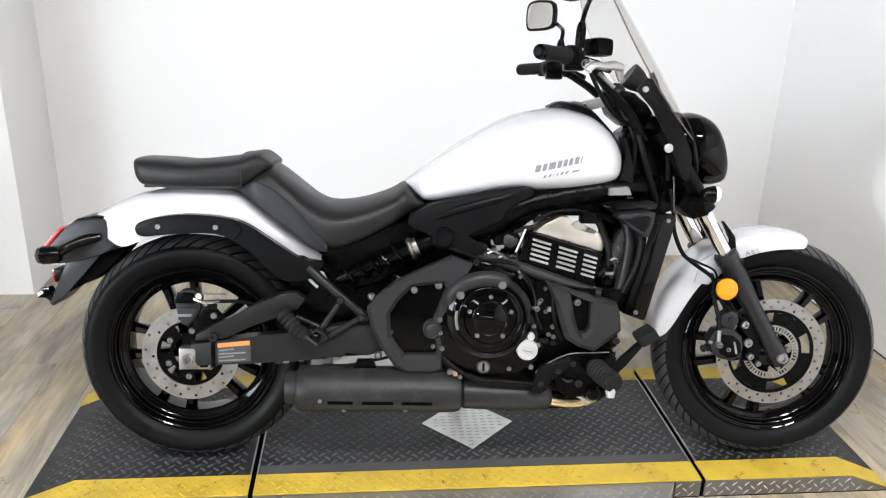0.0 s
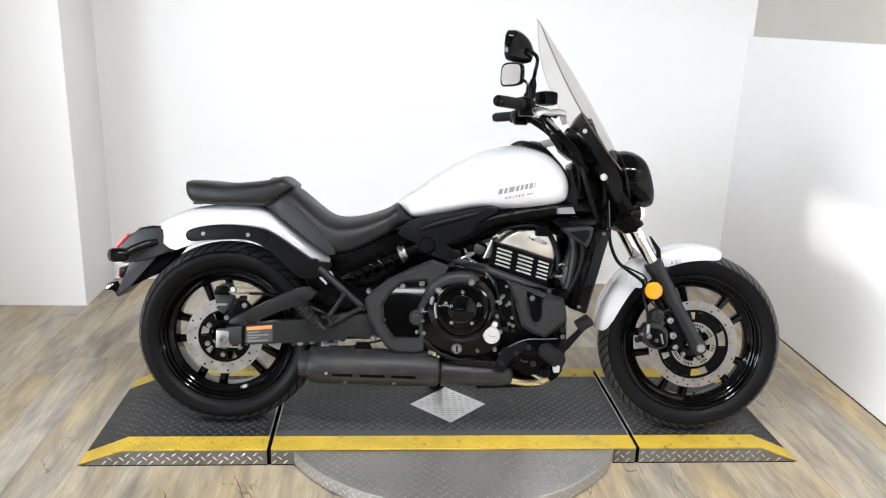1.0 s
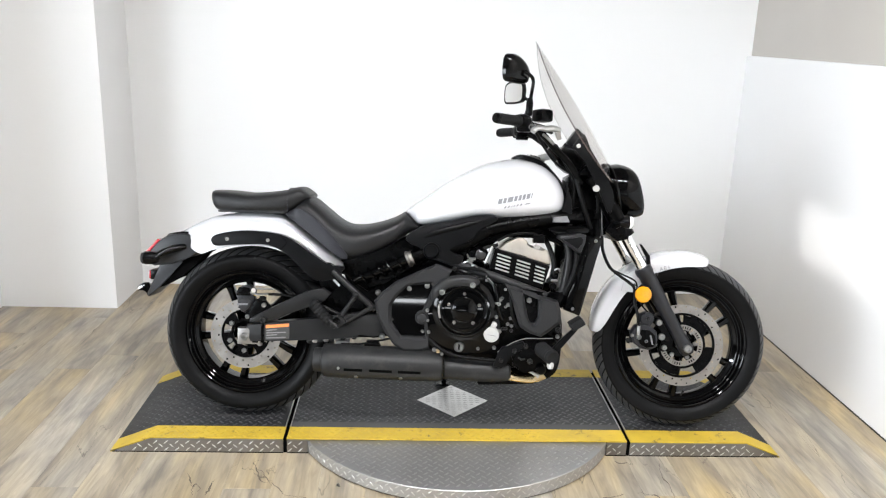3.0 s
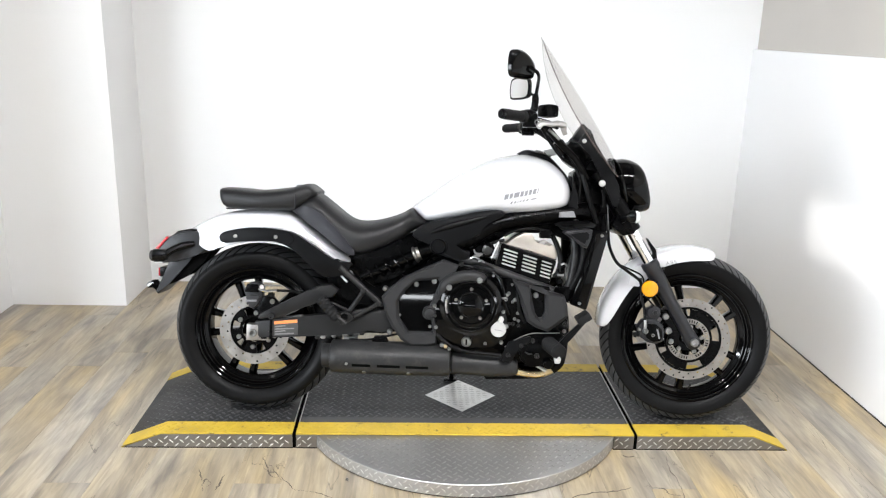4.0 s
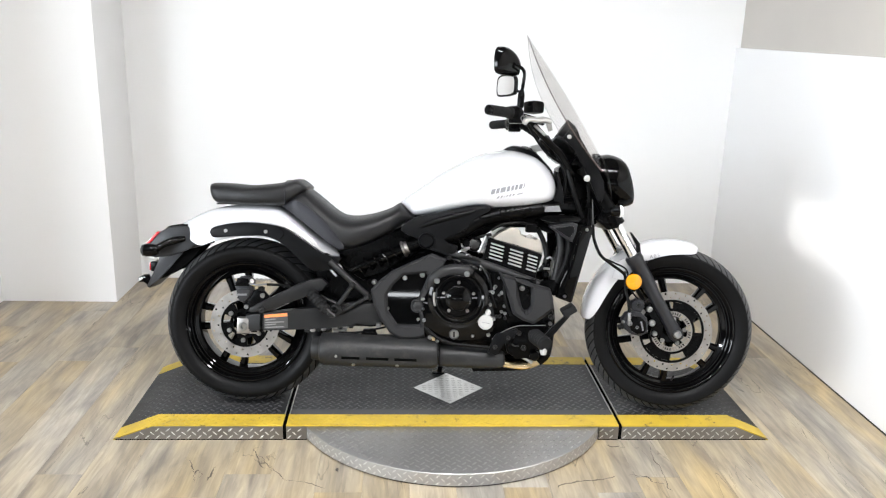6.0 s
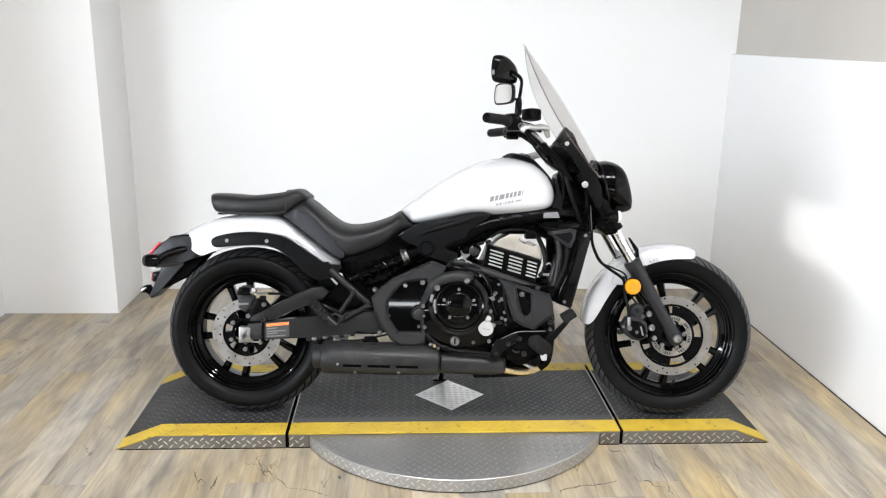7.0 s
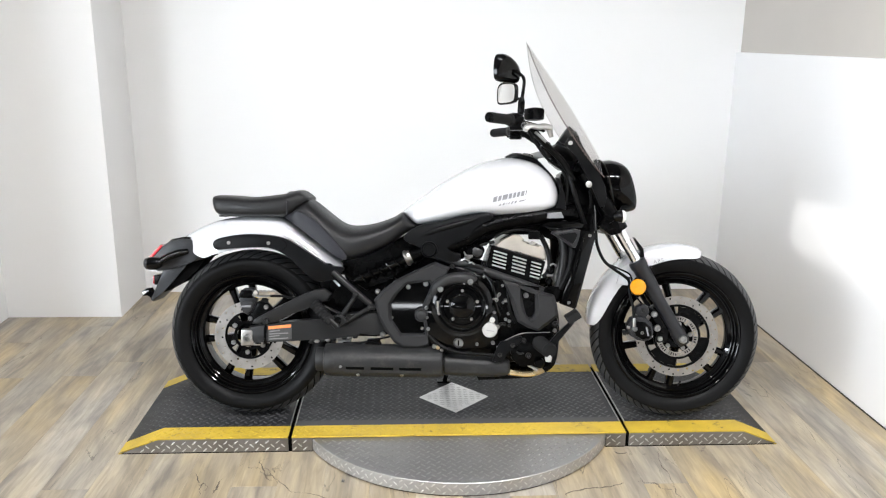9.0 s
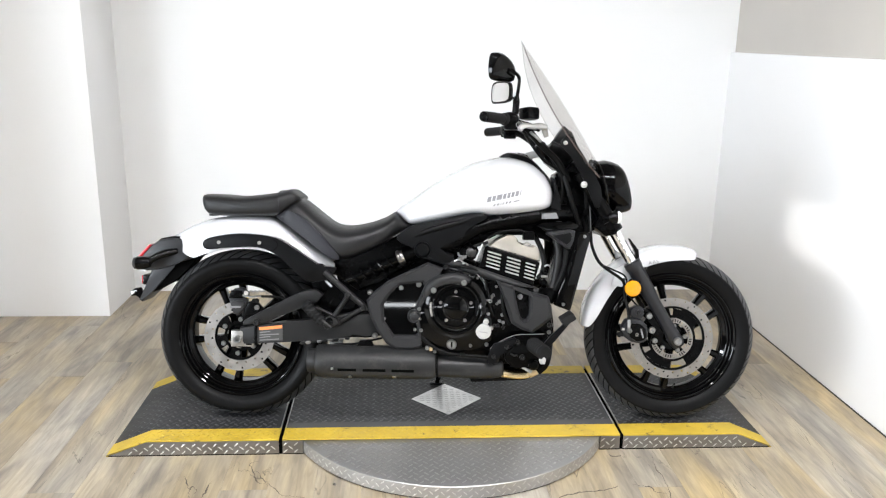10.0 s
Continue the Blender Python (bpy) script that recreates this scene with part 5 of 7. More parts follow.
bp("spring", bm, GLOSS_BLACK, "black coil spring", shock)
bm = bmesh.new()
lathe(bm, [(0, 0), (0.026, 0), (0.030, 0.003), (0.030, 0.008), (0.025, 0.012), (0.024, 0.024), (0, 0.024)], a + d * 0.206, d, 28)
bp("preload_collar", bm, STEEL, "bare aluminium preload collar", shock)
bm = bmesh.new()
lathe(bm, [(0, 0), (0.024, 0), (0.024, 0.06), (0.02, 0.065), (0, 0.065)], a + d * 0.224, d, 24)
bp("shock_head", bm, SATIN_BLACK, "", shock)

# ---- engine ----
bm = bmesh.new()
slab(bm, [(-0.19, 0.30), (-0.19, 0.46), (-0.12, 0.54), (-0.05, 0.565), (0.09, 0.53), (0.13, 0.50), (0.20, 0.46), (0.32, 0.43), (0.335, 0.36), (0.30, 0.27), (0.20, 0.225), (0.02, 0.215), (-0.12, 0.235)], -0.155, 0.155, 0.014)
engine = bp("engine", bm, SATIN_BLACK, "black liquid-cooled twin engine")
bm = bmesh.new()
slab(bm, [(-0.145, 0.33), (-0.150, 0.42), (-0.130, 0.485), (-0.100, 0.520), (-0.05, 0.545), (0.02, 0.545), (0.065, 0.515), (0.098, 0.465), (0.110, 0.42), (0.118, 0.365), (0.115, 0.315), (0.07, 0.285), (-0.02, 0.265), (-0.11, 0.275)], -0.188, -0.150, 0.012)
ccase = bp("clutch_case", bm, GLOSS_BLACK, "gloss black clutch case")
bm = bmesh.new()
lathe(bm, [(0.112, -0.010), (0.108, 0.012), (0.100, 0.018), (0.094, 0.020), (0.090, 0.016), (0.082, 0.016), (0.078, 0.021), (0.068, 0.022), (0.064, 0.018), (0.046, 0.019), (0.043, 0.024), (0.036, 0.0275), (0.027, 0.0305), (0.016, 0.0325), (0.0, 0.0333)], (-0.014, -0.190, 0.434), seg=64)
bp("clutch_cover", bm, GLOSS_BLACK, "round gloss black clutch cover", ccase)
bm = bmesh.new()
tube(bm, [(-0.113, -0.186, 0.465), (-0.106, -0.196, 0.497), (-0.075, -0.200, 0.522), (-0.03, -0.202, 0.534), (0.015, -0.198, 0.528), (0.03, -0.186, 0.515)], [0.016, 0.019, 0.020, 0.020, 0.019, 0.014], 14)
# a black rib in graphite grey: its highlight is put into the colour
bp("case_rib", bm, GRAPHITE, "satin case rib, its highlight put into a graphite tone", ccase)
bolt_parts("rib_bolt", [(-0.091, -0.214, 0.494, 0.0105, 0.008), (0.013, -0.214, 0.521, 0.0105, 0.008)], BOLT, "pale steel bolt", ccase, seg=18)
# pale bar modelled in place of the window's reflection on the black case
bm = bmesh.new()
lathe(bm, [(0, 0), (0.011, 0), (0.011, 0.048), (0.004, 0.052), (0, 0.052)], (-0.100, -0.200, 0.452), (0.05, 0, -1), 12)
bp("case_highlight", bm, STEEL, "pale bar for the window highlight on the case", ccase)
for rr, yy in ((0.0925, 0.0185), (0.0795, 0.0205), (0.0435, 0.0240)):
    bp("cover_ring", revolve(bmesh.new(), [(rr + 0.0032 * math.cos(a), 0.0032 * math.sin(a)) for a in (2 * math.pi * k / 12 for k in range(12))], (-0.014, -0.190 - yy, 0.434), 64), GLOSS_BLACK, "", ccase)
bolt_parts("cover_bolt", [(-0.014 + 0.055 * math.cos(radians(18 + 72 * k)), -0.2085, 0.434 + 0.055 * math.sin(radians(18 + 72 * k)), 0.0060, 0.006) for k in range(5)], STEEL, "steel socket bolt", ccase)
# tiny bright dots added as lamp glints on the cover's rings
bolt_parts("cover_glint", [(-0.014 + 0.080 * math.cos(radians(a)), -0.208, 0.434 + 0.080 * math.sin(radians(a)), 0.0022, 0.003) for a in (64, 82, 98, 118)] + [(-0.014 + 0.043 * math.cos(radians(a)), -0.213, 0.434 + 0.043 * math.sin(radians(a)), 0.0020, 0.003) for a in range(240, 301, 12)], BOLT, "tiny bright dot for a lamp glint", ccase, seg=8)
bolt_parts("case_bolt", [(px, -0.187, pz, r, 0.010) for px, pz, r in ((-0.140, 0.425, 0.007), (-0.118, 0.485, 0.006), (-0.133, 0.350, 0.0065), (-0.111, 0.288, 0.008), (0.040, 0.297, 0.006), (0.096, 0.302, 0.007), (0.062, 0.494, 0.007), (0.112, 0.360, 0.0075), (0.100, 0.41, 0.006), (-0.085, 0.275, 0.006), (-0.137, 0.39, 0.005), (0.107, 0.455, 0.007))], BOLT, "zinc case bolt", ccase)
bolt_parts("fitting", [(px, -0.165, pz, r, 0.014) for px, pz, r in ((0.125, 0.366, 0.006), (0.136, 0.366, 0.0065), (0.09, 0.425, 0.008), (0.102, 0.445, 0.006), (0.155, 0.36, 0.006), (-0.05, 0.57, 0.008))], DARK_BOLT, "dark fitting", engine)
bm = bmesh.new()
lathe(bm, [(0, 0), (0.027, 0), (0.027, 0.016), (0.025, 0.020), (0.021, 0.019), (0, 0.021)], (0.084, -0.188, 0.350), seg=36)
bp("oil_filler_cap", bm, WHITE_CAP, "pale round oil filler cap", ccase)
bm = bmesh.new()
slab(bm, [(0.070, 0.3495), (0.070, 0.3515), (0.098, 0.347), (0.098, 0.345)], -0.2098, -0.2085, 0)
bp("cap_mark", bm, LETTER, "grey text bar", ccase)
bm = bmesh.new()
lathe(bm, [(0, 0), (0.010, 0), (0.0105, 0.012), (0.008, 0.016), (0, 0.016)], (0.092, -0.188, 0.384), seg=20)
bp("dipstick_knob", bm, WHITE_CAP, "small pale knob", ccase)
bm = bmesh.new()
lathe(bm, [(0.0, 0), (0.018, 0), (0.018, 0.008), (0.0155, 0.011), (0.013, 0.007), (0, 0.007)], (-0.026, -0.186, 0.301), seg=28)
bp("inspection_plug", bm, BOLT, "slotted steel plug", ccase)
bm = bmesh.new()
box(bm, -0.029, -0.023, -0.1955, -0.1932, 0.291, 0.311)
bp("plug_slot", bm, BLACK_VOID, "dark slot", ccase)
# left cases
bm = bmesh.new()
lathe(bm, [(0.10, -0.01), (0.098, 0.02), (0.085, 0.032), (0, 0.034)], (-0.02, 0.155, 0.42), (0, 1, 0), 40)
bp("alternator_cover", bm, GLOSS_BLACK, "round black alternator cover", engine)
bm = bmesh.new()
slab(bm, [(0.02, 0.20), (0.28, 0.21), (0.25, 0.15), (0.05, 0.14)], -0.09, 0.11, 0.015)
bp("oil_pan", bm, SATIN_BLACK, "black oil pan", engine)

# cylinder with bright fin edges, tilted forward
tilt = Matrix.Translation((0.185, 0, 0.585)) @ Matrix.Rotation(radians(16), 4, "Y")
bm = bmesh.new()
box(bm, -0.105, 0.098, -0.128, 0.128, -0.11, 0.030, tilt, 0.006)
cyl = bp("cylinder_block", bm, SATIN_BLACK, "black finned cylinder block")
for gx, gw in ((-0.068, 0.050), (0.004, 0.050), (0.066, 0.036)):
    for k in range(5):
        bm = bmesh.new()
        zz = 0.014 - 0.0125 * k
        box(bm, gx - gw / 2 + 0.002 * k, gx + gw / 2 + 0.002 * k, -0.134, -0.120, zz - 0.0028, zz + 0.0028, tilt, 0.001)
        bp("fin", bm, ALU, "polished fin edge", cyl)
bm = bmesh.new()
slab(bm, [(-0.092, 0.031), (-0.072, 0.060), (-0.040, 0.090), (-0.018, 0.094), (0.000, 0.084), (0.006, 0.062), (0.045, 0.062), (0.060, 0.080), (0.080, 0.076), (0.098, 0.062), (0.098, 0.031)], -0.112, 0.112, 0.008)
bmesh.ops.transform(bm, matrix=tilt, verts=bm.verts)
bp("cylinder_head", bm, material("warm_cast_aluminium", (0.66, 0.61, 0.54), 0.3, metal=0.9, noise_scale=12, vary=0.12, bump=0.05, bump_scale=500, rough_vary=0.06), "bare aluminium cylinder head", engine)
bp("engine_hose", tube(bmesh.new(), [(0.28, -0.12, 0.53), (0.30, -0.13, 0.56), (0.295, -0.12, 0.62), (0.27, -0.09, 0.68)], 0.009, 8), HOSE, "black hose", engine)
bp("engine_hose", tube(bmesh.new(), [(0.02, -0.12, 0.60), (0.05, -0.13, 0.64), (0.10, -0.12, 0.655)], 0.006, 8), HOSE, "black hose", engine)
for px, pz, r in ((0.012, 0.622, 0.016), (0.045, 0.632, 0.013), (0.302, 0.552, 0.014), (0.300, 0.515, 0.012)):
    bm = bmesh.new()
    lathe(bm, [(0, 0), (r, 0), (r, 0.02), (r * 0.7, 0.026), (0, 0.026)], (px, -0.112, pz), seg=12)
    bp("sensor", bm, SATIN_BLACK, "small black sensor", engine)
for px, pz in ((0.012, 0.605), (0.003, 0.598), (-0.04, 0.545), (-0.052, 0.553), (0.30, 0.538)):
    bp("spring_clip", box(bmesh.new(), px - 0.010, px + 0.012, -0.142, -0.130, pz - 0.004, pz + 0.004, None, 0.001), BOLT, "bright spring clip", engine)

bm = bmesh.new()
slab(bm, [(0.095, 0.475), (0.105, 0.525), (0.150, 0.520), (0.165, 0.470), (0.172, 0.41), (0.160, 0.375), (0.128, 0.385), (0.112, 0.43)], -0.176, -0.140, 0.008)
bp("water_pump", bm, SATIN_BLACK, "black water pump housing", engine)
bolt_parts("pump_bolt", [(0.112, -0.177, 0.468, 0.006, 0.008), (0.140, -0.177, 0.452, 0.007, 0.008), (0.150, -0.177, 0.405, 0.006, 0.008), (0.128, -0.177, 0.505, 0.005, 0.007), (0.062, -0.176, 0.535, 0.005, 0.010)], BOLT, "zinc bolt", engine)
bp("coolant_pipe", tube(bmesh.new(), [(0.060, -0.165, 0.545), (0.085, -0.178, 0.520), (0.098, -0.185, 0.480), (0.104, -0.186, 0.440), (0.120, -0.180, 0.400)], 0.0085, 12), GLOSS_BLACK, "black coolant pipe", engine)
bp("coolant_pipe", tube(bmesh.new(), [(0.150, -0.172, 0.50), (0.150, -0.182, 0.46), (0.158, -0.182, 0.41), (0.178, -0.176, 0.372)], 0.007, 12), HOSE, "thin black hose", engine)
bp("hose_clamp", lathe(bmesh.new(), [(0.0085, 0), (0.0105, 0), (0.0105, 0.007), (0.0085, 0.007)], (0.101, -0.1855, 0.462), (0.1, 0, -1), 16), BOLT, "bright hose clamp", engine)
bp("throttle_body", lathe(bmesh.new(), [(0, 0), (0.026, 0), (0.028, 0.01), (0.028, 0.05), (0.022, 0.055), (0, 0.056)], (0.035, -0.075, 0.615), (0.1, -1, 0.1), 24), SATIN_BLACK, "black throttle body", engine)
bp("throttle_cap", lathe(bmesh.new(), [(0, 0), (0.018, 0), (0.018, 0.006), (0.012, 0.009), (0, 0.010)], (0.040, -0.131, 0.620), (0.1, -1, 0.1), 20), DARK_BOLT, "dark cap", engine)
for px, pz, lx in ((-0.018, 0.590, 0.030), (0.008, 0.578, 0.022), (0.300, 0.575, 0.020)):
    bp("cable_clip", tube(bmesh.new(), [(px, -0.150, pz), (px + lx * 0.5, -0.156, pz + 0.006), (px + lx, -0.150, pz - 0.003)], 0.0035, 8), BOLT, "bright cable clip", engine)
bp("wiring_tube", tube(bmesh.new(), [(-0.06, -0.14, 0.57), (0.0, -0.155, 0.572), (0.05, -0.155, 0.562), (0.09, -0.15, 0.54)], 0.006, 8), HOSE, "black wiring tube", engine)
bp("wiring_tube", tube(bmesh.new(), [(0.10, -0.125, 0.67), (0.14, -0.13, 0.692), (0.20, -0.12, 0.700), (0.25, -0.11, 0.69)], 0.005, 8), HOSE, "black wiring tube", engine)
bp("ignition_coil", box(bmesh.new(), 0.225, 0.265, -0.125, -0.085, 0.665, 0.695, None, 0.004), SATIN_BLACK, "black ignition coil", engine)
# pale patches added where the white wall shows through gaps in the engine
for outline, yy in (([(-0.008, 0.617), (0.007, 0.620), (0.020, 0.609), (0.037, 0.600), (0.036, 0.591), (0.011, 0.599), (-0.005, 0.604)], -0.110), ([(-0.047, 0.563), (-0.026, 0.568), (-0.007, 0.558), (-0.010, 0.545), (-0.031, 0.539), (-0.046, 0.549)], -0.130), ([(-0.011, 0.568), (0.009, 0.564), (0.029, 0.554), (0.024, 0.550), (0.003, 0.552)], -0.120), ([(0.027, 0.554), (0.046, 0.549), (0.059, 0.530), (0.051, 0.508), (0.044, 0.524), (0.031, 0.542)], -0.120)):
    bp("wall_gap_patch", slab(bmesh.new(), outline, yy, yy + 0.02, 0.002), ALU, "pale patch for the white wall seen through the engine gaps", engine)
(rx0, rz0), (rx1, rz1) = [(0.080, 0.650), (0.056, 0.590)]
bp("lead_guide", tube(bmesh.new(), [(rx0, -0.13, rz0), (rx1, -0.13, rz1)], 0.003, 8, smooth=False), ALU, "thin bright guide", engine)
bolt_parts("small_bolt", [(px, -0.172, pz, r, 0.010) for px, pz, r in ((0.101, 0.458, 0.005), (0.118, 0.474, 0.006), (0.131, 0.444, 0.005), (0.141, 0.384, 0.006), (0.154, 0.378, 0.006), (-0.119, 0.355, 0.006), (-0.091, 0.310, 0.005), (0.226, 0.325, 0.007), (0.316, 0.345, 0.007))], BOLT, "small zinc bolt", engine)
# graphite frame covers
outer = [(-0.325, 0.450), (-0.300, 0.480), (-0.253, 0.518), (-0.185, 0.552), (-0.111, 0.585), (-0.058, 0.566), (-0.085, 0.515), (-0.122, 0.440), (-0.135, 0.400), (-0.128, 0.345), (-0.130, 0.288), (-0.160, 0.279), (-0.221, 0.279), (-0.255, 0.300), (-0.290, 0.350), (-0.312, 0.395)]
hole = [(-0.266, 0.435), (-0.245, 0.470), (-0.210, 0.507), (-0.131, 0.517), (-0.124, 0.502), (-0.158, 0.418), (-0.145, 0.335), (-0.152, 0.329), (-0.229, 0.329), (-0.263, 0.378)]
for s in (-1, 1):
    cov = bp("swingarm_pivot_cover", holed(bmesh.new(), outer, hole, 0.190 * s, 0.150 * s, 0.010), GRAPHITE, "graphite grey pivot cover")
    if s < 0:
        bm = bmesh.new()
        slab(bm, [(-0.27, 0.37), (-0.27, 0.44), (-0.21, 0.515), (-0.125, 0.525), (-0.115, 0.50), (-0.14, 0.40), (-0.13, 0.32), (-0.235, 0.32)], -0.158, -0.130, 0)
        bp("inner_panel", bm, GLOSS_BLACK, "gloss black panel", cov)
        bm = bmesh.new()
        lathe(bm, [(0.024, -0.02), (0.024, 0.004), (0.020, 0.008), (0.016, 0.004), (0.012, 0.006), (0, 0.007)], (-0.158, -0.186, 0.398), seg=28)
        bp("pivot_cap", bm, GRAPHITE, "round pivot cap", cov)
        bolt_parts("cover_bolt", [(-0.205, -0.160, 0.495, 0.009, 0.008), (-0.143, -0.160, 0.507, 0.010, 0.008), (-0.262, -0.160, 0.385, 0.005, 0.008), (-0.155, -0.160, 0.347, 0.006, 0.008)], BOLT, "bright bolt", cov)
        for px, pz in ((-0.313, 0.478), (-0.295, 0.325)):
            bp("cap_nut", lathe(bmesh.new(), [(0, 0), (0.010, 0), (0.010, 0.008), (0.006, 0.013), (0, 0.014)], (px, -0.165, pz), seg=16), BOLT, "bright cap nut", cov)
outer = [(0.128, 0.524), (0.170, 0.512), (0.235, 0.492), (0.310, 0.472), (0.320, 0.440), (0.324, 0.400), (0.290, 0.370), (0.256, 0.345), (0.215, 0.358), (0.182, 0.378), (0.165, 0.425), (0.150, 0.475)]
hole = [(0.190, 0.500), (0.230, 0.488), (0.243, 0.476), (0.244, 0.412), (0.234, 0.394), (0.222, 0.392), (0.211, 0.406), (0.197, 0.460)]
for s in (-1, 1):
    cov = bp("engine_side_cover", holed(bmesh.new(), outer, hole, 0.208 * s, 0.160 * s, 0.012), GRAPHITE, "graphite grey engine side cover")
    if s < 0:
        bm = bmesh.new()
        slab(bm, [(0.18, 0.51), (0.26, 0.50), (0.255, 0.38), (0.20, 0.38)], -0.172, -0.15, 0)
        bp("inner_panel", bm, SATIN_BLACK, "black recess", cov)
        bm = bmesh.new()
        bolt(bm, (0.212, -0.172, 0.470), 0.0095, 0.012)
        bp("cover_bolt", bm, BOLT, "bright bolt", cov)

# radiator
bm = bmesh.new()
slab(bm, [(0.386, 0.696), (0.398, 0.704), (0.448, 0.697), (0.455, 0.684), (0.391, 0.426), (0.384, 0.422), (0.334, 0.440), (0.338, 0.456), (0.350, 0.505), (0.367, 0.559), (0.380, 0.626)], -0.184, -0.135, 0.008)
rad = bp("radiator_shroud", bm, GLOSS_BLACK, "gloss black radiator shroud")
bp("shroud_lip", slab(bmesh.new(), [(0.352, 0.452), (0.366, 0.505), (0.384, 0.565), (0.398, 0.630), (0.406, 0.676), (0.412, 0.676), (0.404, 0.628), (0.390, 0.562), (0.372, 0.503), (0.358, 0.450)], -0.188, -0.182, 0.002), SATIN_BLACK, "raised rib of the shroud", rad)
bp("shroud_bracket", slab(bmesh.new(), [(0.301, 0.689), (0.306, 0.697), (0.385, 0.707), (0.400, 0.702), (0.396, 0.672), (0.384, 0.640), (0.371, 0.640), (0.334, 0.668)], -0.186, -0.130, 0.007), TAIL_BLACK, "grey-black scoop above the radiator", rad)
bp("scoop_fold", slab(bmesh.new(), [(0.318, 0.686), (0.380, 0.697), (0.388, 0.690), (0.386, 0.672), (0.371, 0.653)], -0.1885, -0.184, 0.002), PLASTIC_BLACK, "raised face of the scoop", rad)
bp("upper_duct", slab(bmesh.new(), [(0.264, 0.719), (0.291, 0.730), (0.390, 0.733), (0.420, 0.722), (0.405, 0.698), (0.311, 0.690)], -0.148, -0.085, 0.008), GLOSS_BLACK, "gloss black duct under the frame tube", rad)
bm = bmesh.new()
slab(bm, [(0.318, 0.690), (0.352, 0.706), (0.445, 0.694), (0.452, 0.682), (0.372, 0.428), (0.362, 0.427), (0.336, 0.442), (0.365, 0.615)], 0.135, 0.182, 0.006)
bp("shroud_far", bm, SATIN_BLACK, "", rad)
bm = bmesh.new()
slab(bm, [(0.385, 0.685), (0.425, 0.680), (0.36, 0.45), (0.325, 0.46)], -0.135, 0.135, 0.004)
bp("radiator_core", bm, SATIN_BLACK, "black radiator core", rad)
bm = bmesh.new()
for k in range(16):
    z = 0.46 + 0.0135 * k
    xx = 0.365 + (z - 0.46) * 0.282
    box(bm, xx - 0.003, xx + 0.002, -0.13, 0.13, z, z + 0.002)
bp("core_fins", bm, DARK_BOLT, "radiator fins", rad)
bm = bmesh.new()
tube(bm, [(0.338, -0.150, 0.49), (0.368, -0.158, 0.56), (0.378, -0.158, 0.62), (0.374, -0.145, 0.655), (0.37, -0.13, 0.68)], [0.012, 0.014, 0.015, 0.014, 0.012], 10)
bp("radiator_hose", bm, HOSE, "thick black coolant hose", rad)
bm = bmesh.new()
bolt(bm, (0.363, -0.182, 0.446), 0.006, 0.006)
bp("shroud_bolt", bm, BOLT, "zinc bolt", rad)
bp("shroud_bolt", bolt(bmesh.new(), (0.432, -0.182, 0.684), 0.006, 0.006), BOLT, "zinc bolt", rad)

# ---- exhaust ----
bm = bmesh.new()


def exhaust_ring(x, zc, r, yc=-0.150, flat=1.12):
    return [(x, yc + r * flat * math.cos(t), zc + r * math.sin(t)) for t in (2 * math.pi * k / 40 for k in range(40))]


loft(bm, [exhaust_ring(x, z, r) for x, z, r in ((-0.494, 0.232, 0.034), (-0.503, 0.232, 0.046), (-0.501, 0.231, 0.053), (-0.494, 0.2305, 0.0575), (-0.47, 0.230, 0.0590), (-0.30, 0.228, 0.0588), (-0.14, 0.226, 0.0585), (-0.100, 0.2255, 0.0570), (-0.084, 0.225, 0.0530), (-0.079, 0.225, 0.046))])
muffler = bp("muffler", bm, MUFFLER, "matte black muffler with three slots")
bm = bmesh.new()
loft(bm, [exhaust_ring(x, z, r) for x, z, r in ((-0.528, 0.232, 0.033), (-0.532, 0.232, 0.040), (-0.527, 0.232, 0.0425), (-0.492, 0.231, 0.0425))])
loft(bm, [exhaust_ring(-0.5335 + 0.004 * k, 0.232, 0.031 - 0.004 * k) for k in range(2)])
bp("end_cap", bm, MUFFLER, "matte black end cap", muffler)
bm = bmesh.new()
loft(bm, [exhaust_ring(x, z, r, -0.145) for x, z, r in ((-0.078, 0.218, 0.038), (-0.072, 0.218, 0.0425), (-0.02, 0.216, 0.0428), (0.06, 0.212, 0.041), (0.125, 0.209, 0.037), (0.152, 0.208, 0.031), (0.160, 0.208, 0.022))])
bp("exhaust_chamber", bm, MUFFLER, "matte black collector section", muffler)
for x0, x1 in ((-0.421, -0.357), (-0.334, -0.255), (-0.234, -0.156)):
    bm = bmesh.new()
    rings = []
    for i in range(9):
        x = x0 + (x1 - x0) * i / 8
        rings.append([(x, -0.150 - 1.12 * 0.0595 * math.cos(t), 0.2285 - 0.012 * (x + 0.3) + 0.0595 * math.sin(t)) for t in (radians(-22), radians(-19), radians(-15), radians(-12))])
    loft(bm, rings, closed=False)
    bp("slot", bm, BLACK_VOID, "dark slot", muffler)
for x in (-0.380, -0.225):
    t = radians(-48)
    bm = bmesh.new()
    bolt(bm, (x, -0.150 - 1.12 * 0.0575 * math.cos(t), 0.229 + 0.0575 * math.sin(t)), 0.007, 0.005, (0, -math.cos(t), math.sin(t)))
    bp("muffler_bolt", bm, BOLT, "bright bolt", muffler)
bp("muffler_rivet", lathe(bmesh.new(), [(0, 0), (0.005, 0), (0.005, 0.004), (0, 0.004)], (-0.440, -0.214, 0.218), seg=10), BOLT, "bright rivet", muffler)
bm = bmesh.new()
slab(bm, [(-0.20, 0.27), (-0.21, 0.31), (-0.17, 0.32), (-0.15, 0.28)], -0.16, -0.13, 0.004)
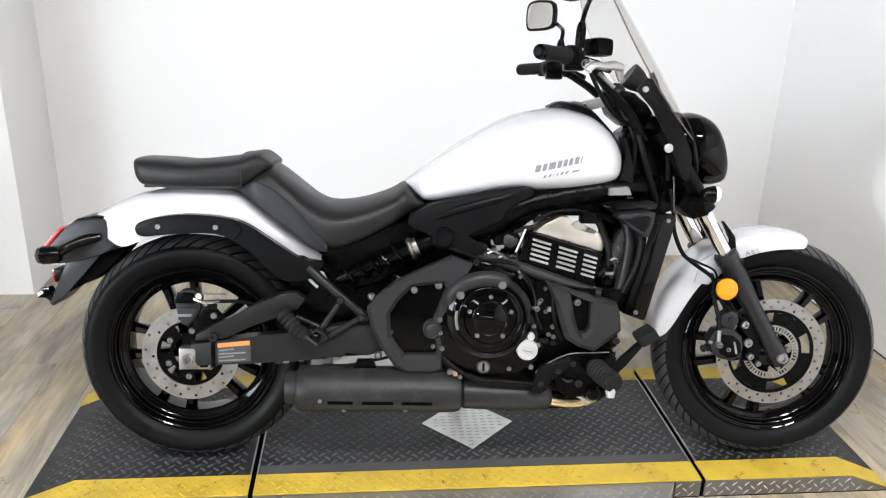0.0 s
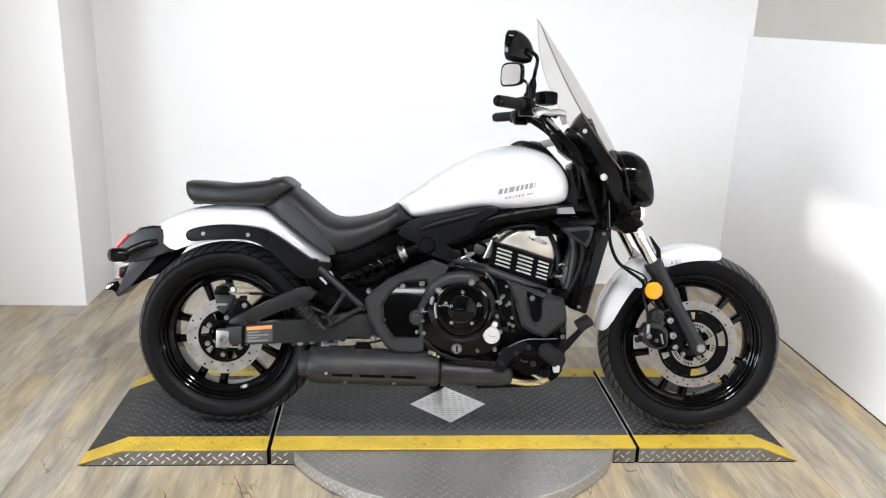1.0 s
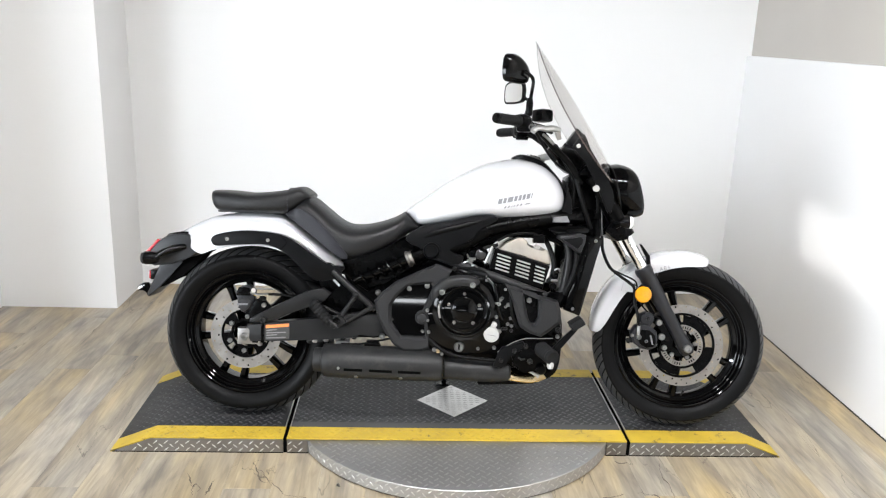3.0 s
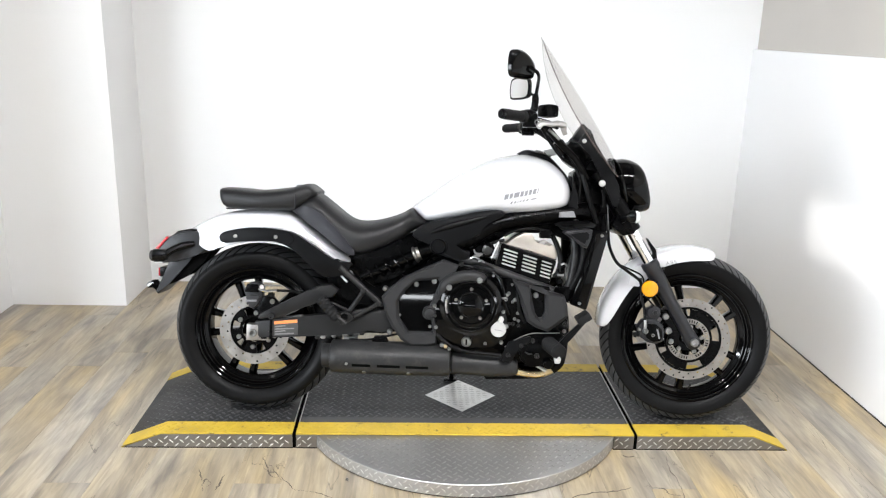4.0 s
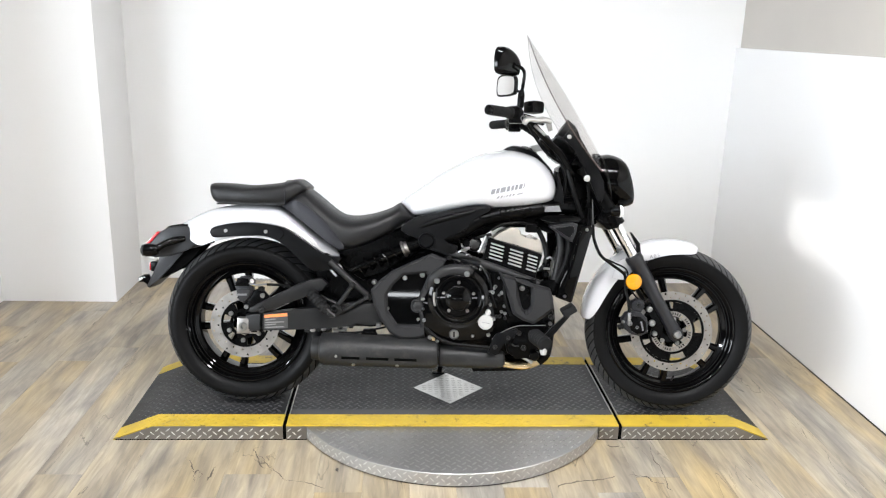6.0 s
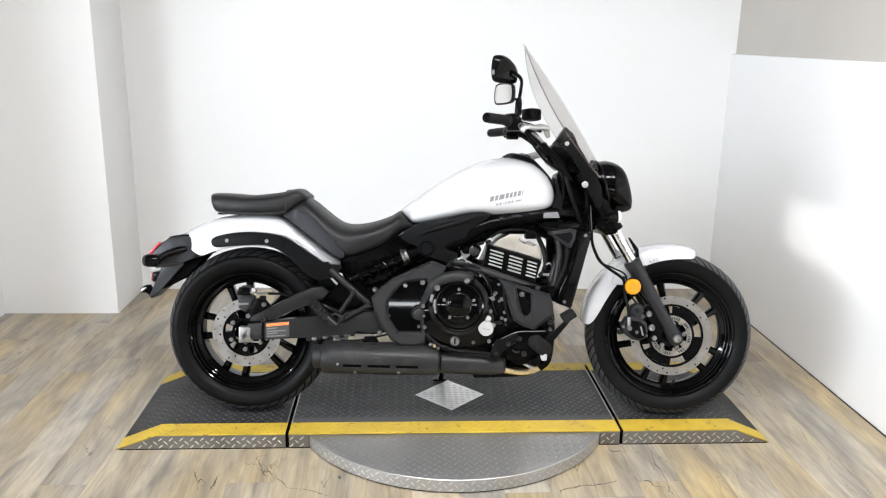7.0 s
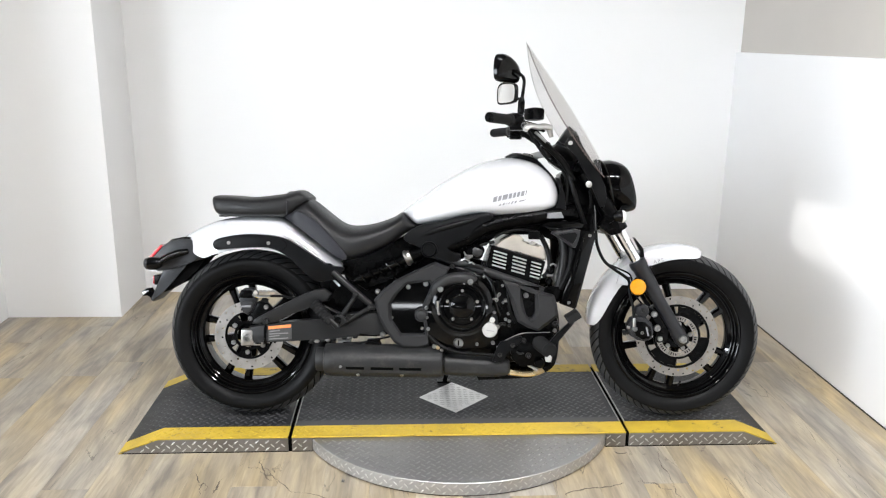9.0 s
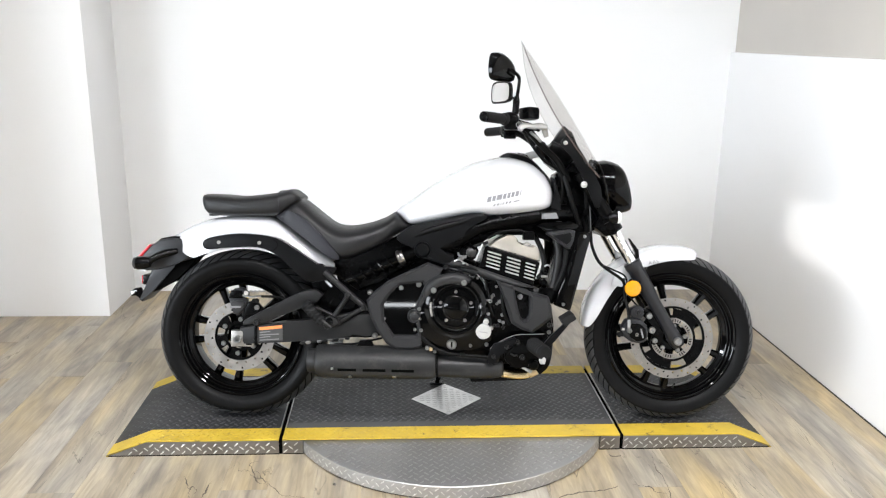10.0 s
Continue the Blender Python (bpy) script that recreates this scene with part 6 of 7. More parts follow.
bp("muffler_hanger", slab(bmesh.new(), [(-0.36, 0.285), (-0.35, 0.305), (-0.31, 0.305), (-0.30, 0.285)], -0.16, -0.13, 0.004), SATIN_BLACK, "", muffler)
bp("muffler_hanger", bm, SATIN_BLACK, "", muffler)
for yy, dz in ((-0.105, 0.0), (-0.02, 0.005)):
    bm = bmesh.new()
    tube(bm, [(0.10, -0.13, 0.205 + dz), (0.17, yy, 0.183 + dz), (0.24, yy, 0.178 + dz), (0.292, yy, 0.199)], 0.0185, 16)
    bp("header_pipe", bm, GOLD, "heat-tinted steel header pipe", muffler)
    bm = bmesh.new()
    tube(bm, [(0.285, yy, 0.194), (0.312, yy, 0.220), (0.325, yy + 0.02, 0.28), (0.325, yy + 0.03, 0.38), (0.30, yy + 0.03, 0.46)], 0.0195, 16)
    bp("header_pipe", bm, SATIN_BLACK, "black upper header pipe", muffler)

for k in range(9):
    x, z = -0.56 + 0.020 * k, 0.283 + 0.0024 * k
    bm = bmesh.new()
    slab(bm, [(x - 0.010, z), (x - 0.006, z + 0.006), (x + 0.006, z + 0.006), (x + 0.010, z), (x + 0.006, z - 0.006), (x - 0.006, z - 0.006)], -0.100, -0.092, 0.001)
    bp("chain_link", bm, STEEL if k % 2 else DARK_BOLT, "steel chain link")
# white reservoir glimpsed behind the swingarm
bm = bmesh.new()
slab(bm, [(-0.470, 0.279), (-0.422, 0.285), (-0.422, 0.260), (-0.469, 0.256)], -0.062, -0.030, 0.002)
bp("reservoir", bm, WHITE_CAP, "small pale reservoir")

# ---- footrests and pedal ----
bm = bmesh.new()
slab(bm, [(0.094, 0.240), (0.111, 0.289), (0.122, 0.307), (0.147, 0.312), (0.194, 0.329), (0.201, 0.320), (0.188, 0.297), (0.162, 0.286), (0.141, 0.271), (0.139, 0.244), (0.121, 0.232)], -0.205, -0.185, 0.005)
peg_br = bp("footrest_bracket", bm, PLASTIC_BLACK, "satin black footrest bracket")
bm = bmesh.new()
slab(bm, [(0.150, 0.312), (0.200, 0.336), (0.300, 0.342), (0.320, 0.325), (0.318, 0.295), (0.285, 0.262), (0.26, 0.225), (0.20, 0.215), (0.165, 0.24)], -0.188, -0.165, 0.005)
bp("footrest_plate", bm, SATIN_BLACK, "black footrest plate", peg_br)
bolt_parts("bracket_bolt", [(px, -0.204 if px < 0.19 else -0.190, pz, r, 0.008) for px, pz, r in ((0.120, 0.262, 0.008), (0.165, 0.296, 0.008), (0.205, 0.311, 0.009), (0.268, 0.312, 0.009), (0.315, 0.372, 0.009), (0.222, 0.258, 0.010))], DARK_BOLT, "dark bolt", peg_br)
bm = bmesh.new()
lathe(bm, [(0, 0), (0.017, 0), (0.020, 0.006), (0.020, 0.010)] + [(0.0265 if k % 2 else 0.0238, 0.012 + 0.006 * k) for k in range(14)] + [(0.0245, 0.098), (0.022, 0.103), (0, 0.104)], (0.250, -0.212, 0.313), (0.34, -0.92, -0.17), 24)
peg = bp("rider_footpeg", bm, GRIP_RUBBER, "ribbed black rubber footpeg")
bm = bmesh.new()
lathe(bm, [(0, -0.012), (0.012, -0.010), (0.0125, 0.004), (0.009, 0.018), (0, 0.019)], (0.278, -0.296, 0.276), (0.02, -0.15, -0.98), 14)
bp("feeler", bm, WHITE_CAP, "pale peg feeler", peg)
bm = bmesh.new()
slab(bm, [(0.270, 0.300), (0.282, 0.284), (0.325, 0.330), (0.372, 0.386), (0.362, 0.398), (0.312, 0.348)], -0.262, -0.244, 0.005)
ped = bp("brake_pedal", bm, PLASTIC_BLACK, "black brake pedal")
bm = bmesh.new()
box(bm, -0.024, 0.024, -0.315, -0.250, -0.012, 0.016, Matrix.Translation((0.362, 0, 0.411)) @ Matrix.Rotation(radians(-32), 4, "Y"), 0.006)
bp("pedal_pad", bm, GRIP_RUBBER, "ribbed rubber pedal pad", ped)
bm = bmesh.new()
tube(bm, [(-0.13, -0.186, 0.325), (-0.10, -0.195, 0.300), (-0.065, -0.200, 0.280), (-0.02, -0.200, 0.268), (0.05, -0.198, 0.262), (0.10, -0.195, 0.258)], 0.0065, 10)
lathe(bm, [(0, 0), (0.009, 0), (0.009, 0.015), (0, 0.015)], (-0.065, -0.2, 0.280), (1, 0, -0.3), 12)
lathe(bm, [(0, 0), (0.009, 0), (0.009, 0.015), (0, 0.015)], (0.005, -0.2, 0.266), (1, 0, -0.1), 12)
bp("brake_line", bm, HOSE, "black brake line along the case")
bm = bmesh.new()
box(bm, -0.104, -0.092, -0.200, -0.186, 0.278, 0.292, None, 0.002)
bp("line_clip", bm, GOLD, "brass line clip")
bm = bmesh.new()
lathe(bm, [(0, 0), (0.014, 0)] + [(0.0205 if k % 2 else 0.0178, 0.004 + 0.0068 * k) for k in range(13)] + [(0.017, 0.094), (0, 0.096)], (-0.541, -0.176, 0.438), (0.69, -0.10, -0.71), 20)
ppeg = bp("passenger_footpeg", bm, GRIP_RUBBER, "folded ribbed rubber passenger footpeg")
bm = bmesh.new()
slab(bm, [(-0.476, 0.361), (-0.462, 0.392), (-0.450, 0.398), (-0.428, 0.386), (-0.420, 0.372), (-0.448, 0.352), (-0.466, 0.350)], -0.190, -0.160, 0.005)
bp("peg_mount", bm, ARM_BLACK, "black peg mount", ppeg)
bp("peg_hinge", lathe(bmesh.new(), [(0, 0), (0.012, 0), (0.013, 0.004), (0.011, 0.010), (0, 0.011)], (-0.452, -0.189, 0.378), seg=18), GLOSS_BLACK, "black hinge boss", ppeg)
bp("peg_pin", tube(bmesh.new(), [(-0.478, -0.195, 0.382), (-0.446, -0.199, 0.357)], 0.006, 10, smooth=False), DARK_BOLT, "dark hinge pin", ppeg)
bm = bmesh.new()
tube(bm, [(-0.44, -0.14, 0.288), (-0.37, -0.15, 0.292), (-0.30, -0.155, 0.308), (-0.27, -0.155, 0.315)], 0.004, 8)
bp("rear_brake_line", bm, HOSE, "thin black brake line")
bp("brake_master_cylinder", lathe(bmesh.new(), [(0, 0), (0.013, 0), (0.013, 0.05), (0.010, 0.06), (0, 0.062)], (0.200, -0.172, 0.280), (0.3, 0, -1), 16), SATIN_BLACK, "black rear brake cylinder")
bp("pedal_spring", tube(bmesh.new(), [(0.180, -0.196, 0.272), (0.192, -0.200, 0.266), (0.204, -0.200, 0.268)], 0.0035, 8), DARK_BOLT, "bright return spring")
bp("pedal_pivot", lathe(bmesh.new(), [(0, 0), (0.018, 0), (0.018, 0.012), (0.012, 0.018), (0, 0.018)], (0.262, -0.188, 0.232), seg=20), SATIN_BLACK, "black pedal pivot")
bp("bracket_edge", tube(bmesh.new(), [(0.108, -0.196, 0.288), (0.151, -0.190, 0.317), (0.200, -0.189, 0.3365), (0.250, -0.189, 0.339), (0.298, -0.189, 0.341)], 0.0016, 6), ALU, "thin bright line along the bracket edge", peg_br)
bp("pedal_link", tube(bmesh.new(), [(0.222, -0.176, 0.222), (0.236, -0.180, 0.214), (0.256, -0.180, 0.203)], [0.0065, 0.005, 0.0075], 10), ALU, "bare pedal link", ped)
bp("link_clevis", box(bmesh.new(), 0.192, 0.216, -0.182, -0.174, 0.256, 0.266, None, 0.002), BOLT, "bright clevis", ped)
# side stand on the far side
bm = bmesh.new()
tube(bm, [(-0.02, 0.13, 0.25), (-0.05, 0.20, 0.15), (-0.070, 0.262, 0.056)], [0.013, 0.011, 0.009], 12)
box(bm, -0.100, -0.050, 0.240, 0.285, 0.0505, 0.0575, Matrix.Identity(4), 0.003)
bp("side_stand", bm, SATIN_BLACK, "black side stand")

# ---- front end ----
FORK = Vector((-0.515, 0, 0.857)).normalized()
AX = Vector((0.7875, 0, AXLE))
for s in (-1, 1):
    y = 0.100 * s
    o = Vector((AX.x, y, AX.z))
    bm = bmesh.new()
    lathe(bm, [(0, -0.028), (0.020, -0.026), (0.026, -0.010), (0.026, 0.012), (0.0225, 0.05), (0.023, 0.16), (0.0265, 0.20), (0.0285, 0.24), (0.0285, 0.300), (0.0315, 0.305), (0.0315, 0.325), (0.027, 0.330), (0, 0.330)], o, FORK, 28)
    leg = bp("fork_slider", bm, TAIL_BLACK, "satin black fork slider")
    bm = bmesh.new()
    lathe(bm, [(0, 0.32), (0.0205, 0.32), (0.0205, 0.62), (0, 0.62)], o, FORK, 28)
    bp("fork_tube", bm, CHROME, "chrome fork tube", leg)
    bm = bmesh.new()
    lathe(bm, [(0, 0), (0.0145, 0), (0.0145, 0.008), (0.012, 0.011), (0.0085, 0.011), (0.007, 0.003), (0, 0.003)], (AX.x, y + 0.0265 * s, AX.z), (0, s, 0), 24)
    bp("axle_end", bm, BOLT, "steel axle end", leg)
    bm = bmesh.new()
    lathe(bm, [(0, 0.455), (0.034, 0.455), (0.034, 0.50), (0, 0.50)], o, FORK, 24)
    bp("fork_clamp", bm, SATIN_BLACK, "", leg)
    bp("fork_clamp", lathe(bmesh.new(), [(0, 0.66), (0.032, 0.66), (0.032, 0.70), (0, 0.70)], o, FORK, 24), SATIN_BLACK, "", leg)
    bm = bmesh.new()
    lathe(bm, [(0, 0.50), (0.030, 0.50), (0.030, 0.66), (0, 0.66)], o, FORK, 24)
    bp("fork_cover", bm, SATIN_BLACK, "black upper fork cover", leg)
    bm = bmesh.new()
    slab(bm, [(0.604, 0.674), (0.609, 0.674), (0.620, 0.660), (0.642, 0.634), (0.647, 0.600), (0.640, 0.570), (0.618, 0.582), (0.632, 0.604), (0.634, 0.624), (0.614, 0.655)], *sorted((y - 0.008, y + 0.008)), 0.0028)
    bp("slider_tab", bm, SATIN_BLACK, "black claw-shaped slider tab", leg)
bm = bmesh.new()
slab(bm, [(0.475, 0.715), (0.500, 0.770), (0.565, 0.745), (0.56, 0.690), (0.52, 0.680)], -0.125, 0.125, 0.008)
slab(bm, [(0.375, 0.910), (0.395, 0.945), (0.455, 0.940), (0.46, 0.900)], -0.115, 0.115, 0.008)
bp("triple_clamp", bm, SATIN_BLACK, "black triple clamps")
bm = bmesh.new()
slab(bm, [(0.335, 0.74), (0.345, 0.85), (0.345, 0.90), (0.385, 0.925), (0.44, 0.90), (0.50, 0.79), (0.49, 0.70), (0.42, 0.67), (0.36, 0.70)], -0.075, 0.075, 0.012)
bp("steering_head", bm, SATIN_BLACK, "black steering head")
bp("cable", tube(bmesh.new(), [(0.36, -0.08, 0.93), (0.38, -0.10, 0.86), (0.40, -0.10, 0.80), (0.43, -0.09, 0.72)], 0.009, 8), HOSE, "black cable")
bp("cable", tube(bmesh.new(), [(0.33, -0.06, 0.96), (0.36, -0.085, 0.89), (0.36, -0.09, 0.80), (0.34, -0.08, 0.74)], 0.008, 8), HOSE, "black cable")
bp("cable", tube(bmesh.new(), [(0.41, -0.05, 0.93), (0.44, -0.11, 0.86), (0.45, -0.11, 0.78)], 0.007, 8), HOSE, "black cable")

bp("bar_clamp", slab(bmesh.new(), [(0.300, 0.974), (0.327, 1.011), (0.366, 1.001), (0.402, 0.972), (0.427, 0.931), (0.394, 0.908), (0.349, 0.918), (0.314, 0.944)], -0.062, 0.062, 0.010), SATIN_BLACK, "black handlebar clamp")
bp("ignition_lock", lathe(bmesh.new(), [(0, 0), (0.018, 0), (0.021, 0.004), (0.021, 0.045), (0.016, 0.052), (0, 0.052)], ([(0.307, 0.966), (0.334, 0.928)][0][0], -0.075, [(0.307, 0.966), (0.334, 0.928)][0][1]), (-0.55, -0.15, 0.80), 20), GLOSS_BLACK, "black ignition lock")
bp("cable", tube(bmesh.new(), [(0.235, -0.185, 1.040), (0.268, -0.150, 1.010), (0.300, -0.120, 0.985), (0.340, -0.100, 0.950), (0.375, -0.095, 0.900)], 0.012, 10), HOSE, "black bundled cable")
# front fender on the wheel's curve
bm = bmesh.new()
rings = []
for t, rt, re, w in sections([(73, 0.318, 0.312, 0.030), (75, 0.330, 0.300, 0.052), (80, 0.337, 0.292, 0.064), (92, 0.341, 0.285, 0.071), (108, 0.343, 0.280, 0.074), (122, 0.342, 0.280, 0.076), (136, 0.341, 0.279, 0.076), (150, 0.339, 0.276, 0.076), (162, 0.336, 0.280, 0.074), (170, 0.333, 0.292, 0.070), (173.5, 0.330, 0.305, 0.062)]):
    ca, sa = math.cos(radians(t)), math.sin(radians(t))
    outer, inner = [], []
    for i in range(15):
        u = -math.pi / 2 + math.pi * i / 14
        cy, cz = math.sin(u), max(0.0, math.cos(u))
        r = re + (rt - re) * cz ** 0.5
        outer.append((AX.x + r * ca, w * math.copysign(abs(cy) ** 0.6, cy), AX.z + r * sa))
        r = re + 0.0005 + (rt - re - 0.004) * cz ** 0.5
        inner.append((AX.x + r * ca, (w - 0.004) * math.copysign(abs(cy) ** 0.6, cy), AX.z + r * sa))
    rings.append(outer + inner[::-1])
loft(bm, rings)
ff = bp("front_fender", bm, WHITE_PAINT, "pearl white front fender", m=Matrix.Translation(AX) @ Matrix.Rotation(radians(-3.6), 4, "Z") @ Matrix.Translation(-AX))
for s in (-1, 1):
    bm = bmesh.new()
    slab(bm, [(0.560, 0.500), (0.575, 0.560), (0.620, 0.590), (0.668, 0.600), (0.680, 0.570), (0.640, 0.540), (0.600, 0.495)], *sorted((0.074 * s, 0.082 * s)), 0.003)
    bp("fender_mount", bm, WHITE_PAINT, "white fender mount", ff)
bolt_parts("fender_bolt", [(0.605, -0.082, 0.523, 0.006, 0.005), (0.682, -0.082, 0.565, 0.006, 0.005)], DARK_BOLT, "dark bolt", ff)
bp("fender_lettering", lettering("ABS", 0.0190), LETTER, "grey lettering on the fender", ff, Matrix.Translation((0.694, -0.0800, 0.577)) @ Matrix.Rotation(radians(-13), 4, "Y") @ Matrix.Rotation(radians(90), 4, "X"))
# front caliper, reflector, hoses
bm = bmesh.new()
slab(bm, [(0.587, 0.355), (0.603, 0.382), (0.623, 0.389), (0.654, 0.384), (0.679, 0.363), (0.684, 0.333), (0.679, 0.306), (0.653, 0.295), (0.623, 0.301), (0.599, 0.318)], -0.120, -0.075, 0.009)
cal = bp("front_caliper", bm, TAIL_BLACK, "grey-black front brake caliper")
bp("caliper_face", slab(bmesh.new(), [(0.622, 0.372), (0.652, 0.368), (0.672, 0.350), (0.676, 0.325), (0.666, 0.309), (0.640, 0.305), (0.618, 0.318), (0.610, 0.345)], -0.126, -0.117, 0.004), SATIN_BLACK, "raised piston cover", cal)
bp("caliper_mark", slab(bmesh.new(), [(0.660, 0.318), (0.666, 0.318), (0.657, 0.352), (0.651, 0.352)], -0.1268, -0.1255, 0.0003), LETTER, "grey raised bar", cal)
bp("caliper_body", slab(bmesh.new(), [(0.622, 0.421), (0.645, 0.433), (0.664, 0.425), (0.669, 0.403), (0.656, 0.380), (0.633, 0.384), (0.618, 0.398)], -0.112, -0.070, 0.006), TAIL_BLACK, "upper caliper half", cal)
bp("bridge_bolt", lathe(bmesh.new(), [(0, 0), (0.008, 0), (0.008, 0.010), (0.005, 0.013), (0, 0.013)], (0.646, -0.111, 0.410), seg=14), DARK_BOLT, "dark bridge bolt", cal)
bp("pin_boot", lathe(bmesh.new(), [(0, 0), (0.010, 0), (0.011, 0.008), (0.008, 0.012), (0.011, 0.016), (0.008, 0.022), (0, 0.024)], (0.598, -0.095, 0.330), (-0.9, -0.1, -0.3), 14), GRIP_RUBBER, "black rubber boot", cal)
bm = bmesh.new()
slab(bm, [(0.655, 0.40), (0.69, 0.418), (0.725, 0.41), (0.752, 0.36), (0.738, 0.29), (0.70, 0.29), (0.705, 0.36), (0.685, 0.385)], -0.098, -0.076, 0.004)
bp("caliper_bracket", bm, SATIN_BLACK, "black caliper bracket", cal)
bolt_parts("caliper_bolt", [(0.686, -0.106, 0.396, 0.0115, 0.011), (0.698, -0.106, 0.345, 0.0125, 0.011), (0.711, -0.100, 0.305, 0.0095, 0.010), (0.640, -0.120, 0.330, 0.006, 0.009)], BOLT, "bright bolt", cal, seg=16)
bm = bmesh.new()
tube(bm, [(0.614, -0.110, 0.345), (0.610, -0.128, 0.352), (0.609, -0.129, 0.385)], 0.006, 10)
bolt(bm, (0.612, -0.122, 0.345), 0.009, 0.016)
bolt(bm, (0.596, -0.115, 0.348), 0.006, 0.010, (-1, -0.2, 0.1))
bolt(bm, (0.608, -0.09, 0.345), 0.007, 0.010, (-1, 0, 0.1))
bp("hose_fitting", bm, BOLT, "bright hose fitting", cal)
bm = bmesh.new()
lathe(bm, [(0, 0), (0.029, 0), (0.029, 0.006), (0.027, 0.009), (0.018, 0.011), (0, 0.0118)], (0.618, -0.133, 0.498), seg=36)
refl = bp("side_reflector", bm, ORANGE, "round orange reflector")
bm = bmesh.new()
slab(bm, [(0.60, 0.47), (0.60, 0.52), (0.645, 0.525), (0.65, 0.48)], -0.133, -0.110, 0.004)
bp("reflector_mount", bm, SATIN_BLACK, "", refl)
bm = bmesh.new()
tube(bm, [(0.462, -0.100, 0.755), (0.464, -0.125, 0.700), (0.469, -0.130, 0.648), (0.495, -0.128, 0.592), (0.534, -0.125, 0.560), (0.572, -0.116, 0.535), (0.592, -0.108, 0.515), (0.597, -0.105, 0.47), (0.606, -0.122, 0.42), (0.609, -0.129, 0.384)], 0.0055, 10)
bp("front_brake_hose", bm, HOSE, "black front brake hose")
bm = bmesh.new()
tube(bm, [(0.52, -0.110, 0.575), (0.555, -0.10, 0.560), (0.60, -0.098, 0.535), (0.608, -0.100, 0.48), (0.645, -0.105, 0.432), (0.70, -0.10, 0.40), (0.735, -0.095, 0.34)], 0.0032, 8)
bp("sensor_wire", bm, HOSE, "thin black sensor wire")
bp("sensor_wire", tube(bmesh.new(), [(0.458, -0.128, 0.790), (0.460, -0.134, 0.745), (0.463, -0.134, 0.700)], 0.0020, 8), LABEL_GREY, "thin grey cable at the steering head")

# headlight
HL = Vector((0.520, 0, 0.860))


def lamp_ring(dx, hz, hw, dz=0.0, n=40):
    return [(HL.x + dx - 0.24 * (z - HL.z), y, z + dz) for _, y, z in superring(0, HL.z, hz, hw, n, 0.88, 0.88)]


bm = bmesh.new()
loft(bm, [lamp_ring(*r) for r in ((-0.060, 0.035, 0.04), (-0.050, 0.068, 0.075), (-0.028, 0.086, 0.096), (-0.010, 0.090, 0.102), (-0.002, 0.087, 0.099), (0.004, 0.092, 0.104), (0.030, 0.097, 0.107, -0.001), (0.055, 0.095, 0.105, -0.003), (0.075, 0.089, 0.098, -0.005), (0.087, 0.081, 0.089, -0.007), (0.090, 0.076, 0.084, -0.007), (0.083, 0.072, 0.080, -0.007), (0.062, 0.068, 0.076, -0.007))])
head = bp("headlight", bm, GLOSS_BLACK, "gloss black headlight shell")
bm = bmesh.new()
loft(bm, [lamp_ring(*r) for r in ((0.062, 0.072, 0.078, -0.007), (0.080, 0.066, 0.072, -0.007), (0.089, 0.046, 0.050, -0.007), (0.092, 0.018, 0.020, -0.007))])
bp("headlight_lens", bm, CLEAR, "clear headlight lens", head)
bm = bmesh.new()
loft(bm, [lamp_ring(*r) for r in ((-0.012, 0.0945, 0.1065), (-0.008, 0.0965, 0.1085), (-0.002, 0.0965, 0.1085), (0.002, 0.0945, 0.1065))])
bp("headlight_bezel", bm, GLOSS_BLACK, "gloss black bezel ring", head)
# front turn signals
for s in (-1, 1):
    bm = bmesh.new()
    tube(bm, [(0.50, 0.09 * s, 0.745), (0.515, 0.15 * s, 0.748), (0.52, 0.185 * s, 0.750)], 0.008, 8)
    lathe(bm, [(0, -0.024), (0.012, -0.022), (0.019, -0.010), (0.0225, 0.008), (0, 0.008)], (0.532, 0.195 * s, 0.752), (1, 0, 0), 20)
    sig = bp("turn_signal", bm, GLOSS_BLACK, "black round turn signal")
    bm = bmesh.new()
    lathe(bm, [(0, 0), (0.0215, 0), (0.0215, 0.008), (0.016, 0.014), (0, 0.016)], (0.540, 0.195 * s, 0.752), (1, 0, 0), 20)
    bp("signal_lens", bm, CLEAR, "clear lens", sig)

# windshield with its brackets
bm = bmesh.new()
front_v, back_v = [], []
NU, NV = 18, 40
for j in range(NV + 1):
    v = j / NV
    xc = 0.530 - 0.315 * v + 0.014 * math.sin(math.pi * v) + 0.004 * v ** 4
    zc = 0.900 + 0.487 * v
    w = (0.198 + 0.249 * v - 0.233 * v * v) * (1 if v < 0.55 else max(0.006, 1 - ((v - 0.55) / 0.451) ** 2.2) ** 0.62)
    sweep = 0.036 + 0.191 * v - 0.232 * v * v
    fr, bk = [], []
    for i in range(NU + 1):
        u = 2 * i / NU - 1
        p = Vector((xc - sweep * abs(u) ** 1.7, u * w, zc - 0.012 * u * u))
        fr.append(bm.verts.new(p))
        bk.append(bm.verts.new(p + Vector((-0.0034, 0, -0.0018))))
    front_v.append(fr)
    back_v.append(bk)
for j in range(NV):
    for i in range(NU):
        bm.faces.new((front_v[j][i], front_v[j][i + 1], front_v[j + 1][i + 1], front_v[j + 1][i]))
        bm.faces.new((back_v[j][i], back_v[j + 1][i], back_v[j + 1][i + 1], back_v[j][i + 1]))
edge_r = [front_v[j][0].co.copy() for j in range(NV + 1)]
edge_l = [front_v[j][NU].co.copy() for j in range(NV + 1)]
edge_t = [front_v[NV][i].co.copy() for i in range(NU + 1)]
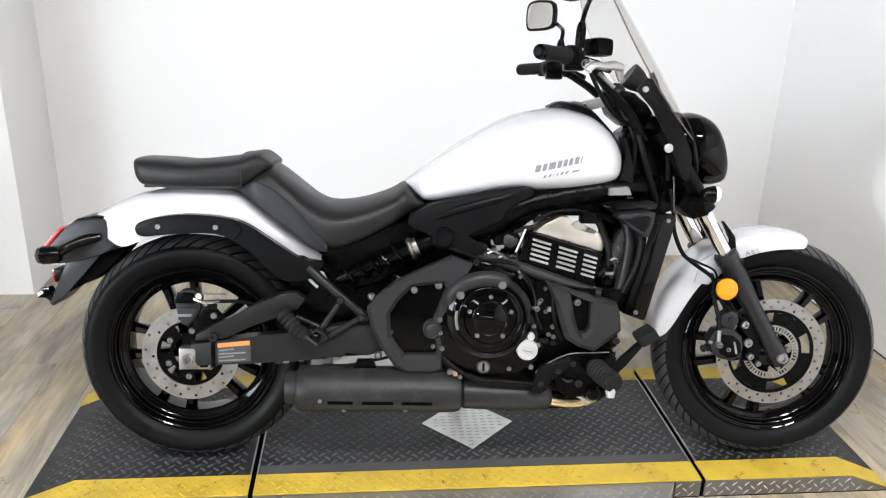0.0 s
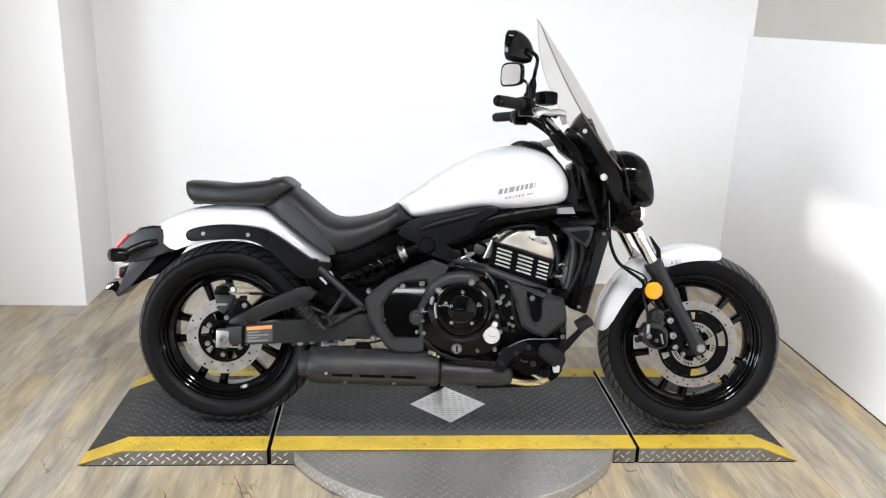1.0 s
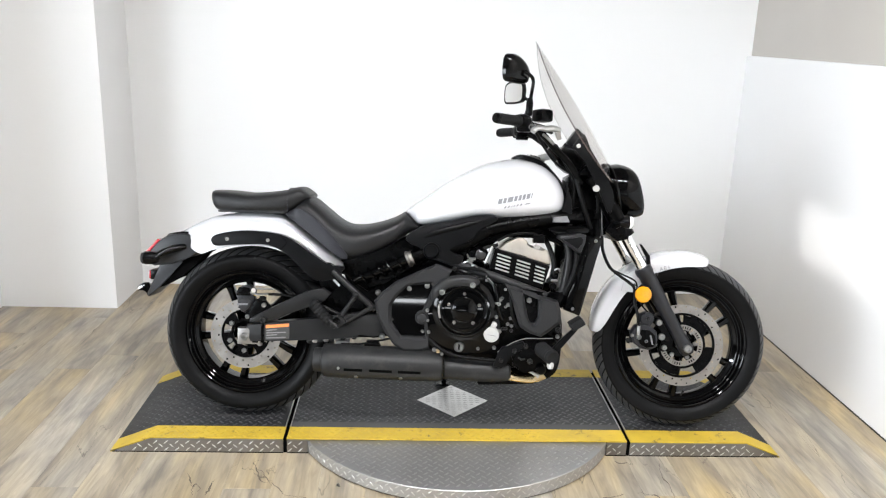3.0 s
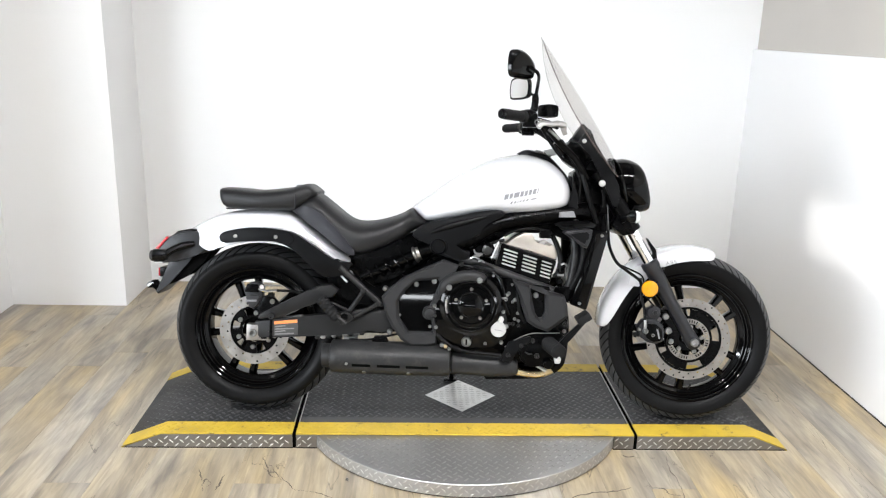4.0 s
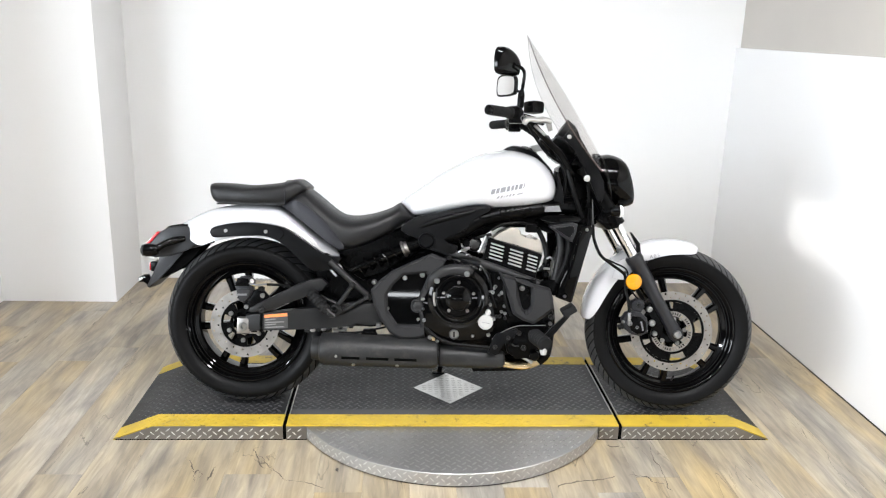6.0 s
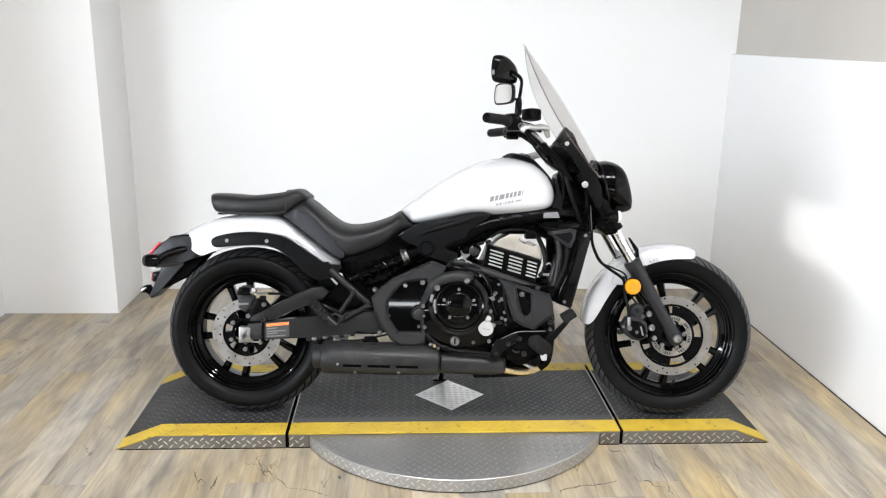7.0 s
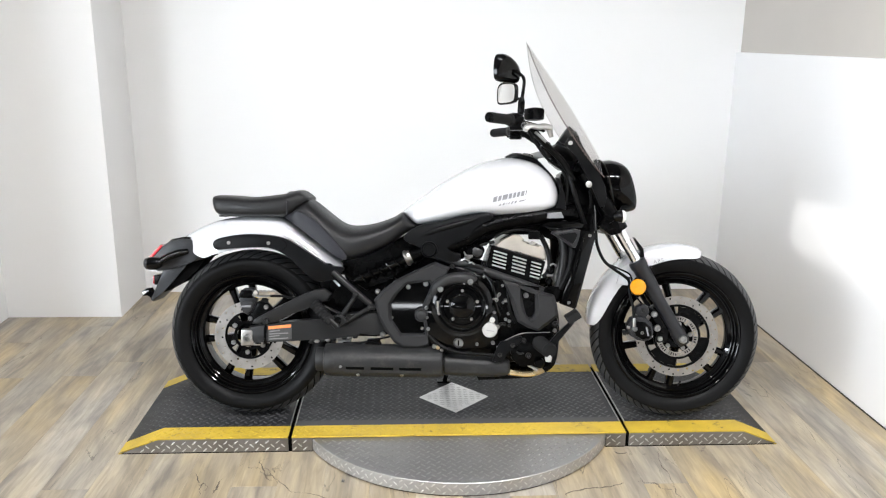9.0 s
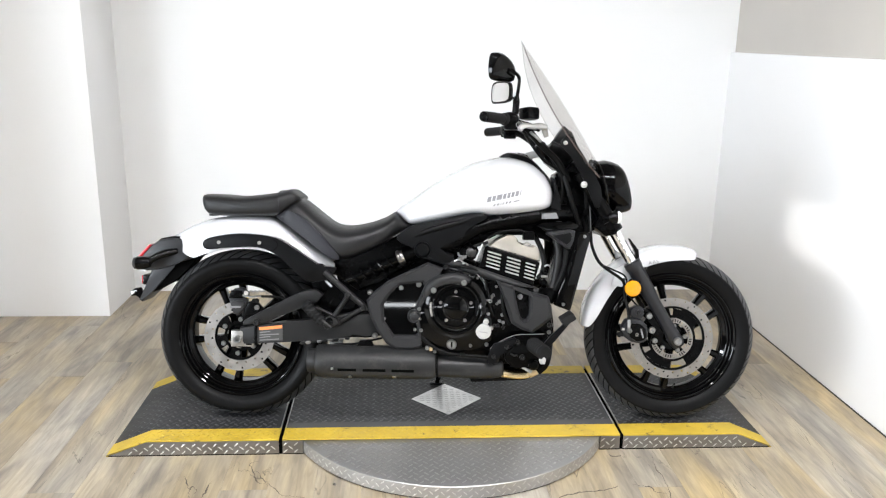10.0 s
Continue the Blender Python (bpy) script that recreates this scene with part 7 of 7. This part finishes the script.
turned = Matrix.Translation((0.43, 0, 0)) @ Matrix.Rotation(radians(-5.75), 4, "Z") @ Matrix.Translation((-0.43, 0, 0))
shield = bp("windshield", bm, SCREEN, "clear curved acrylic windshield", m=turned)
bm = bmesh.new()
tube(bm, edge_r, 0.0016, 6, smooth=False)
bp("shield_edge", bm, material("dark_acrylic_edge", (0.10, 0.075, 0.07), 0.25, noise_scale=30, vary=0.1), "dark polished edge", shield)
bm = bmesh.new()
tube(bm, edge_l, 0.0012, 6, smooth=False)
tube(bm, edge_t, 0.0012, 6, smooth=False)
bp("shield_edge", bm, material("pale_acrylic_edge", (0.5, 0.5, 0.49), 0.25, noise_scale=30, vary=0.05), "pale polished edge", shield)
for s in (-1, 1):
    for px, py, pz in ((0.411, 0.168, 1.041), (0.484, 0.122, 0.945)):
        bm = bmesh.new()
        lathe(bm, [(0, -0.006), (0.008, -0.006), (0.008, 0.004), (0, 0.006)], (px, py * s, pz), (0.85, 0.3 * s, 0.45), 14)
        bp("shield_screw", bm, DARK_BOLT, "dark screw", shield, m=turned)
for s in (-1, 1):
    bm = bmesh.new()
    slab(bm, [(0.340, 1.005), (0.362, 1.035), (0.390, 1.035), (0.402, 1.000), (0.440, 0.945), (0.468, 0.900), (0.490, 0.855), (0.494, 0.815), (0.486, 0.782), (0.470, 0.786), (0.452, 0.83), (0.425, 0.885), (0.385, 0.960)], *sorted((0.150 * s, 0.156 * s)), 0.0015)
    br = bp("shield_bracket", bm, PLASTIC_BLACK, "black windshield bracket")
    for px, pz, r in ((0.430, 0.864, 0.0115), (0.362, 1.008, 0.0075)):
        bp("bracket_bolt", lathe(bmesh.new(), [(0, 0), (r, 0), (r, 0.004), (r * 0.6, 0.007), (0, 0.0075)], (px, 0.155 * s, pz), (0, s, 0), 24), WHITE_CAP, "pale round-head bolt", br)
    bp("bracket_spacer", tube(bmesh.new(), [(0.430, 0.150 * s, 0.864), (0.435, 0.11 * s, 0.864)], 0.010, 10, smooth=False), SATIN_BLACK, "", br)
    bp("bracket_spacer", tube(bmesh.new(), [(0.480, 0.150 * s, 0.795), (0.49, 0.11 * s, 0.78)], 0.008, 10, smooth=False), SATIN_BLACK, "", br)
bm = bmesh.new()
lathe(bm, [(0, -0.03), (0.022, -0.03), (0.030, -0.010), (0.034, 0.012), (0.034, 0.020), (0.031, 0.022), (0, 0.020)], (0.378, 0.0, 1.040), (-0.82, 0, 0.57), 32)
bp("instrument_pod", bm, GRAPHITE, "round black instrument pod")

# handlebar group, turned a few degrees to the right
steer = Matrix.Translation((0.34, 0, 0)) @ Matrix.Rotation(radians(-5.0), 4, "Z") @ Matrix.Translation((-0.34, 0, 0))
bm = bmesh.new()
tube(bm, [(0.092, -0.36, 1.079), (0.15, -0.275, 1.078), (0.205, -0.215, 1.070), (0.265, -0.150, 1.030), (0.315, -0.085, 0.985), (0.345, -0.03, 0.972), (0.345, 0.03, 0.972), (0.315, 0.085, 0.985), (0.265, 0.150, 1.030), (0.205, 0.215, 1.070), (0.15, 0.275, 1.078), (0.092, 0.36, 1.079)], 0.011, 14)
bars = bp("handlebar", bm, SATIN_BLACK, "satin black handlebar", m=steer)
for y in ((-0.055, -0.025), (0.025, 0.055)):
    bp("riser", slab(bmesh.new(), [(0.325, 0.935), (0.322, 0.985), (0.362, 0.990), (0.372, 0.945)], *y, 0.005), SATIN_BLACK, "black handlebar riser", bars)
gd = Vector((0.565, 0.82, 0)).normalized()
for s in (-1, 1):
    gdir = Vector((gd.x, -gd.y * s, 0)).normalized()
    end = Vector((0.092, 0.36 * s, 1.079))
    bm = bmesh.new()
    lathe(bm, [(0, 0.010), (0.0175, 0.010)] + [(0.0178 if k % 2 else 0.0166, 0.014 + 0.007 * k) for k in range(15)] + [(0.021, 0.120), (0.021, 0.127), (0, 0.127)], end, gdir, 24)
    grip = bp("grip", bm, GRIP_RUBBER, "black rubber grip", m=steer)
    bm = bmesh.new()
    lathe(bm, [(0, -0.004), (0.009, -0.004), (0.011, 0.0), (0.0165, 0.002), (0.0165, 0.012), (0, 0.012)], end, gdir, 24)
    bp("bar_end", bm, SATIN_BLACK, "black bar end", grip)
    c = end + gdir * 0.155
    bm = bmesh.new()
    lathe(bm, [(0, -0.028), (0.022, -0.026), (0.026, -0.012), (0.027, 0.012), (0.022, 0.026), (0, 0.028)], c, gdir, 20)
    box(bm, c.x - 0.02, c.x + 0.03, c.y - 0.022, c.y + 0.022, c.z - 0.034, c.z + 0.012, None, 0.006)
    bp("switch_pod", bm, SATIN_BLACK, "black switch pod", bars)
    # lever
    bm = bmesh.new()
    if s < 0:
        tube(bm, [(0.190, -0.262, 1.043), (0.198, -0.258, 1.053), (0.214, -0.250, 1.058), (0.238, -0.235, 1.056), (0.258, -0.222, 1.060), (0.285, -0.205, 1.056)], [0.009, 0.010, 0.0085, 0.0095, 0.011, 0.010], 12)
        bp("lever", bm, ALU, "bare aluminium brake lever")
        bp("lever_pivot", tube(bmesh.new(), [(0.284, -0.200, 1.062), (0.282, -0.200, 1.050), (0.285, -0.200, 1.036), (0.289, -0.200, 1.024)], [0.009, 0.011, 0.009, 0.008], 10), STEEL, "bare lever pivot")
        bp("hose_fitting", tube(bmesh.new(), [(0.232, -0.200, 1.042), (0.252, -0.200, 1.025), (0.271, -0.200, 1.008)], 0.005, 10), BOLT, "bright brake hose fitting")
    else:
        l0 = c + Vector((0.055, 0.01 * s, -0.008))
        tube(bm, [l0 + gdir * 0.02, l0 - gdir * 0.03 + Vector((0.01, 0, -0.004)), l0 - gdir * 0.09 + Vector((0.012, 0, -0.006)), l0 - gdir * 0.15 + Vector((0.004, 0, -0.004))], [0.008, 0.007, 0.006, 0.007], 10)
        bp("lever", bm, SATIN_BLACK, "black clutch lever", bars)
    if s < 0:
        bm = bmesh.new()
        box(bm, -0.030, 0.030, -0.026, 0.026, -0.020, 0.024, Matrix.Translation(c + gdir * 0.035 + Vector((0.046, 0, 0.022))) @ Matrix.Rotation(radians(-55), 4, "Z"), 0.013)
        bp("brake_reservoir", bm, SATIN_BLACK, "black brake fluid reservoir", bars)
        bm = bmesh.new()
        tube(bm, [c + Vector((0.03, 0, -0.012)), c + Vector((0.075, 0.03, -0.02)), c + Vector((0.10, 0.06, -0.028))], [0.013, 0.011, 0.008], 10)
        bolt(bm, c + Vector((0.03, -0.015, -0.018)), 0.012, 0.012, (0, -1, 0))
        bp("master_cylinder", bm, CHROME, "bright master cylinder body", bars)
    else:
        bm = bmesh.new()
        tube(bm, [c + Vector((0.02, 0, -0.01)), c + Vector((0.06, -0.03, -0.02)), c + Vector((0.09, -0.05, -0.03))], [0.014, 0.012, 0.008], 10)
        bp("clutch_perch", bm, SATIN_BLACK, "black clutch perch", bars)
    # mirror
    stem0 = c + gdir * 0.012 + Vector((0.012, 0, 0.02))
    bm = bmesh.new()
    lathe(bm, [(0, 0), (0.010, 0), (0.012, 0.01), (0.012, 0.045), (0.008, 0.06), (0, 0.062)], stem0, (0.05, 0, 1), 14)
    face = Vector((-0.76, -0.64 * s, 0.03)).normalized()
    centre = Vector((0.150, 0.330 * s, 1.238))
    top = centre - face * 0.020 + Vector((0.012, 0, -0.006))
    tube(bm, [stem0 + Vector((0.002, 0, 0.05)), stem0 + Vector((0.008, 0.012 * s, 0.085)), top + Vector((0.028, -0.012 * s, -0.022)), top], 0.0058, 10)
    mir = bp("mirror", bm, SATIN_BLACK, "black handlebar mirror", m=steer)
    right = Vector((0, 0, 1)).cross(face).normalized()
    upv = face.cross(right)
    prof = [(-0.060, -0.022), (-0.050, -0.040), (-0.020, -0.044), (0.030, -0.044), (0.056, -0.036), (0.062, -0.015), (0.061, 0.018), (0.050, 0.038), (0.015, 0.045), (-0.030, 0.047), (-0.054, 0.038), (-0.061, 0.012)]
    if s < 0:
        prof = prof[:5] + [(0.062, -0.015), (0.058, 0.004), (0.036, 0.028), (0.004, 0.044)] + prof[9:]
    rings = []
    for dpt, k in ((-0.026, 0.45), (-0.020, 0.75), (-0.008, 0.96), (0.004, 1.0), (0.006, 0.98)):
        rings.append([centre + face * dpt + right * (p.x * k * s) + upv * (p.y * k) for p in spline([(a, b, 0) for a, b in prof], 4, True)])
    bm = bmesh.new()
    loft(bm, rings)
    bp("mirror_shell", bm, GLOSS_BLACK, "black mirror shell", mir)
    bm = bmesh.new()
    loft(bm, [[centre + face * dpt + right * (p.x * 0.86 * s) + upv * (p.y * 0.83) for p in spline([(a, b, 0) for a, b in prof], 4, True)] for dpt in (0.0065, 0.0072)])
    bp("mirror_glass", bm, MIRROR, "mirror glass", mir)
bp("control_cable", tube(bmesh.new(), [(0.235, -0.21, 1.05), (0.275, -0.165, 1.01), (0.315, -0.12, 0.975), (0.36, -0.10, 0.94), (0.40, -0.09, 0.88)], 0.006, 8), HOSE, "black control cable", bars)
bp("control_cable", tube(bmesh.new(), [(0.225, -0.23, 1.045), (0.26, -0.18, 0.995), (0.30, -0.13, 0.95), (0.35, -0.09, 0.92)], 0.005, 8), HOSE, "black control cable", bars)

# ---- dark joint where the floor meets the right wall ----
structure("trim", box(bmesh.new(), XR - 0.005, XR - 0.0005, YF + 0.01, YB - 0.01, 0.0005, 0.0045), material("dark_wall_joint", (0.035, 0.03, 0.025), 0.7, noise_scale=9, vary=0.4), "thin dark joint between floor and white wall", "trim")

# ---- floor planks ----
PLANK_W, PLANK_L = 0.152, 1.22
plank_meshes = {}
rng = random.Random(5)
ncol = int((XR - XFAR) / PLANK_W) + 1
for i in range(ncol):
    y = YF - rng.random() * PLANK_L
    x0 = XFAR + i * PLANK_W
    w = min(PLANK_W, XR + 0.02 - x0)
    while y < YB:
        y0, y1 = max(y, YF), min(y + PLANK_L, YB + 0.02)
        y += PLANK_L
        if y1 - y0 < 0.03:
            continue
        edge = 0.37 if x0 + w < XL else YC + 0.02 if x0 + w < XC else 9
        if y1 > edge:
            y1 = edge
            if y1 - y0 < 0.03:
                continue
        key = (round(w, 3), round(y1 - y0, 2))
        if key not in plank_meshes:
            hw, hl = key[0] / 2 - 0.0002, key[1] / 2 - 0.0002
            bm = bmesh.new()
            lo = [bm.verts.new(q) for q in ((-hw, -hl, -0.006), (hw, -hl, -0.006), (hw, hl, -0.006), (-hw, hl, -0.006))]
            md = [bm.verts.new(q) for q in ((-hw, -hl, -0.0005), (hw, -hl, -0.0005), (hw, hl, -0.0005), (-hw, hl, -0.0005))]
            hi = [bm.verts.new((x * (1 - 0.0005 / hw), yy * (1 - 0.0005 / hl), 0)) for x, yy in ((-hw, -hl), (hw, -hl), (hw, hl), (-hw, hl))]
            bm.faces.new(hi)
            for a, b in ((lo, md), (md, hi)):
                for k in range(4):
                    bm.faces.new((a[k], a[(k + 1) % 4], b[(k + 1) % 4], b[k]))
            plank_meshes[key] = finish("plank", bm, PLANK)
        ob = new("plank", plank_meshes[key])
        ob.parent = FLOOR
        ob.matrix_basis = pose(x0 + w / 2, (y0 + y1) / 2, 0)


# ---- the printed cracks and knots of the planks beside the platform ----
CRACK = material("dark_wood_crack", (0.095, 0.075, 0.056), 0.6, noise_scale=40, vary=0.35)


def crack(way):
    """An uneven dark line on the planks: it wanders, swells and thins, and tapers to both ends."""
    bm = bmesh.new()
    pts = spline([(x, y, 0.0005) for x, y in way], 9)
    pairs, swell, drift = [], 0.6, 0.0
    for i, p in enumerate(pts):
        d = (pts[min(i + 1, len(pts) - 1)] - pts[max(i - 1, 0)]).normalized()
        side = Vector((-d.y, d.x, 0))
        swell = min(1.6, max(0.15, swell + rng.uniform(-0.45, 0.45)))
        drift = max(-0.005, min(0.005, drift + rng.uniform(-0.0035, 0.0035)))
        w = 0.0004 + 0.0021 * swell * math.sin(math.pi * i / (len(pts) - 1)) ** 0.6
        p = p + side * drift
        pairs.append((bm.verts.new(p + side * w), bm.verts.new(p - side * w * rng.uniform(0.4, 1.2))))
    for a, b in zip(pairs, pairs[1:]):
        bm.faces.new((a[0], a[1], b[1], b[0]))
    return bm


for way in [
    [(-0.880, -0.572), (-0.886, -0.531), (-0.881, -0.496), (-0.864, -0.520), (-0.868, -0.546)],
    [(-0.838, -0.566), (-0.827, -0.532), (-0.827, -0.474)],
    [(-0.689, -0.352), (-0.718, -0.358), (-0.700, -0.403), (-0.672, -0.477), (-0.642, -0.490)],
    [(-0.700, -0.410), (-0.684, -0.425), (-0.668, -0.455), (-0.640, -0.478)],
    [(-0.642, -0.490), (-0.606, -0.530), (-0.576, -0.561), (-0.521, -0.570), (-0.449, -0.608)],
    [(-0.924, -0.435), (-0.900, -0.480), (-0.885, -0.519)],
    [(0.693, -0.335), (0.678, -0.414), (0.678, -0.508), (0.671, -0.590), (0.675, -0.635)],
    [(0.305, -0.615), (0.321, -0.599), (0.376, -0.578), (0.421, -0.573), (0.475, -0.563), (0.513, -0.540)],
    [(0.560, -0.535), (0.589, -0.542), (0.618, -0.554), (0.628, -0.584), (0.670, -0.592)],
    [(0.533, -0.331), (0.550, -0.345), (0.580, -0.339)],
]:
    part("crack", crack(way), CRACK, FLOOR, "dark crack in the wood grain")

# ---- a lost screw beside the turntable ----
screw = thing("small_screw", "small bright screw lying on the plank floor", "screw", pose(-0.423, -0.503, 0.0045, 90, 0, 30))
part("screw_head", lathe(bmesh.new(), [(0, 0), (0.0045, 0.0006), (0.0052, 0.002), (0.0048, 0.0038), (0, 0.004)], (0, 0, 0), (0, 0, 1), 12), BOLT, screw, "bright screw head")
part("screw_shank", lathe(bmesh.new(), [(0, 0.0035), (0.0022, 0.0038), (0.0022, 0.012), (0, 0.014)], (0, 0, 0), (0, 0, 1), 10), BOLT, screw)
